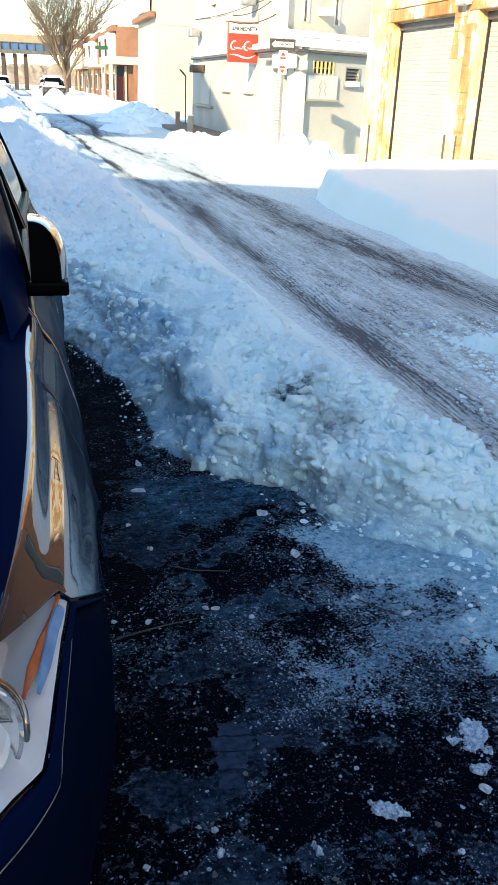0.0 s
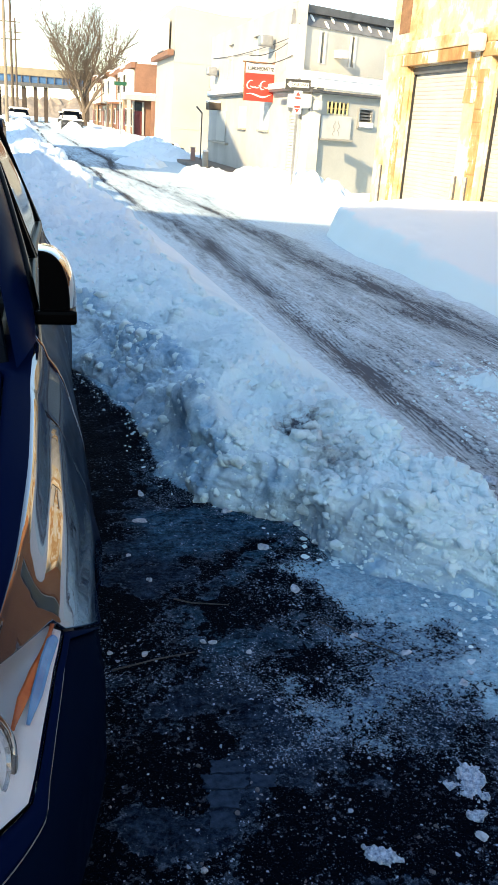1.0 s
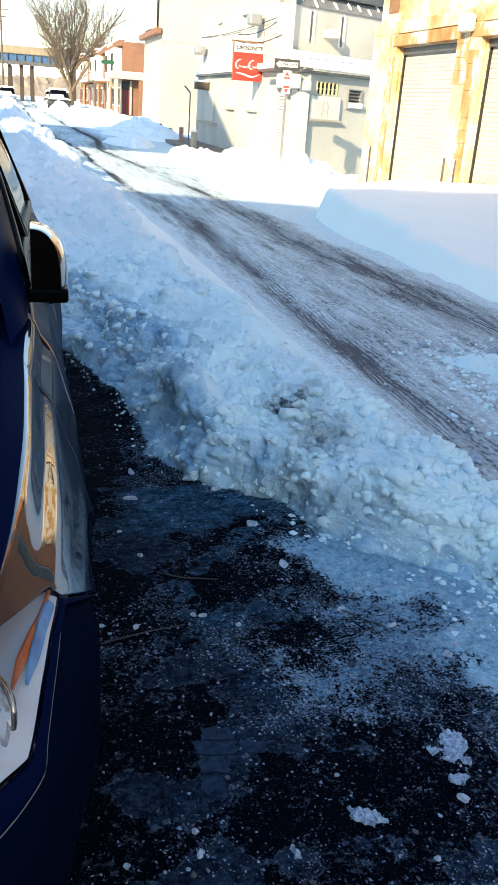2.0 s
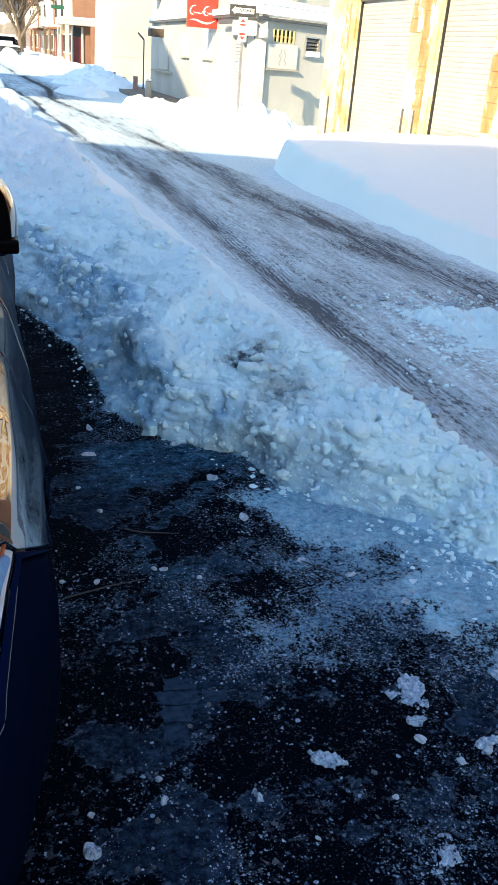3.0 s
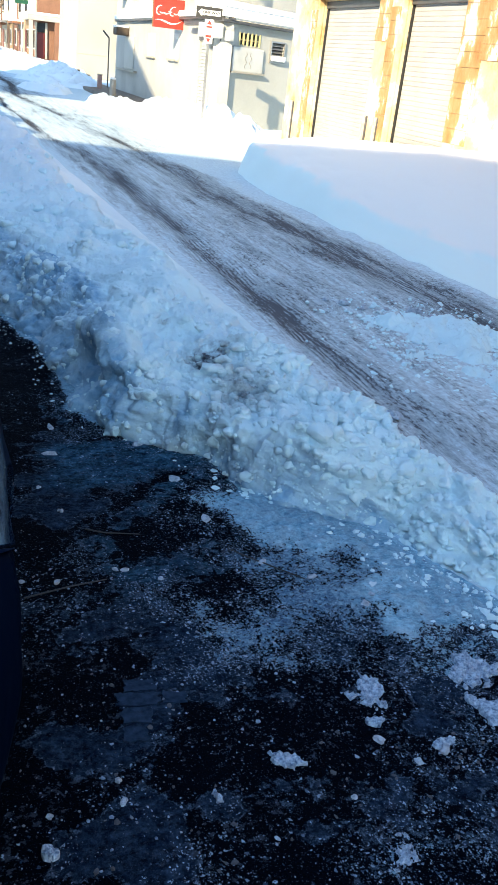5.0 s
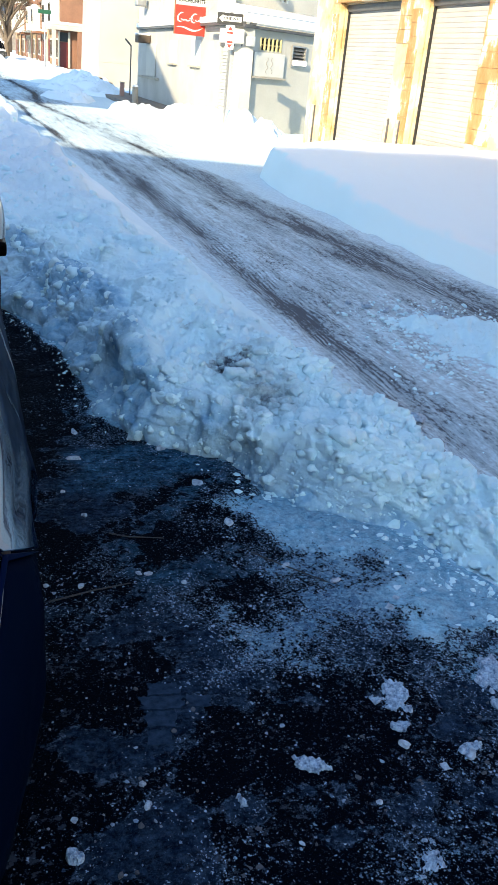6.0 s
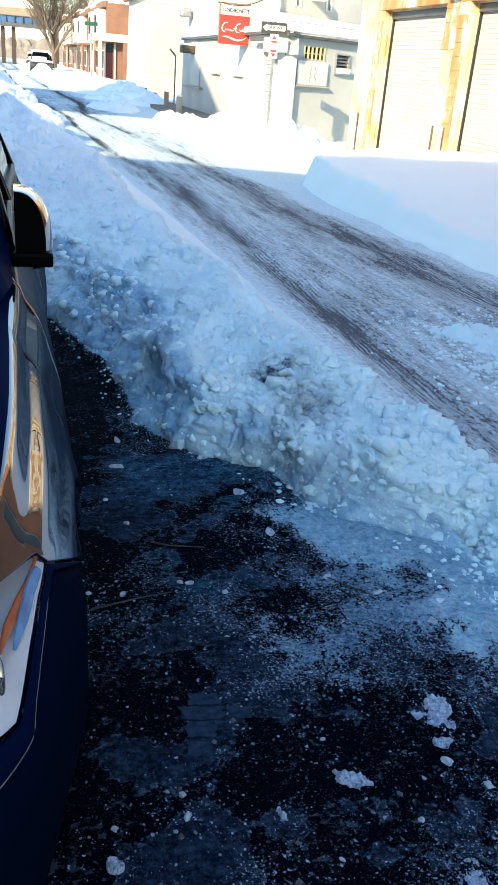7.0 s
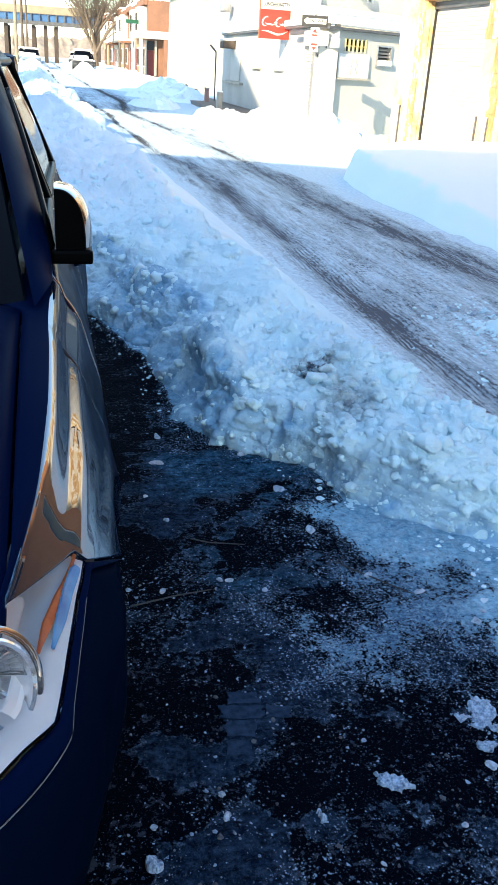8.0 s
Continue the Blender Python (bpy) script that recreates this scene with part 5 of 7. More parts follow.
# ---- brown winter woods far beyond the bridge ----
woods_mat = worn("bare_winter_woods", (0.30, 0.25, 0.205), (0.20, 0.16, 0.13), 0.5, 0.95, 0.4, 2.2, distance=0.2)
wx, wu = np.meshgrid(np.linspace(-180, 180, 700), np.linspace(0, 1, 26), indexing="ij")
wh = 6.0 + 0.8 * fbm(wx * 0.02, wx * 0, 3, 90) + 0.7 * fbm(wx * 1.6, wx * 0, 4, 91)
far_woods = new("far_woods", grid_mesh("far_woods", wx + 1.2 * fbm(wx * 0.3, wu * 4, 3, 92), 300 + 14 * wu + 0.25 * fbm(wx * 1.5, wu * 2, 4, 93), -0.5 + (wh + 0.5) * wu + 0.5 * fbm(wx * 0.9, wu * 9, 3, 94) * wu, woods_mat))
tagged(far_woods, "brown leafless woods far behind the bridge", "woods", kind="stuff")


# ---- bare tree ----
def bare_tree(x, y, h, seed, label):
    rng = random.Random(seed)
    ob = thing("bare_tree", label, "tree", (x, y, 0), group="bare trees")
    trunk, twigs = bmesh.new(), bmesh.new()

    def grow(p, d, length, r, level):
        pts, rad = [p], [r]
        n = 4
        for i in range(n):
            d = (d + Vector((rng.uniform(-1, 1), rng.uniform(-1, 1), rng.uniform(-0.3, 0.6))) * (0.06, 0.16, 0.22, 0.28, 0.3)[level]).normalized()
            p = p + d * length / n
            pts.append(p)
            rad.append(max(0.010, r * (1 - 0.62 * (i + 1) / n)))
        tube(pts, rad, (9, 7, 5, 4, 3)[level], trunk if level < 2 else twigs, cap=level < 2)
        if level >= 4:
            return
        for i in range((9, 8, 8, 7)[level]):
            at = pts[-1 - (i % 3)] if level == 0 else pts[1 + i % 4]
            a = rng.random() * 6.283 if level else (i + rng.random() * 0.6) * 1.047
            out = Vector((math.cos(a), math.sin(a), rng.uniform(0.35, 1.1)))
            grow(at, (d * (0.8 if level else 0.75) + out * rng.uniform(0.55, 1.0)).normalized(), length * (1.75 if level == 0 else rng.uniform(0.46, 0.70)), r * (0.45 if level == 0 else 0.35), level + 1)

    grow(Vector((0, 0, -0.1)), Vector((0.02, 0, 1)), h * 0.19, h * 0.021, 0)
    part("trunk", trunk, bark, ob)
    part("crown", twigs, bark, ob, "fine bare twigs")
    return ob


bare_tree(4.75, 100, 18.0, 4, "tall bare street tree with a wide crown of fine twigs")
bare_tree(9.0, 140, 13, 9, "bare tree behind the row houses")
bare_tree(12.5, 118, 12, 12, "bare tree behind the row houses")


# ---- poles and wires ----
def pole(x, y, h, mat, arms):
    ob = thing("utility_pole", "wooden utility pole with cross arms", "utility pole", (x, y, 0), group="utility poles")
    part("shaft", tube([(0, 0, -0.1), (0, 0, h)], [0.17, 0.12], 10), mat, ob)
    for z in arms:
        arm = part("cross_arm", box(-1.1, 1.1, -0.06, 0.06, z, z + 0.12, 0.01), wood, ob)
        for i in range(4):
            part("insulator", tube([(-0.95 + i * 0.63, 0, z + 0.12), (-0.95 + i * 0.63, 0, z + 0.26)], [0.04, 0.03], 6), steel, arm)
    return ob


pole(-2.95, 86, 13, worn("pale_pole_wood", (0.26, 0.21, 0.155), (0.18, 0.14, 0.10), 3, 0.85, 0.4, 30), (11.2,))
pole(-3.0, 108, 16, wood, (13.8, 10.8, 9.0))
pole(-3.2, 138, 14, wood, (12.0,))
wires = thing("overhead_wires", "thin dark wires between poles and shop", "wires")
for a, b, sag in (((6.9, 25.2, 4.0), (6.98, 37, 4.1), 0.1), ((6.2, 27.0, 3.6), (6.9, 25.2, 3.9), 0.12), ((6.95, 24.9, 3.55), (6.1, 26.98, 3.44), 0.15), ((-3, 108, 14), (7.6, 76, 5.9), 0.8), ((-2.95, 86, 11.4), (-3, 108, 13.9), 0.5), ((-3, 108, 13.9), (-3.2, 138, 12.1), 0.6)):
    a, b = Vector(a), Vector(b)
    part("wire", tube([a.lerp(b, i / 10) - Vector((0, 0, sag * 4 * (i / 10) * (1 - i / 10))) for i in range(11)], 0.012 if a.y < 50 else 0.03, 4), black_paint, wires)

# ---- the parked car: a dark blue crossover, nose towards the camera ----
navy = material("dark_blue_car_paint", (0.004, 0.007, 0.022), 0.45, 0.0, Coat_Weight=0.6, Coat_IOR=4.0, Coat_Roughness=0.012, Specular_IOR_Level=0.004)
k = Nodes(navy)
k.color(k.mix(k.ramp(k.noise(900, 2), [(0.45, 0.0), (0.75, 1.0)]), (0.0008, 0.0040, 0.017), (0.002, 0.0085, 0.036)))
k.rough(k.ramp(k.noise(7, 5), [(0.3, 0.40), (0.75, 0.55)]))
facing = k.n("LayerWeight", Blend=0.5).outputs["Facing"]
k.link(k.ramp(facing, [(0.26, 0.05), (0.46, 0.90), (0.64, 1.0), (0.71, 0.42), (0.79, 0.24), (0.92, 0.14)]), k.b.inputs["Coat Weight"])
chrome = material("chrome", (0.75, 0.75, 0.76), 0.12, 1.0)
Nodes(chrome).rough(Nodes(chrome).ramp(Nodes(chrome).noise(30, 3), [(0.3, 0.06), (0.7, 0.18)]))
dark_chrome = material("smoked_chrome", (0.42, 0.41, 0.40), 0.07, 1.0)
Nodes(dark_chrome).rough(Nodes(dark_chrome).ramp(Nodes(dark_chrome).noise(30, 3), [(0.3, 0.04), (0.7, 0.12)]))
dim_trim = worn("dull_trim", (0.20, 0.21, 0.22), (0.11, 0.115, 0.12), 9, 0.5, 0.1, 80, metal=0.2)
lens = material("clear_lamp_cover", (0.95, 0.96, 0.97), 0.02, 0.0, Transmission_Weight=1.0, IOR=1.15)
amber = worn("amber_reflector", (0.62, 0.16, 0.05), (0.42, 0.06, 0.02), 30, 0.25, 0.2, 90)
lamp_bowl = material("lamp_reflector", (0.80, 0.80, 0.82), 0.16, 0.9)
Nodes(lamp_bowl).rough(Nodes(lamp_bowl).ramp(Nodes(lamp_bowl).noise(40, 3), [(0.3, 0.10), (0.7, 0.25)]))
# steel-blue colour on the facet in place of the sky's reflection
tinted = worn("sky_reflection_facet", (0.16, 0.38, 0.62), (0.08, 0.22, 0.46), 25, 0.25, 0.05, 60)
tinted_dim = worn("ribbed_grey_facet", (0.30, 0.38, 0.46), (0.12, 0.17, 0.24), 60, 0.3, 0.4, 180)
lamp_white = worn("pale_lamp_housing", (0.86, 0.84, 0.82), (0.78, 0.76, 0.74), 12, 0.22, 0.05, 60)
car_glass = material("tinted_car_glass", (0.002, 0.003, 0.005), 0.03, 0.0, Specular_IOR_Level=0.05)
Nodes(car_glass).rough(Nodes(car_glass).ramp(Nodes(car_glass).noise(6, 4), [(0.3, 0.02), (0.75, 0.10)]))
black_plastic = worn("black_plastic", (0.0016, 0.0016, 0.002), (0.001, 0.001, 0.0012), 14, 0.32, 0.12, 400, distance=0.001)
black_plastic.node_tree.nodes["Principled BSDF"].inputs["Specular IOR Level"].default_value = 0.02
# same car paint, uncoated; its blue base stands in for reflected sky
dull_navy = material("navy_paint_unreflecting", (0.0005, 0.0052, 0.028), 0.35, 0.0, Specular_IOR_Level=0.006)
Nodes(dull_navy).rough(Nodes(dull_navy).ramp(Nodes(dull_navy).noise(7, 5), [(0.3, 0.28), (0.75, 0.42)]))
# the car paint again, darkened for the shade on the bumper
bumper_shade_navy = material("bumper_shade_navy", (0.0009, 0.0045, 0.0165), 0.45, 0.0, Specular_IOR_Level=0.0015)
Nodes(bumper_shade_navy).rough(Nodes(bumper_shade_navy).ramp(Nodes(bumper_shade_navy).noise(9, 5), [(0.3, 0.35), (0.75, 0.55)]))
tyre_rubber = worn("tyre_rubber", (0.022, 0.022, 0.023), (0.014, 0.014, 0.014), 12, 0.8, 0.5, 60)

CX = -0.85          # the car's middle line
def lerp_at(table):
    xs, ys = zip(*table)
    def f(v):
        # smooth through the table
        t = np.asarray(v, float)
        return sum(w * np.interp(t + d, xs, ys) for d, w in zip((-0.10, -0.066, -0.033, 0, 0.033, 0.066, 0.10), (0.06, 0.13, 0.19, 0.24, 0.19, 0.13, 0.06)))
    return f


def lerp_fine(table):
    xs, ys = zip(*table)
    return lambda v: (np.interp(np.asarray(v, float) - 0.008, xs, ys) + 2 * np.interp(v, xs, ys) + np.interp(np.asarray(v, float) + 0.008, xs, ys)) / 4


half_w = lerp_at([(0.60, 0.30), (0.66, 0.52), (0.74, 0.68), (0.84, 0.79), (0.96, 0.858), (1.15, 0.905), (1.35, 0.942), (1.65, 0.963), (1.95, 0.966), (2.2, 0.958), (2.5, 0.938), (2.9, 0.928), (3.6, 0.925), (4.1, 0.945), (4.5, 0.94), (4.9, 0.86), (5.1, 0.70)])
belt_z = lerp_at([(0.60, 0.74), (0.85, 0.775), (1.05, 0.812), (1.3, 0.875), (1.6, 0.935), (2.0, 0.99), (2.4, 1.035), (2.8, 1.06), (3.6, 1.09), (5.1, 1.14)])
tuck = lerp_fine([(0.10, 0.16), (0.22, 0.09), (0.32, 0.002), (0.45, -0.032), (0.60, -0.037), (0.70, -0.026), (0.78, -0.006), (0.86, 0.014), (0.91, 0.030), (0.94, 0.043), (0.948, 0.050), (0.962, 0.064), (0.970, 0.068), (1.00, 0.078), (1.03, 0.089), (1.042, 0.095), (1.05, 0.106), (1.06, 0.128), (1.12, 0.20)])
tuck_nose = lerp_fine([(0.10, 0.16), (0.22, 0.09), (0.32, 0.002), (0.45, -0.032), (0.60, -0.036), (0.70, -0.025), (0.78, -0.012), (0.86, 0.008), (0.92, 0.030), (0.97, 0.056), (1.01, 0.078), (1.04, 0.098), (1.06, 0.118), (1.12, 0.19)])
def crease(y, z):
    return 0.004 * np.exp(-((z - 0.70 - 0.03 * (y - 1)) / 0.02) ** 2) * sstep(1.3, 1.9, y)


def flare(y, z):
    r = math.hypot(y - 1.66, z - 0.34)
    r2 = math.hypot(y - 4.28, z - 0.34)
    return 0.008 * math.exp(-((r - 0.38) / 0.10) ** 2) + 0.008 * math.exp(-((r2 - 0.38) / 0.10) ** 2)


def side_x(y, z, inset=0.0):
    """Half width of the body at length y and height z."""
    drop = float(belt_z(y))
    zz = z + (1.05 - drop) * float(sstep(0.55, drop, z))     # the shoulder follows the rising beltline
    nose = float(sstep(1.65, 1.25, y))
    lean_in = 0.034 * float(sstep(2.55, 2.0, y)) * min(1.0, max(0.0, (z - 0.34) / 0.42))     # the upper body stands in from the bulging flank
    return float(half_w(y)) - nose * float(tuck_nose(zz)) - (1 - nose) * float(tuck(zz)) - lean_in + float(crease(y, z)) + flare(y, z) - inset


def skin(name, parent, y0, y1, low, high, mat, ny=24, nz=14, sign=1, inset=0.0, skip=None, label="", thick=0.02, flip=False):
    """A panel of the body side between two heights, with its edges turned inwards."""
    bm = bmesh.new()
    rows = []
    for i in range(ny + 1):
        y = y0 + (y1 - y0) * i / ny
        a, b = low(y), high(y)
        rows.append([bm.verts.new((CX + sign * side_x(y, a + (b - a) * j / nz, inset), y, a + (b - a) * j / nz)) for j in range(nz + 1)])
    for i in range(ny):
        for j in range(nz):
            q = (rows[i][j], rows[i + 1][j], rows[i + 1][j + 1], rows[i][j + 1])
            mid = sum((v.co for v in q), Vector()) / 4
            if skip and skip(mid.y, mid.z):
                continue
            bm.faces.new(q if sign < 0 else q[::-1])
    bmesh.ops.delete(bm, geom=[v for v in bm.verts if not v.link_faces], context="VERTS")
    bmesh.ops.remove_doubles(bm, verts=bm.verts, dist=1e-5)
    for f in bm.faces:
        f.smooth = True
    rim = bmesh.ops.extrude_edge_only(bm, edges=[e for e in bm.edges if e.is_boundary])
    for v in rim["geom"]:
        if isinstance(v, bmesh.types.BMVert):
            v.co.x -= sign * thick
    bmesh.ops.recalc_face_normals(bm, faces=bm.faces)
    me = bpy.data.meshes.new(name)
    bm.to_mesh(me)
    bm.free()
    return part(name, me, mat, parent, label)


car = thing("parked_car", "dark blue crossover car with folded mirror, parked along the snow bank", "car")
def in_arch(y, z):
    return math.hypot(y - 1.66, z - 0.34) < 0.375 or math.hypot(y - 4.28, z - 0.34) < 0.375


lamp_low = lambda y: float(np.interp(y, [0.66, 0.92, 0.946, 0.965, 0.989, 1.037, 1.12, 1.227, 1.27, 1.318], [0.700, 0.703, 0.699, 0.695, 0.690, 0.702, 0.722, 0.745, 0.751, 0.760]))
lamp_high = lambda y: float(min(belt_z(y) - 0.006, np.interp(y, [0.66, 1.0, 1.055, 1.13, 1.21, 1.26, 1.30, 1.318], [0.9, 0.9, 0.828, 0.816, 0.802, 0.793, 0.786, 0.782])))
lamps = {}
line_z = lambda y: float(np.interp(y, [0.66, 0.851, 0.986, 1.031, 1.132, 1.236, 1.30, 1.46], [0.660, 0.665, 0.664, 0.683, 0.711, 0.737, 0.752, 0.668]))
seam_z = lambda y: float(np.interp(y, [1.32, 1.46], [0.760, 0.674]))
sill = lambda y: float(np.interp(y, [0.6, 0.8, 1.2, 2.1, 5.1], [0.24, 0.22, 0.20, 0.20, 0.24]))
belt = lambda y: float(belt_z(y))
for s in (1, -1):
    arch_z = lambda y: 0.34 + math.sqrt(max(0.0, 0.375 ** 2 - (y - 1.66) ** 2))
    low_fender = lambda y: lamp_high(y) + 0.006 if y < 1.3185 else (max(seam_z(y) + 0.003, arch_z(y)) if y < 1.47 else (arch_z(y) if y < 2.034 else sill(y)))
    skin("fender", car, 1.06, 2.37, low_fender, belt, navy, 110, 30, s)
    strip_top = lambda y: lamp_low(y) - 0.006 if y < 1.3185 else seam_z(y) - 0.003
    skin("bumper_strip", car, 0.62, 1.46, lambda y: min(line_z(y), strip_top(y) - 0.004) + 0.002, strip_top, dull_navy, 50, 6, s, skip=in_arch, label="painted strip under the headlamp")
    skin("front_bumper", car, 0.60, 1.46, sill, lambda y: min(line_z(y), strip_top(y) - 0.004) - 0.002, bumper_shade_navy, 44, 18, s, skip=in_arch, inset=0.008, label="dark bumper corner")
    part("trim_line", tube([(CX + s * (side_x(y, line_z(y)) - 0.002), y, line_z(y)) for y in [0.70 + 0.02 * i for i in range(28)]], 0.0016, 6), dim_trim, car, "thin dull trim line")
    for y0, y1 in ((2.378, 3.40), (3.408, 4.30)):
        door = skin("door", car, y0, y1, sill, belt, navy, 26, 24, s, skip=in_arch)
        hand = tube([(CX + s * (side_x(y1 - 0.28 + 0.03 * i, 0.90) + (0.0 if i in (0, 7) else 0.035)), y1 - 0.28 + 0.03 * i, 0.90) for i in range(8)], 0.013, 8)
        part("door_handle", hand, navy, door, smooth=True)
    skin("quarter_panel", car, 4.308, 5.10, sill, belt, navy, 22, 20, s, skip=in_arch)
    # headlamp: pale housing, bowls and a clear cover
    lamp = skin("headlamp", car, 0.70, 1.314, lambda y: lamp_low(y) + 0.004, lambda y: max(lamp_high(y) - 0.004, lamp_low(y) + 0.006), lamp_white, 30, 10, s, inset=0.10, label="clear headlamp unit with an amber reflector")
    lamps[s] = lamp
    cover = skin("lamp_cover", lamp, 0.70, 1.316, lamp_low, lambda y: max(lamp_high(y), lamp_low(y) + 0.007), lens, 40, 10, s, thick=0.006, inset=0.004)
    cover.visible_shadow = False
    bm = bmesh.new()
    rows = []
    for i in range(31):
        y = 0.705 + 0.608 * i / 30
        z0 = lamp_low(y) + 0.004
        rows.append([bm.verts.new((CX + s * (side_x(y, z0) - 0.008 - 0.24 * t), y, min(z0 + 0.012 * t + 0.010 * math.sin(t * 9), lamp_high(y) - 0.002))) for t in (0, 0.1, 0.2, 0.35, 0.5, 0.65, 0.8, 1.0)])
    for p, q in zip(rows, rows[1:]):
        for j in range(7):
            bm.faces.new((p[j], p[j + 1], q[j + 1], q[j]))
    bmesh.ops.recalc_face_normals(bm, faces=bm.faces)
    part("lamp_tray", bm, lamp_white, lamp, "pale inner tray of the headlamp", smooth=True)
    for c, r in ((Vector((CX + s * 0.712, 1.016, 0.745)), 0.080), (Vector((CX + s * 0.60, 0.94, 0.735)), 0.055)):
        n = Vector((s * 0.42, -0.85, 0.32)).normalized()
        basis = n.to_track_quat("Z", "Y").to_matrix().to_4x4()
        bm = bmesh.new()
        prof = [(1.06, -0.02), (1.04, 0.028), (1.0, 0.034), (0.93, 0.03), (0.86, 0.012), (0.66, -0.008), (0.40, -0.025), (0.16, -0.03)]
        rings = [[bm.verts.new(Matrix.Translation(c) @ basis @ Vector((r * q * math.cos(a * math.pi / 20), r * q * math.sin(a * math.pi / 20), d))) for a in range(40)] for q, d in prof]
        for a, b in zip(rings, rings[1:]):
            for i in range(40):
                bm.faces.new((a[i], a[(i + 1) % 40], b[(i + 1) % 40], b[i]))
        bm.faces.new(rings[-1])
        bowl = part("reflector_bowl", bm, lamp_bowl, lamp)
        for i in range(9):          # facets of the bowl
            a = i * math.pi / 4.5
            p0, p1 = (Matrix.Translation(c) @ basis @ Vector((r * q * math.cos(a), r * q * math.sin(a), d)) for q, d in ((0.86, 0.016), (0.42, -0.020)))
            part("rib", tube([p0, p1], [0.0022, 0.0016], 5), chrome, bowl)
        hoop = [Matrix.Translation(c) @ basis @ Vector((r * 1.16 * math.cos(a * math.pi / 20), r * 1.16 * math.sin(a * math.pi / 20), 0.012)) for a in range(41)]
        part("bezel", tube(hoop, r * 0.075, 8, cap=False), dark_chrome, bowl, "smoked chrome ring round the bowl", smooth=True)
        bulb = bmesh.new()
        bmesh.ops.create_uvsphere(bulb, u_segments=18, v_segments=10, radius=r * 0.36, matrix=Matrix.Translation(c + n * -0.002))
        part("projector_lens", bulb, lamp_bowl, lamp, smooth=True)
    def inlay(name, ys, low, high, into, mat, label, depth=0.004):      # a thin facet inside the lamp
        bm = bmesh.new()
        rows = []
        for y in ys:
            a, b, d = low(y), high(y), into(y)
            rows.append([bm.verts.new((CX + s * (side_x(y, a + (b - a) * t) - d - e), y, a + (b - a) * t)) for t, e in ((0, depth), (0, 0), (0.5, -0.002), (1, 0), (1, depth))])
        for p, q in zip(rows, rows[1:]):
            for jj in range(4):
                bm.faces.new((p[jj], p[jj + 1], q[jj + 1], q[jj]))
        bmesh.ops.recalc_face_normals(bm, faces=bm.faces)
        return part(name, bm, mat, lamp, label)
    span = lambda a, b, n: [a + (b - a) * i / n for i in range(n + 1)]
    amber_low = lambda y: float(np.interp(y, [1.08, 1.18, 1.235, 1.312], [0.748, 0.757, 0.764, 0.778]))
    inlay("amber_reflector", span(1.08, 1.312, 16), amber_low, lambda y: amber_low(y) + float(np.interp(y, [1.08, 1.14, 1.20, 1.312], [0.001, 0.011, 0.011, 0.002])),
          lambda y: float(np.interp(y, [1.08, 1.20, 1.312], [0.016, 0.016, 0.010])), amber, "thin amber reflector")
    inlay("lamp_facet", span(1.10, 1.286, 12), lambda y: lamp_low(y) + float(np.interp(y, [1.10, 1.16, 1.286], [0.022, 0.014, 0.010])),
          lambda y: lamp_low(y) + float(np.interp(y, [1.10, 1.16, 1.27, 1.286], [0.024, 0.028, 0.028, 0.022])), lambda y: float(np.interp(y, [1.03, 1.286], [0.012, 0.004])), tinted, "lamp facet in blue standing in for reflected sky")
    inlay("lamp_facet", span(0.98, 1.07, 5), lambda y: lamp_low(y) + 0.020, lambda y: lamp_low(y) + 0.038, lambda y: 0.046, lamp_white, "white inner facet of the lamp")
    inlay("lamp_facet", span(0.80, 0.97, 7), lambda y: lamp_low(y) + 0.014, lambda y: lamp_low(y) + 0.046, lambda y: 0.060, tinted_dim, "ribbed grey-blue facet of the lamp")
    # wheel
    for wy in (1.66, 4.28):
        wheel = part("wheel", tube([(CX + s * 0.70, wy, 0.33), (CX + s * 0.885, wy, 0.33)], 0.20, 28), dark_gap, car)
        bm = bmesh.new()
        prof = [(0.72, 0.20), (0.70, 0.30), (0.72, 0.325), (0.76, 0.335), (0.84, 0.335), (0.885, 0.322), (0.905, 0.29), (0.90, 0.22), (0.885, 0.205)]
        rings = [[bm.verts.new((CX + s * q, wy + r * math.cos(a * math.pi / 24), 0.33 + r * math.sin(a * math.pi / 24))) for a in range(48)] for q, r in prof]
        for a, b in zip(rings, rings[1:]):
            for i in range(48):
                bm.faces.new((a[i], a[(i + 1) % 48], b[(i + 1) % 48], b[i]))
        bmesh.ops.recalc_face_normals(bm, faces=bm.faces)
        part("tyre", bm, tyre_rubber, wheel, smooth=True)
        for i in range(5):
            spoke = box(0.03, 0.20, -0.028, 0.028, 0, 0.03, 0.008)
            spoke.transform(Matrix.Translation((CX + s * 0.872, wy, 0.33)) @ Matrix.Rotation(i * 2 * math.pi / 5, 4, "X") @ Matrix(((0, 0, s, 0), (0, 1, 0, 0), (1, 0, 0, 0), (0, 0, 0, 1))))
            part("spoke", spoke, lamp_bowl, wheel)
    # side glass and pillars: from the beltline up to the roof edge
    def glass_pt(y, t, out=0.0):
        zb = belt(y)
        z = zb + (1.60 - zb) * t
        lean = 0.20 * max(0.0, t) ** 1.3
        return Vector((CX + s * (side_x(y, zb) - 0.002 - lean + out), y, z))
    pillar_y, pillar_z = [2.30, 2.45, 2.60, 2.80, 3.00, 3.20, 3.40, 3.60, 4.6, 5.0], [1.03, 1.065, 1.127, 1.21, 1.31, 1.405, 1.50, 1.565, 1.56, 1.46]
    def top_t(y):      # how high the side opening reaches: follows the windscreen pillar, then the roof
        return (float(np.interp(y, pillar_y, pillar_z)) - belt(y)) / (1.60 - belt(y))
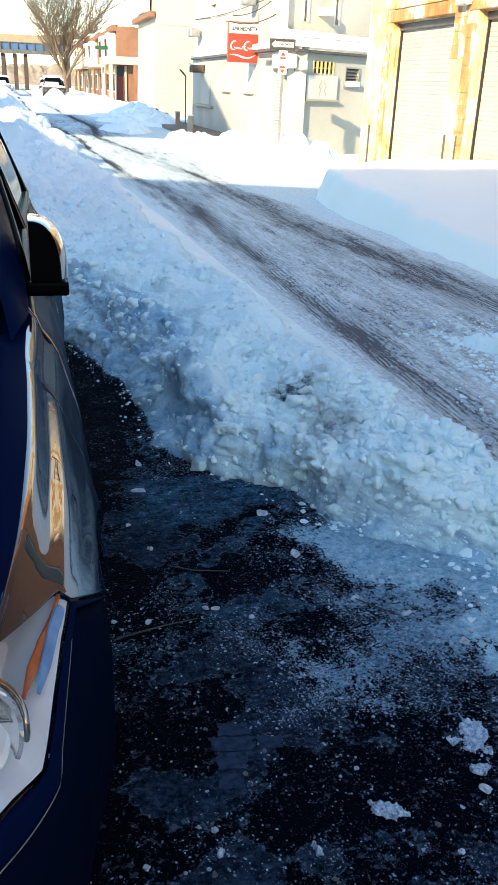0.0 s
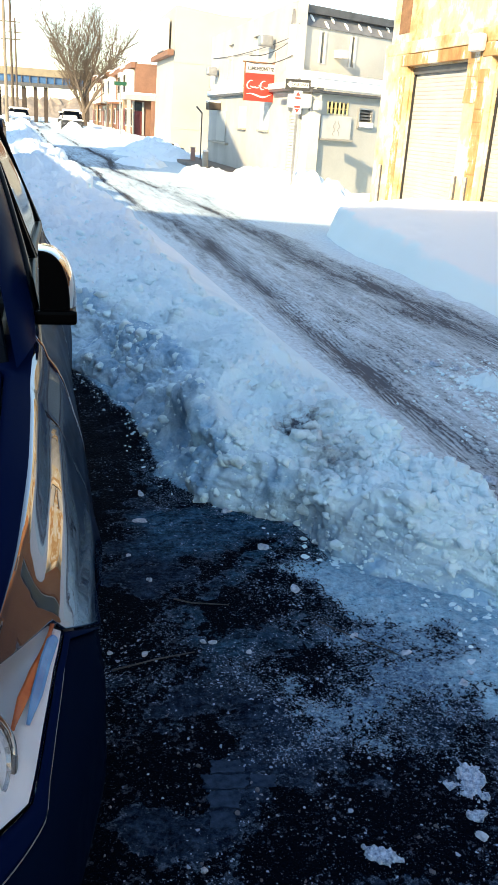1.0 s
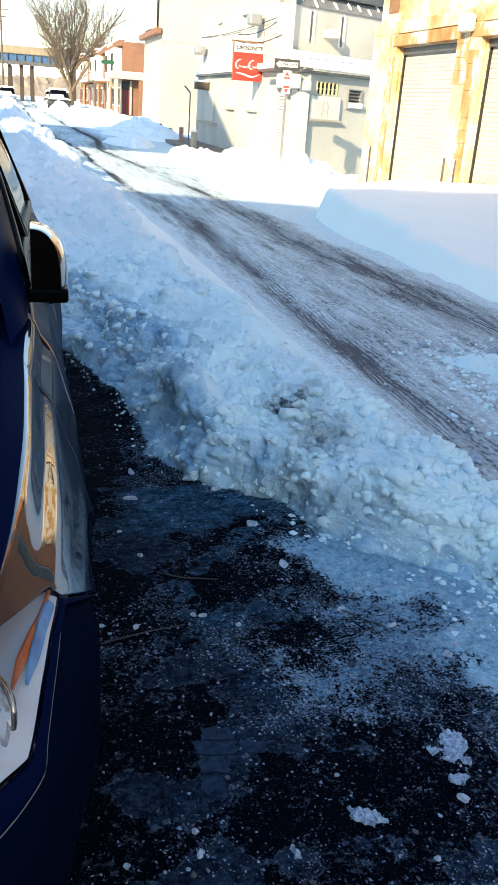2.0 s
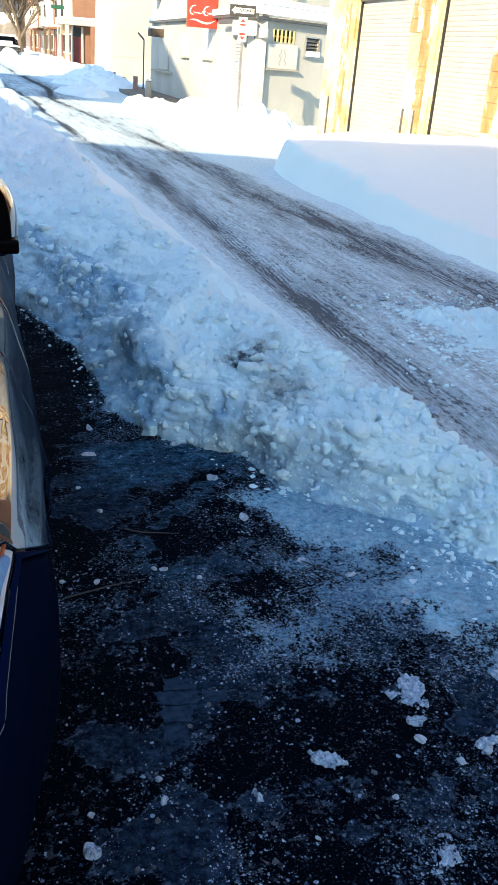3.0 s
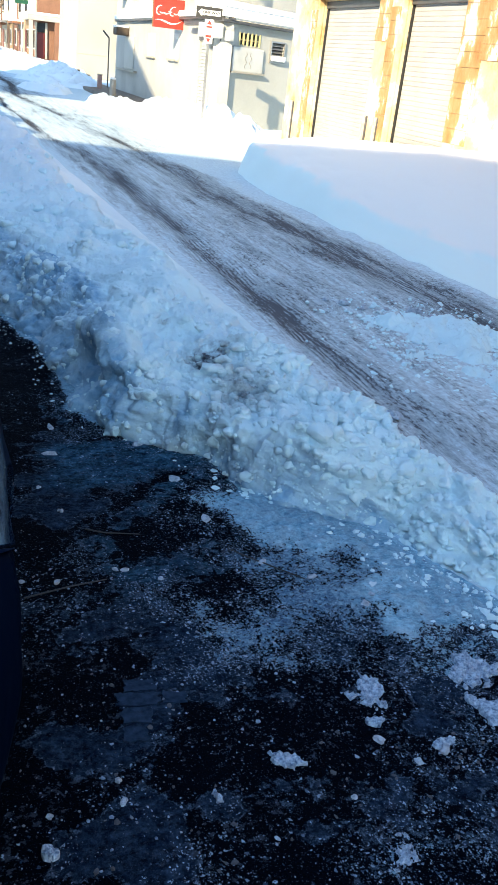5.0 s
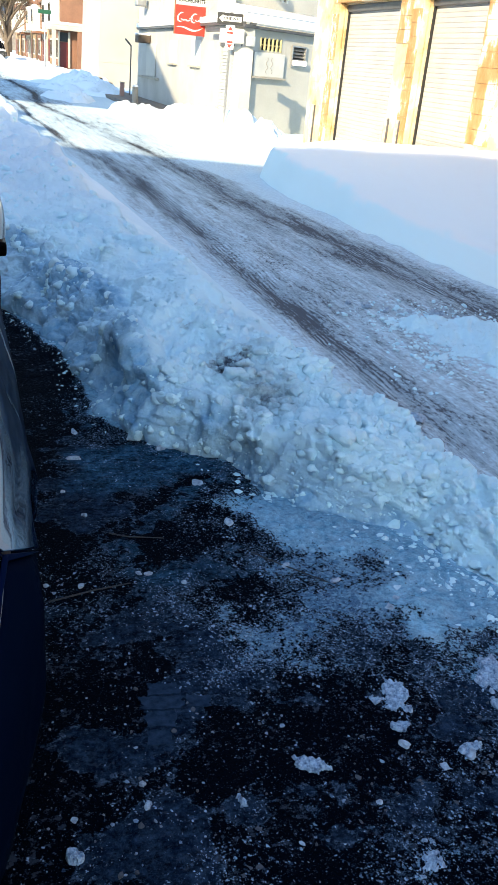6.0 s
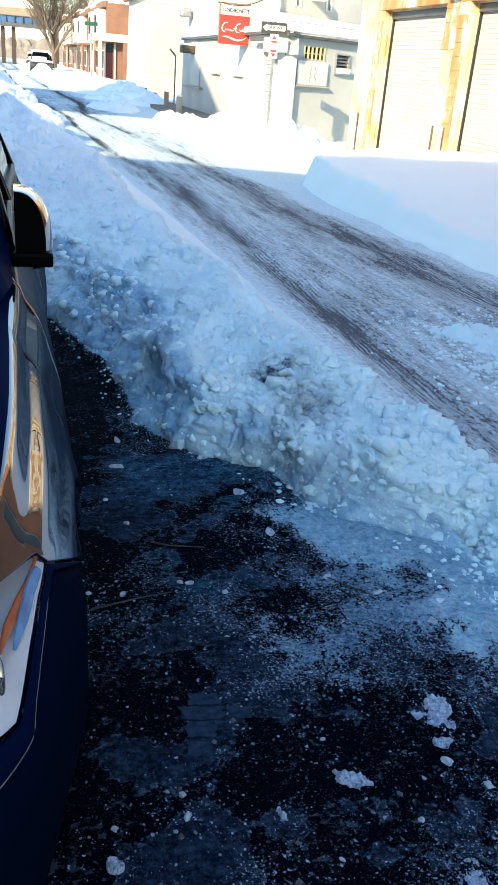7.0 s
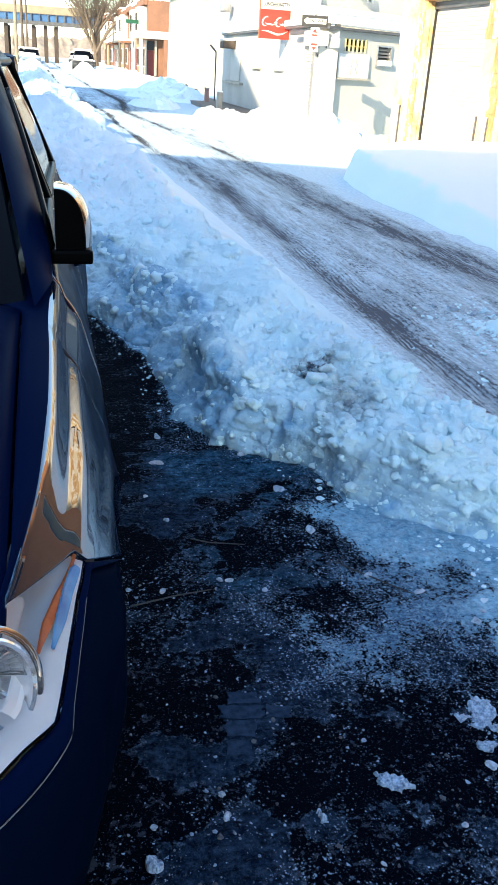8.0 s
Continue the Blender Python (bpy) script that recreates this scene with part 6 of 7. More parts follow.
    for a, b in ((2.56, 3.36), (3.44, 4.26)):
        bm = bmesh.new()
        rows = [[bm.verts.new(glass_pt(a + (b - a) * i / 16, 0.03 + (top_t(a + (b - a) * i / 16) - 0.06) * j / 8)) for j in range(9)] for i in range(17)]
        for i in range(16):
            for j in range(8):
                bm.faces.new((rows[i][j], rows[i + 1][j], rows[i + 1][j + 1], rows[i][j + 1]))
        bmesh.ops.recalc_face_normals(bm, faces=bm.faces)
        part("side_window", bm, car_glass, car, smooth=True)
        ys = [a + (b - a) * i / 16 for i in range(17)]
        loop = [glass_pt(y, 0.015, 0.006) for y in ys] + [glass_pt(y, top_t(y) - 0.02, 0.006) for y in ys[::-1]]
        part("window_seal", tube(loop + loop[:1], 0.018, 6, cap=False), black_plastic, car, smooth=True)
    bm = bmesh.new()
    rows = []
    for i in range(25):
        t = i / 24
        y = 2.34 + 1.30 * t
        a = glass_pt(y, top_t(y), 0.008)
        e = Vector((CX + s * (0.79 - 0.185 * t), 2.10 + 1.19 * t, 1.018 + 0.585 * t))
        low = glass_pt(y, max(top_t(y) - 0.05, -0.02), 0.004)
        rows.append([bm.verts.new(p) for p in (low, a, a.lerp(e, 0.25) + Vector((s * 0.012, -0.006, 0.010)), a.lerp(e, 0.55) + Vector((s * 0.012, -0.010, 0.012)), a.lerp(e, 0.85) + Vector((s * 0.006, -0.006, 0.008)), e)])
    for p, q in zip(rows, rows[1:]):
        for j in range(5):
            bm.faces.new((p[j], q[j], q[j + 1], p[j + 1]))
    bmesh.ops.recalc_face_normals(bm, faces=bm.faces)
    part("windscreen_pillar", bm, dull_navy, car, smooth=True)
    bm = bmesh.new()
    rows = []
    for i in range(15):
        y = 3.60 + 1.40 * i / 14
        a = glass_pt(y, top_t(y), 0.008)
        rows.append([bm.verts.new(p) for p in (a, a + Vector((-s * 0.04, 0, 0.035)), Vector((CX + s * (0.64 - 0.05 * i / 14), y, a.z + 0.045)))])
    for p, q in zip(rows, rows[1:]):
        for j in range(2):
            bm.faces.new((p[j], q[j], q[j + 1], p[j + 1]))
    bmesh.ops.recalc_face_normals(bm, faces=bm.faces)
    part("roof_rail", bm, dull_navy, car, smooth=True)
    bm = bmesh.new()
    rows = [[bm.verts.new(glass_pt(y, t)) for t in (-0.02, top_t(y))] for y in (4.30, 4.45, 4.6, 4.8, 5.0)]
    for p, q in zip(rows, rows[1:]):
        bm.faces.new((p[0], q[0], q[1], p[1]))
    part("rear_pillar", bm, navy, car, smooth=True)
    # folded mirror: black foot and shell, bright cap turned outwards
    mirror = part("door_mirror", box(0.83, 0.953, 2.49, 2.70, 1.036, 1.078, 0.010, m=Matrix.Translation((CX, 0, 0)) @ Matrix.Diagonal((s, 1, 1, 1))), black_plastic, car, "folded black door mirror with a bright cap")
    def dome(u, k, grow=0.0):      # a quarter round standing on its flat foot, u from the outer foot to the inner top
        a = u * math.pi / 2
        return 0.846 + 0.108 * k[0] * math.cos(a) ** 0.8, 1.078 + 0.170 * k[1] * math.sin(a) ** 0.8
    def loft(stations, us, grow, mat, name, label="", close=False):
        bm = bmesh.new()
        rows = [[bm.verts.new((CX + s * dome(u, kk, grow)[0], y, dome(u, kk, grow)[1])) for u in us] for y, kk in stations]
        for p, q in zip(rows, rows[1:]):
            for jj in range(len(us) - 1):
                bm.faces.new((p[jj], p[jj + 1], q[jj + 1], q[jj]))
        if close:
            for row in (rows[0], rows[-1]):
                foot = bm.verts.new((CX + s * 0.846, row[0].co.y, 1.078))
                for jj in range(len(us) - 1):
                    bm.faces.new((row[jj], row[jj + 1], foot))
        bmesh.ops.recalc_face_normals(bm, faces=bm.faces)
        return part(name, bm, mat, mirror, label, smooth=not close)
    turn = [i / 14 for i in range(15)]
    loft([(2.515, (0.78, 0.975)), (2.52, (0.81, 0.99)), (2.56, (0.85, 0.99)), (2.70, (0.88, 0.98)), (2.74, (0.7, 0.8))], turn, 0.0, black_plastic, "shell", close=True)
    loft([(2.524, (0.81, 0.985)), (2.535, (0.88, 0.993)), (2.56, (0.96, 0.998)), (2.60, (1.02, 1.0)), (2.67, (1.04, 1.0)), (2.71, (1.0, 0.95)), (2.75, (0.8, 0.8))], turn, 0.0, dark_chrome, "mirror_cap", "bright reflective mirror cap")

# hood with a shut line beside each fender top
def hood_z(x, y):
    u = abs(x) / 0.756
    return float(belt_z(y)) + 0.006 + 0.075 * (1 - u ** 2.2) * float(sstep(0.7, 1.3, y)) + 0.010 * math.exp(-((u - 0.72) / 0.07) ** 2)


bm = bmesh.new()
rows = []
for i in range(29):
    y = 0.80 + (2.12 - 0.80) * i / 28
    w = min(0.753, float(half_w(y)) - 0.12 - 0.07 * float(sstep(1.12, 0.95, y)))
    rows.append([bm.verts.new((CX + w * (j / 16 - 1), y - 0.16 * (1 - (j / 16 - 1) ** 2) * float(sstep(1.4, 0.8, y)) - 0.10 * (1 - (j / 16 - 1) ** 2) * float(sstep(1.6, 2.1, y)), hood_z(w * (j / 16 - 1), y))) for j in range(33)])
for p, q in zip(rows, rows[1:]):
    for j in range(32):
        bm.faces.new((p[j], p[j + 1], q[j + 1], q[j]))
for f in bm.faces:
    f.smooth = True
rim = bmesh.ops.extrude_edge_only(bm, edges=[e for e in bm.edges if e.is_boundary])
for v in rim["geom"]:
    if isinstance(v, bmesh.types.BMVert):
        v.co.z -= 0.03
bmesh.ops.recalc_face_normals(bm, faces=bm.faces)
me = bpy.data.meshes.new("hood")
bm.to_mesh(me)
bm.free()
part("hood", me, dull_navy, car)
for s in (1, -1):
    bm = bmesh.new()
    rows = []
    for i in range(31):
        y = 1.035 + (2.36 - 1.035) * i / 30
        outer_x = min(side_x(y, belt(y)), float(np.interp(y, [1.03, 1.21, 1.26], [0.733, 0.811, 0.88])))
        inner_x = min(0.760, outer_x - 0.01) if y < 2.13 else max(0.70, outer_x - 0.14)
        rows.append([bm.verts.new((CX + s * (outer_x + (inner_x - outer_x) * t), y, belt(y) + 0.012 * math.sin(t * math.pi * 0.6))) for t in (0, 0.2, 0.45, 0.7, 1.0)])
        rows[-1].append(bm.verts.new((CX + s * inner_x, y, belt(y) - 0.03)))
    for p, q in zip(rows, rows[1:]):
        for j in range(5):
            bm.faces.new((p[j], p[j + 1], q[j + 1], q[j]))
    bmesh.ops.recalc_face_normals(bm, faces=bm.faces)
    part("fender_top", bm, dull_navy, car, smooth=True)
    bm = bmesh.new()
    rows = []
    for i in range(21):
        y = 0.80 + (1.215 - 0.80) * i / 20
        outer_x = side_x(y, belt(y) - 0.006) - 0.004
        inner_x = min(outer_x - 0.002, float(np.interp(y, [0.80, 1.03, 1.21], [0.60, 0.731, 0.807])))
        rows.append([bm.verts.new((CX + s * (outer_x + (inner_x - outer_x) * t), y, belt(y) - 0.005 + 0.012 * t)) for t in (0, 0.33, 0.67, 1.0)])
    for p, q in zip(rows, rows[1:]):
        for j in range(3):
            bm.faces.new((p[j], p[j + 1], q[j + 1], q[j]))
    bmesh.ops.recalc_face_normals(bm, faces=bm.faces)
    part("lamp_top_cover", bm, lens, lamps[s], smooth=True).visible_shadow = False
# windscreen, roof, grille, underbody
bm = bmesh.new()
rows = []
for i in range(11):
    t = i / 10
    y, z = 2.16 + 1.16 * t, 1.015 + 0.585 * t
    w = 0.77 - 0.17 * t
    rows.append([bm.verts.new((CX + w * (j / 8 - 1), y - 0.22 * (1 - (j / 8 - 1) ** 2) * (1 - 0.5 * t), z + 0.02 * (1 - (j / 8 - 1) ** 2))) for j in range(17)])
for p, q in zip(rows, rows[1:]):
    for j in range(16):
        bm.faces.new((p[j], p[j + 1], q[j + 1], q[j]))
part("windscreen", bm, car_glass, car, smooth=True)
bm = bmesh.new()
rows = []
for i in range(13):
    y = 3.20 + 1.75 * i / 12
    w = 0.64 - 0.06 * (i / 12)
    rows.append([bm.verts.new((CX + w * (j / 8 - 1), y, 1.605 + 0.05 * (1 - (j / 8 - 1) ** 2) - 0.10 * max(0, (y - 4.5)) ** 2)) for j in range(17)])
for p, q in zip(rows, rows[1:]):
    for j in range(16):
        bm.faces.new((p[j], p[j + 1], q[j + 1], q[j]))
part("roof", bm, dull_navy, car, smooth=True)
part("tailgate", box(CX - 0.68, CX + 0.68, 4.93, 5.08, 0.3, 1.58, 0.05), navy, car)
part("grille", box(CX - 0.36, CX + 0.36, 0.56, 0.66, 0.28, 0.74, 0.03), black_plastic, car)
part("cowl", box(CX - 0.72, CX + 0.72, 1.98, 2.30, 0.90, 0.985, 0.02), black_plastic, car)
part("underbody", box(CX - 0.70, CX + 0.70, 0.9, 4.9, 0.19, 0.62, 0.05), black_plastic, car)
part("cabin_floor", box(CX - 0.66, CX + 0.66, 2.3, 4.9, 0.62, 1.0, 0.05), black_plastic, car)
part("wiper", tube([(CX + 0.62, 2.06, 1.02), (CX + 0.1, 2.02, 1.05)], 0.01, 6), black_plastic, car)


# ---- cars far down the street ----
def far_car(x, y, w, h, paint, label, toward=True):
    ob = thing("parked_car", label, "car", (x, y, 0), group="parked cars down the street")
    ln = 4.5
    bm = box(-w / 2, w / 2, 0, ln, 0.28, h * 0.58, 0.10)
    part("body", bm, paint, ob, smooth=False)
    part("windscreen_snow", box(-w / 2 + 0.2, w / 2 - 0.45, 0.72, 1.3, h * 0.56, h * 0.80, 0.12), soft_snow_mat, ob)
    cab = box(-w / 2 + 0.12, w / 2 - 0.12, 0.9, ln - 0.4, h * 0.58, h, 0.16)
    for v in cab.verts:
        if v.co.z > h * 0.8:
            v.co.y += (0.55 if v.co.y < ln / 2 else -0.2)
            v.co.x *= 0.86
    part("cabin", cab, car_glass, ob)
    part("roof_snow", box(-w / 2 + 0.16, w / 2 - 0.16, 1.55, ln - 0.8, h - 0.10, h + 0.14, 0.10), soft_snow_mat, ob, "thick snow on the roof")
    part("hood_snow", box(-w / 2 + 0.1, w / 2 - 0.1, 0.1, 1.0, h * 0.55, h * 0.57 + 0.16, 0.07), soft_snow_mat, ob)
    for sx in (-1, 1):
        part("headlamp", box(sx * w * 0.38 - 0.13, sx * w * 0.38 + 0.13, -0.015, 0.05, h * 0.40, h * 0.47, 0.02), dark_gap, ob)
        for yy in (0.85, ln - 0.85):
            part("wheel", tube([(sx * (w / 2 - 0.2), yy, 0.33), (sx * (w / 2 + 0.01), yy, 0.33)], 0.33, 18), tyre_rubber, ob)
    part("bumper", box(-w / 2, w / 2, -0.06, 0.10, 0.32, 0.52, 0.04), black_plastic, ob)
    heap("snow_mound", "heap of snow around a parked car", x, y - 0.7, w * 0.8, 1.3, 0.85, int(abs(x * 10)) + 3, n=44)
    heap("snow_mound", "heap of snow beside a parked car", x + (1.1 if x < 0 else -1.1), y + 2.0, 0.7, 2.6, 0.5, int(abs(x * 10)) + 5, n=44)
    return ob


paint_blue = worn("pale_blue_car_paint", (0.16, 0.24, 0.36), (0.12, 0.18, 0.28), 3, 0.3, 0.05, 60)
paint_black = worn("black_car_paint", (0.02, 0.02, 0.022), (0.03, 0.03, 0.03), 3, 0.3, 0.05, 60)
far_car(2.75, 80, 1.85, 1.85, paint_black, "dark car with a thick cap of snow at the kerb")
far_car(3.3, 88, 1.8, 1.7, paint_black, "dark car half buried in snow at the kerb")
far_car(-1.9, 95, 1.85, 1.75, paint_blue, "pale blue car parked in the snow")
far_car(-2.6, 102, 1.85, 1.8, paint_blue, "pale blue car parked in the snow")
far_car(3.0, 108, 1.85, 1.7, paint_black, "snow-covered car far down the street")

# ---- lumps of snow and ice ----
def lump_mesh(seed, flat=0.6, rough=0.55):
    bm = bmesh.new()
    bmesh.ops.create_icosphere(bm, subdivisions=2, radius=1.0)
    for v in bm.verts:
        p = v.co * 1.3 + Vector((seed * 7.1, seed * 3.3, 0))
        v.co *= 1 + rough * noise.noise(p) + rough * 0.5 * noise.noise(p * 2.3)
        v.co.z *= flat
    me = bpy.data.meshes.new("snow_lump")
    bm.to_mesh(me)
    bm.free()
    me.materials.append(lump_mat)
    return me


lump_mat = material("crusted_snow", (0.7, 0.7, 0.72), 0.6)
k = Nodes(lump_mat)
k.color(k.mix(k.ramp(k.noise(60, 4), [(0.4, 0.0), (0.75, 1.0)]), (0.42, 0.52, 0.62), (0.16, 0.20, 0.26)))
k.bump(k.noise(120, 4), 0.5, 0.006)
lump_meshes = [lump_mesh(i, 0.55 + 0.1 * (i % 3)) for i in range(6)]
def lump(x, y, r, i=0, turn=0, sx=1.0, label="small white lump of frozen snow on the asphalt"):
    ob = new("snow_lump", lump_meshes[i % 6])
    r *= 0.72
    ob.matrix_basis = pose(x, y, r * 0.25, 0, 0, turn) @ Matrix.Diagonal((r * sx, r / sx, r, 1))
    return tagged(ob, label, "snow lump", group="snow lumps on the asphalt")


def crumbs(name, label, spots, seed, low, high, mat, bay_only=True):
    """Many loose crumbs in one mesh: spots are (x, y, rx, ry, how many)."""
    rng = random.Random(seed)
    verts, faces = [], []
    base = bmesh.new()
    bmesh.ops.create_icosphere(base, subdivisions=1, radius=1.0)
    bv, bf = [v.co.copy() for v in base.verts], [[v.index for v in f.verts] for f in base.faces]
    base.free()
    for cx, cy, rx, ry, n in spots:
        for _ in range(n * 11 // 20):
            x, y = rng.gauss(cx, rx), rng.gauss(cy, ry)
            if bay_only and (x > float(toe_x(y)) + 0.05 or x < 0.02):
                continue
            r = low + (high - low) * rng.random() ** 3
            m = Matrix.Translation((x, y, r * 0.12)) @ Matrix.Rotation(rng.random() * 6.3, 4, "Z") @ Matrix.Diagonal((r * rng.uniform(0.7, 1.5), r, r * rng.uniform(0.45, 0.95), 1))
            o = len(verts)
            verts += [m @ (v * rng.uniform(0.55, 1.35)) for v in bv]
            faces += [[i + o for i in f] for f in bf]
    tagged(new(name, mesh_of(name, verts, faces, mat, False)), label, "snow crumbs", kind="stuff")

for i, (x, y, r, sx) in enumerate(((0.39, 3.25, 0.032, 1.5), (0.78, 3.31, 0.034, 1.2), (0.68, 3.47, 0.026, 1.4), (0.42, 3.53, 0.030, 1.3), (0.50, 2.34, 0.014, 1.1), (0.53, 2.33, 0.016, 1.3),
                                   (1.28, 2.00, 0.022, 1.1), (0.89, 1.26, 0.012, 1.0), (0.34, 1.44, 0.012, 1.0), (0.66, 1.19, 0.012, 1.1), (0.17, 1.37, 0.011, 1.0), (1.20, 1.35, 0.022, 1.3),
                                   (1.11, 1.33, 0.018, 1.2), (0.37, 2.76, 0.016, 1.2), (0.31, 2.96, 0.014, 1.0), (0.19, 2.32, 0.013, 1.1), (0.30, 2.30, 0.015, 1.3), (0.64, 2.26, 0.014, 1.0),
                                   (1.04, 1.42, 0.020, 1.2), (1.33, 2.05, 0.016, 1.0), (1.16, 2.18, 0.024, 1.3), (1.02, 2.30, 0.022, 1.1), (0.90, 2.62, 0.03, 1.2), (0.86, 2.95, 0.035, 1.1))):
    lump(x, y, r, i, i * 37, sx)
for i, (x, y, r) in enumerate(((3.39, 5.46, 0.075), (3.05, 5.62, 0.04), (2.92, 5.72, 0.05), (3.2, 5.55, 0.035), (2.21, 3.54, 0.05), (3.0, 5.55, 0.03), (3.6, 5.2, 0.05), (2.80, 5.80, 0.035), (3.5, 5.36, 0.04))):
    lump(x, y, r, i + 2, i * 71, 1.15, "white clod of snow beside the wheel ruts")


crust_mat = worn("crusted_ice", (0.46, 0.60, 0.74), (0.03, 0.08, 0.17), 75, 0.5, 0.5, 150)


def ice_patch(x, y, rx, ry, turn, seed):
    """A ragged crust of frozen snow left on the asphalt: it dips below the ground outside its uneven edge."""
    gx2, gy2 = np.meshgrid(np.linspace(-1.7 * rx, 1.7 * rx, 90), np.linspace(-1.7 * ry, 1.7 * ry, 90), indexing="ij")
    away = np.hypot(gx2 / rx, gy2 / ry)
    m = 1 - away + 0.75 * fbm(gx2 * 26 + seed, gy2 * 26, 5, seed, 0.62) - 0.9 * sstep(1.3, 1.7, away)
    z = -0.012 + 0.017 * sstep(-0.04, 0.18, m) + sstep(-0.02, 0.3, m) * (0.007 * blocks(gx2 * 48, gy2 * 48, seed) + 0.005 * clods(gx2 * 110, gy2 * 110, seed + 2, 0.6) + 0.003 * fbm(gx2 * 160, gy2 * 160, 3, seed + 1))
    ob = new("ice_patch", grid_mesh("ice_patch", gx2, gy2, z, crust_mat))
    ob.matrix_basis = pose(x, y, 0.003, 0, 0, turn)
    return tagged(ob, "ragged crust of frozen snow stuck to the asphalt", "ice patch", group="ice patches")


for x, y, rx, ry, turn, seed in ((1.10, 1.60, 0.058, 0.055, 10, 3), (1.06, 1.485, 0.022, 0.02, 0, 27), (0.76, 1.41, 0.046, 0.022, -28, 5), (1.46, 1.63, 0.085, 0.060, 15, 8), (0.16, 1.275, 0.013, 0.016, 40, 12),
                                 (0.34, 1.37, 0.016, 0.010, 60, 19), (1.21, 1.37, 0.030, 0.014, 10, 21), (1.42, 1.45, 0.05, 0.07, 30, 23), (0.93, 1.07, 0.03, 0.05, -20, 31), (0.565, 1.33, 0.018, 0.03, 15, 33)):
    ice_patch(x, y, rx, ry, turn, seed)

# thin plates of grey ice with straight cracks between them
plate_mat = worn("thin_grey_ice", (0.024, 0.050, 0.090), (0.004, 0.014, 0.034), 40, 0.6, 0.5, 150)
plate_mat.node_tree.nodes["Principled BSDF"].inputs["Specular IOR Level"].default_value = 0.02
def ice_plate(x, y, w, d, turn, seed):
    rng = random.Random(seed)
    ring = []
    for sx, sy in ((-1, -1), (1, -1), (1, 1), (-1, 1)):
        for t in range(6):
            ax, ay = ((-1 + t / 3) * (1 if sy < 0 else -1), sy) if sx == sy else (sx, (-1 + t / 3) * sx)
            ring.append((ax * w / 2 * rng.uniform(0.72, 1.06), ay * d / 2 * rng.uniform(0.78, 1.06)))
    bm = prism(ring, -0.006, 0.0018)
    bmesh.ops.recalc_face_normals(bm, faces=bm.faces)
    ob = part("ice_plate", bm, plate_mat)
    ob.matrix_basis = pose(x, y, 0.002, 0, 0, turn)
    return tagged(ob, "thin cracked plate of grey ice on the asphalt", "ice plate", group="ice plates")


for x, y, w, d, turn, seed in ((0.462, 1.760, 0.092, 0.050, -8, 2), (0.445, 1.706, 0.125, 0.056, -8, 4), (0.545, 1.694, 0.070, 0.046, -10, 6), (0.432, 1.647, 0.095, 0.060, -12, 8), (0.412, 1.582, 0.070, 0.058, -6, 10)):
    ice_plate(x, y, w, d, turn, seed)

crumb_mat = worn("gritty_crumbs", (0.20, 0.25, 0.31), (0.06, 0.08, 0.11), 40, 0.7, 0.3, 200)
slush_mat = worn("wet_glassy_slush", (0.30, 0.42, 0.58), (0.09, 0.16, 0.27), 26, 0.5, 0.4, 160)
dirty_mat = worn("dirty_slush", (0.080, 0.092, 0.112), (0.025, 0.030, 0.040), 30, 0.7, 0.4, 160)
crumbs("snow_crumbs", "scattered gritty crumbs of snow on wet asphalt", ((0.7, 1.8, 0.16, 0.16, 420), (0.5, 2.3, 0.3, 0.3, 200), (0.3, 2.8, 0.25, 0.6, 160), (1.2, 1.9, 0.2, 0.25, 420), (0.95, 2.35, 0.2, 0.14, 320),
       (0.6, 3.5, 0.25, 0.25, 220), (0.4, 4.4, 0.2, 0.5, 200), (0.8, 1.3, 0.5, 0.25, 320), (1.45, 1.6, 0.3, 0.3, 420), (0.3, 1.4, 0.25, 0.2, 160), (1.0, 1.1, 0.4, 0.15, 160)), 5, 0.0010, 0.0048, crumb_mat)
crumbs("snow_crumbs", "patch of loose white crumbs on the asphalt", ((0.75, 1.86, 0.13, 0.16, 320), (0.98, 1.78, 0.16, 0.14, 320), (1.18, 1.98, 0.14, 0.14, 260), (0.85, 2.1, 0.14, 0.12, 160), (1.3, 1.45, 0.2, 0.14, 180), (0.6, 1.25, 0.3, 0.12, 90)), 17, 0.0012, 0.0065, slush_mat)
crumbs("snow_crumbs", "wet glassy crumbs of slush trodden over the asphalt", ((0.72, 1.95, 0.22, 0.30, 620), (0.95, 1.85, 0.25, 0.22, 520), (1.1, 2.25, 0.22, 0.16, 420), (0.55, 2.35, 0.3, 0.3, 260), (0.35, 1.9, 0.25, 0.4, 160), (0.2, 1.25, 0.2, 0.12, 120)), 23, 0.0010, 0.0052, slush_mat)
crumbs("snow_crumbs", "dirty grey crumbs of old slush on the asphalt", ((1.05, 1.25, 0.3, 0.14, 420), (1.25, 1.4, 0.2, 0.15, 260), (0.75, 1.2, 0.3, 0.10, 180), (0.6, 1.5, 0.3, 0.2, 120)), 29, 0.0015, 0.0085, dirty_mat)
toe_spots = []
for i in range(26):
    y = 1.5 + i * 0.16
    toe_spots.append((float(toe_x(y)) - 0.05, y, 0.07 if y < 3.2 else 0.05, 0.09, 150 if y < 3.2 else 34))
crumbs("snow_crumbs", "crumbled snow along the foot of the bank", toe_spots[:12], 8, 0.002, 0.017, snow_mat)
crumbs("snow_crumbs", "fine crumbled snow along the steep foot of the bank", toe_spots[12:], 9, 0.002, 0.011, snow_mat)

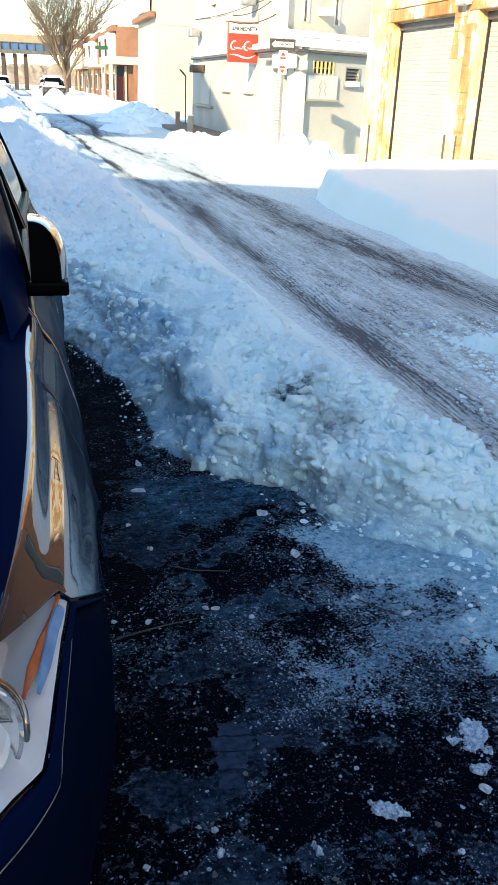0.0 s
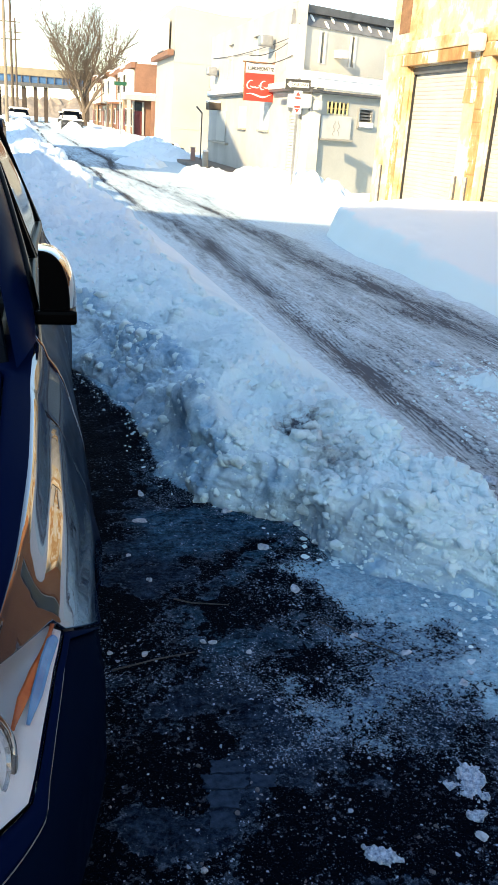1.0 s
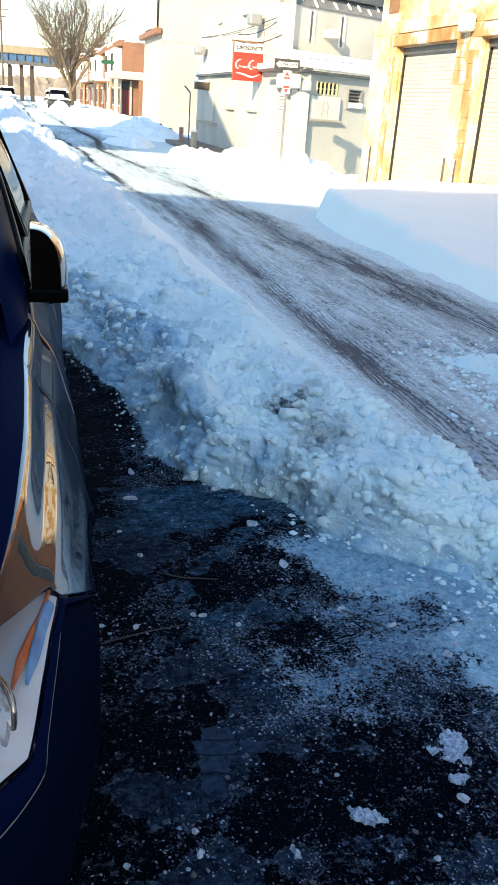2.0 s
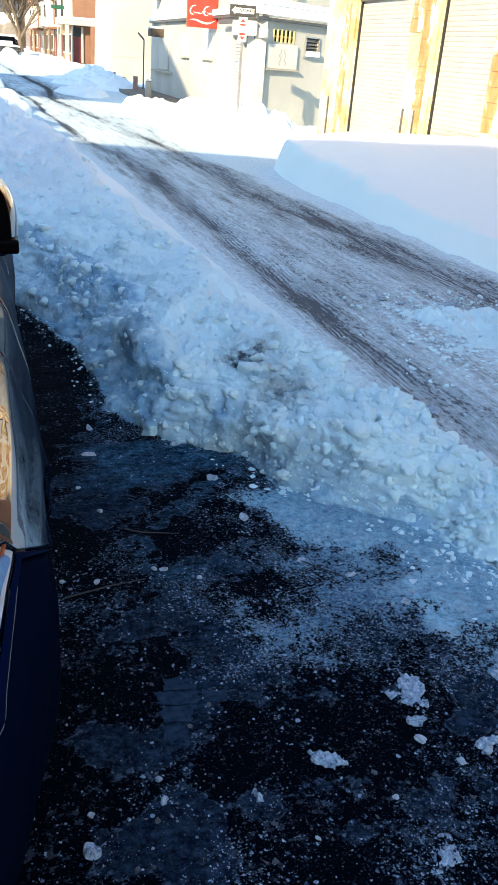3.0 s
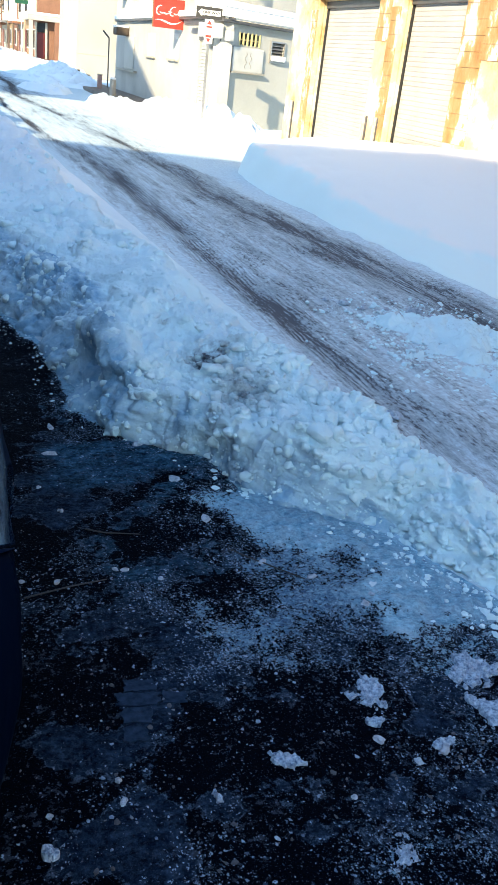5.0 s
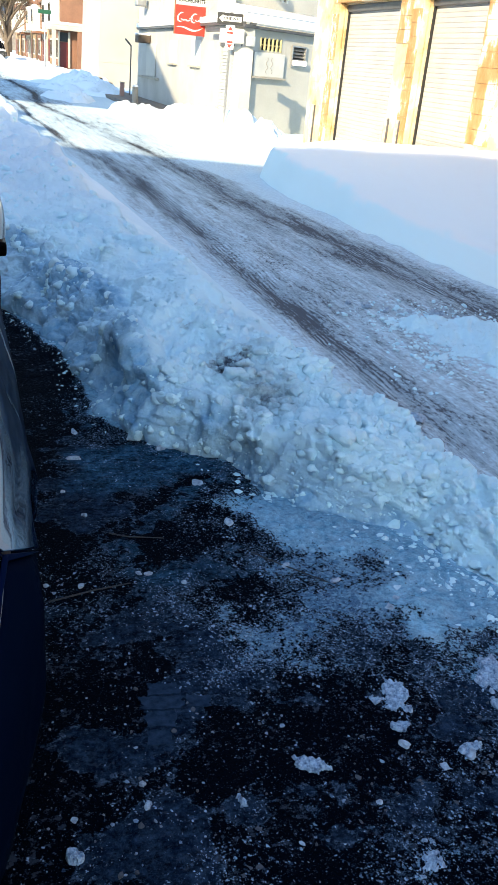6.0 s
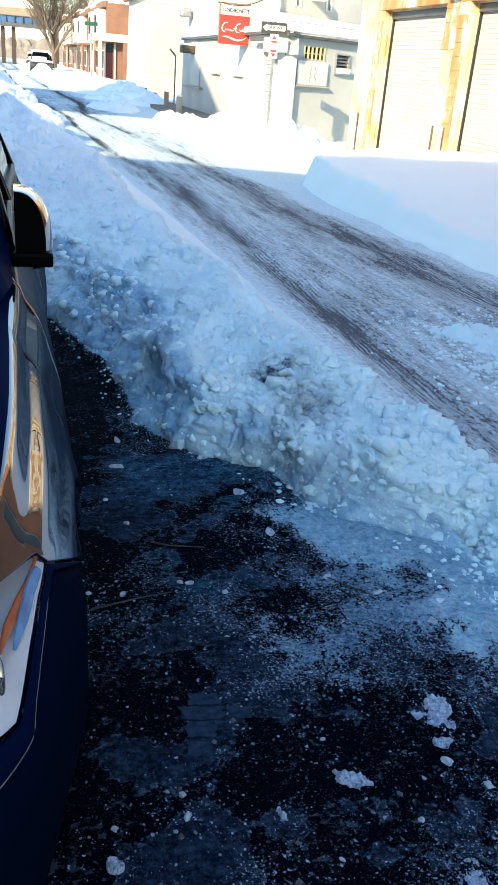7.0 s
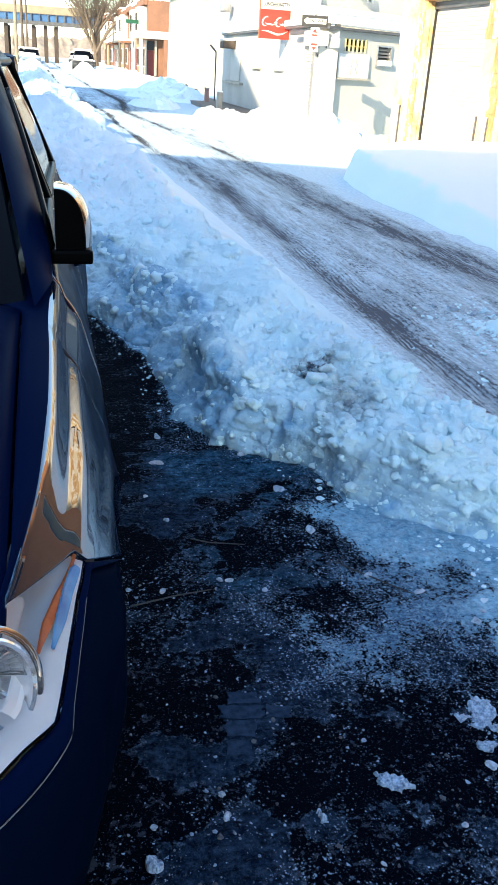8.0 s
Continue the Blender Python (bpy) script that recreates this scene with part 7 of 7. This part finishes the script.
crumbs("snow_crumbs", "loose crumbs of snow thrown between the wheel ruts", ((3.35, 4.55, 0.34, 0.55, 1500), (3.15, 5.35, 0.22, 0.22, 500), (2.95, 4.35, 0.26, 0.5, 700), (3.6, 5.1, 0.2, 0.4, 500)), 37, 0.003, 0.022, snow_mat, bay_only=False)

# ---- thin sticks on the asphalt ----
stick_bark = worn("wet_bark", (0.034, 0.038, 0.045), (0.016, 0.019, 0.024), 9, 0.7, 0.3, 120)
for pts in (((0.44, 2.61), (0.50, 2.575), (0.63, 2.545)), ((0.19, 2.22), (0.34, 2.26), (0.46, 2.28)), ((0.92, 2.40), (1.0, 2.31), (1.13, 2.17))):
    ob = part("stick", tube([(x, y, 0.008) for x, y in pts], [0.003, 0.0026, 0.002], 6), stick_bark)
    tagged(ob, "thin bare stick frozen to the asphalt", "stick", group="sticks on the asphalt")


# ---- broken chunks lying on the bank ----
def rough_shapes(level, count=14):
    """Angular, pitted lumps of radius about one."""
    base = bmesh.new()
    bmesh.ops.create_icosphere(base, subdivisions=level, radius=1.0)
    faces = np.array([[v.index for v in f.verts] for f in base.faces])
    out = []
    for i in range(count):
        off = Vector((i * 5.3, i * 2.9, i * 1.7))
        out.append([(v.co * (1 + 0.75 * noise.noise(v.co * 0.9 + off) + 0.40 * noise.noise(v.co * 2.1 + off) + 0.22 * noise.noise(v.co * 4.6 + off)))[:] for v in base.verts])
    base.free()
    return np.array(out), faces


chunk_shapes = {False: rough_shapes(2), True: rough_shapes(4)}
def chunks(name, label, count, seed, low, high, mat, weight):
    rng = np.random.default_rng(seed)
    px, py, pz, patchy = (a.ravel() for a in bank_skin)
    w = weight(px, py, pz, patchy)
    pick = rng.choice(len(px), size=count, p=w / w.sum())
    bv, bf = chunk_shapes[high > 0.06]
    r = low + (high - low) * rng.random(count) ** 3.5
    shape = bv[rng.integers(0, len(bv), count)] * rng.uniform(0.7, 1.3, (count, 1, 3))
    turn = rng.random(count) * 6.283
    c, s = np.cos(turn)[:, None], np.sin(turn)[:, None]
    x, y, z = shape[..., 0], shape[..., 1], shape[..., 2]
    x, y = x * c - y * s, x * s + y * c
    tilt = rng.uniform(-0.6, 0.6, count)
    ct, st = np.cos(tilt)[:, None], np.sin(tilt)[:, None]
    y, z = y * ct - z * st, y * st + z * ct
    verts = np.stack([px[pick][:, None] + x * r[:, None], py[pick][:, None] + y * r[:, None], pz[pick][:, None] + (z * 0.8 - 0.25) * r[:, None]], -1).reshape(-1, 3)
    faces = (bf[None] + (np.arange(count) * bv.shape[1])[:, None, None]).reshape(-1, 3)
    me = bpy.data.meshes.new(name)
    me.vertices.add(len(verts))
    me.vertices.foreach_set("co", verts.astype(np.float32).ravel())
    me.loops.add(faces.size)
    me.loops.foreach_set("vertex_index", faces.astype(np.int32).ravel())
    me.polygons.add(len(faces))
    me.polygons.foreach_set("loop_start", np.arange(0, faces.size, 3, dtype=np.int32))
    me.polygons.foreach_set("loop_total", np.full(len(faces), 3, dtype=np.int32))
    me.update(calc_edges=True)
    me.polygons.foreach_set("use_smooth", [True] * len(faces))
    me.materials.append(mat)
    me.attributes.new("dirt", "FLOAT", "POINT").data.foreach_set("value", bank_dirt(*verts.T).astype(np.float32))
    tagged(new(name, me), label, "snow chunks", kind="stuff")


def on_top(x, y, z, patchy):
    back_part = (x - crest_x(y)) / np.maximum(0.2, back_x(y) - crest_x(y))
    return sstep(6.2, 4.0, y) * sstep(1.2, 1.8, y) * (0.08 + patchy ** 2) * (0.10 + sstep(0.18, 0.36, z)) * (1 - 0.93 * sstep(0.15, 0.6, back_part)) + 0.55 * sstep(3.2, 2.4, y) * sstep(1.3, 1.8, y) * sstep(0.02, 0.08, z) * (1 - 0.6 * sstep(0.3, 0.8, back_part))


def at_foot(x, y, z, patchy):
    return sstep(0.16, 0.0, z) * (x < crest_x(y)) * sstep(5.2, 3.0, y) * sstep(0.9, 1.6, y)


def on_face(x, y, z, patchy):
    back_part = (x - crest_x(y)) / np.maximum(0.2, back_x(y) - crest_x(y))
    return sstep(6.2, 4.2, y) * sstep(1.0, 1.6, y) * (0.25 + patchy) * sstep(0.03, 0.12, z) * (1 - 0.95 * sstep(0.05, 0.45, back_part)) * (0.35 + 0.65 * sstep(0.12, 0.30, z)) * (0.35 + 0.65 * sstep(2.4, 3.4, y)) * (0.15 + sstep(-0.3, 0.3, fbm(x * 3.1, y * 3.1, 3, 47)))


def along_far(x, y, z, patchy):
    return sstep(4.5, 7, y) * sstep(32, 14, y) * (0.2 + patchy) * sstep(0.2, 0.4, z)


chunks("snow_chunks", "broken chunks of snow on the ploughed bank", 1700, 3, 0.004, 0.030, snow_mat, on_top)
chunks("snow_chunks", "large broken chunks of snow near the crest", 45, 13, 0.025, 0.060, snow_mat, on_top)
chunks("snow_chunks", "loose broken lumps over the face of the bank", 1500, 31, 0.004, 0.034, snow_mat, on_face)
chunks("snow_chunks", "small crumbs at the foot of the bank", 1100, 6, 0.004, 0.022, snow_mat, at_foot)
chunks("snow_chunks", "chunks of snow on the far stretch of the bank", 900, 9, 0.008, 0.050, snow_mat, along_far)
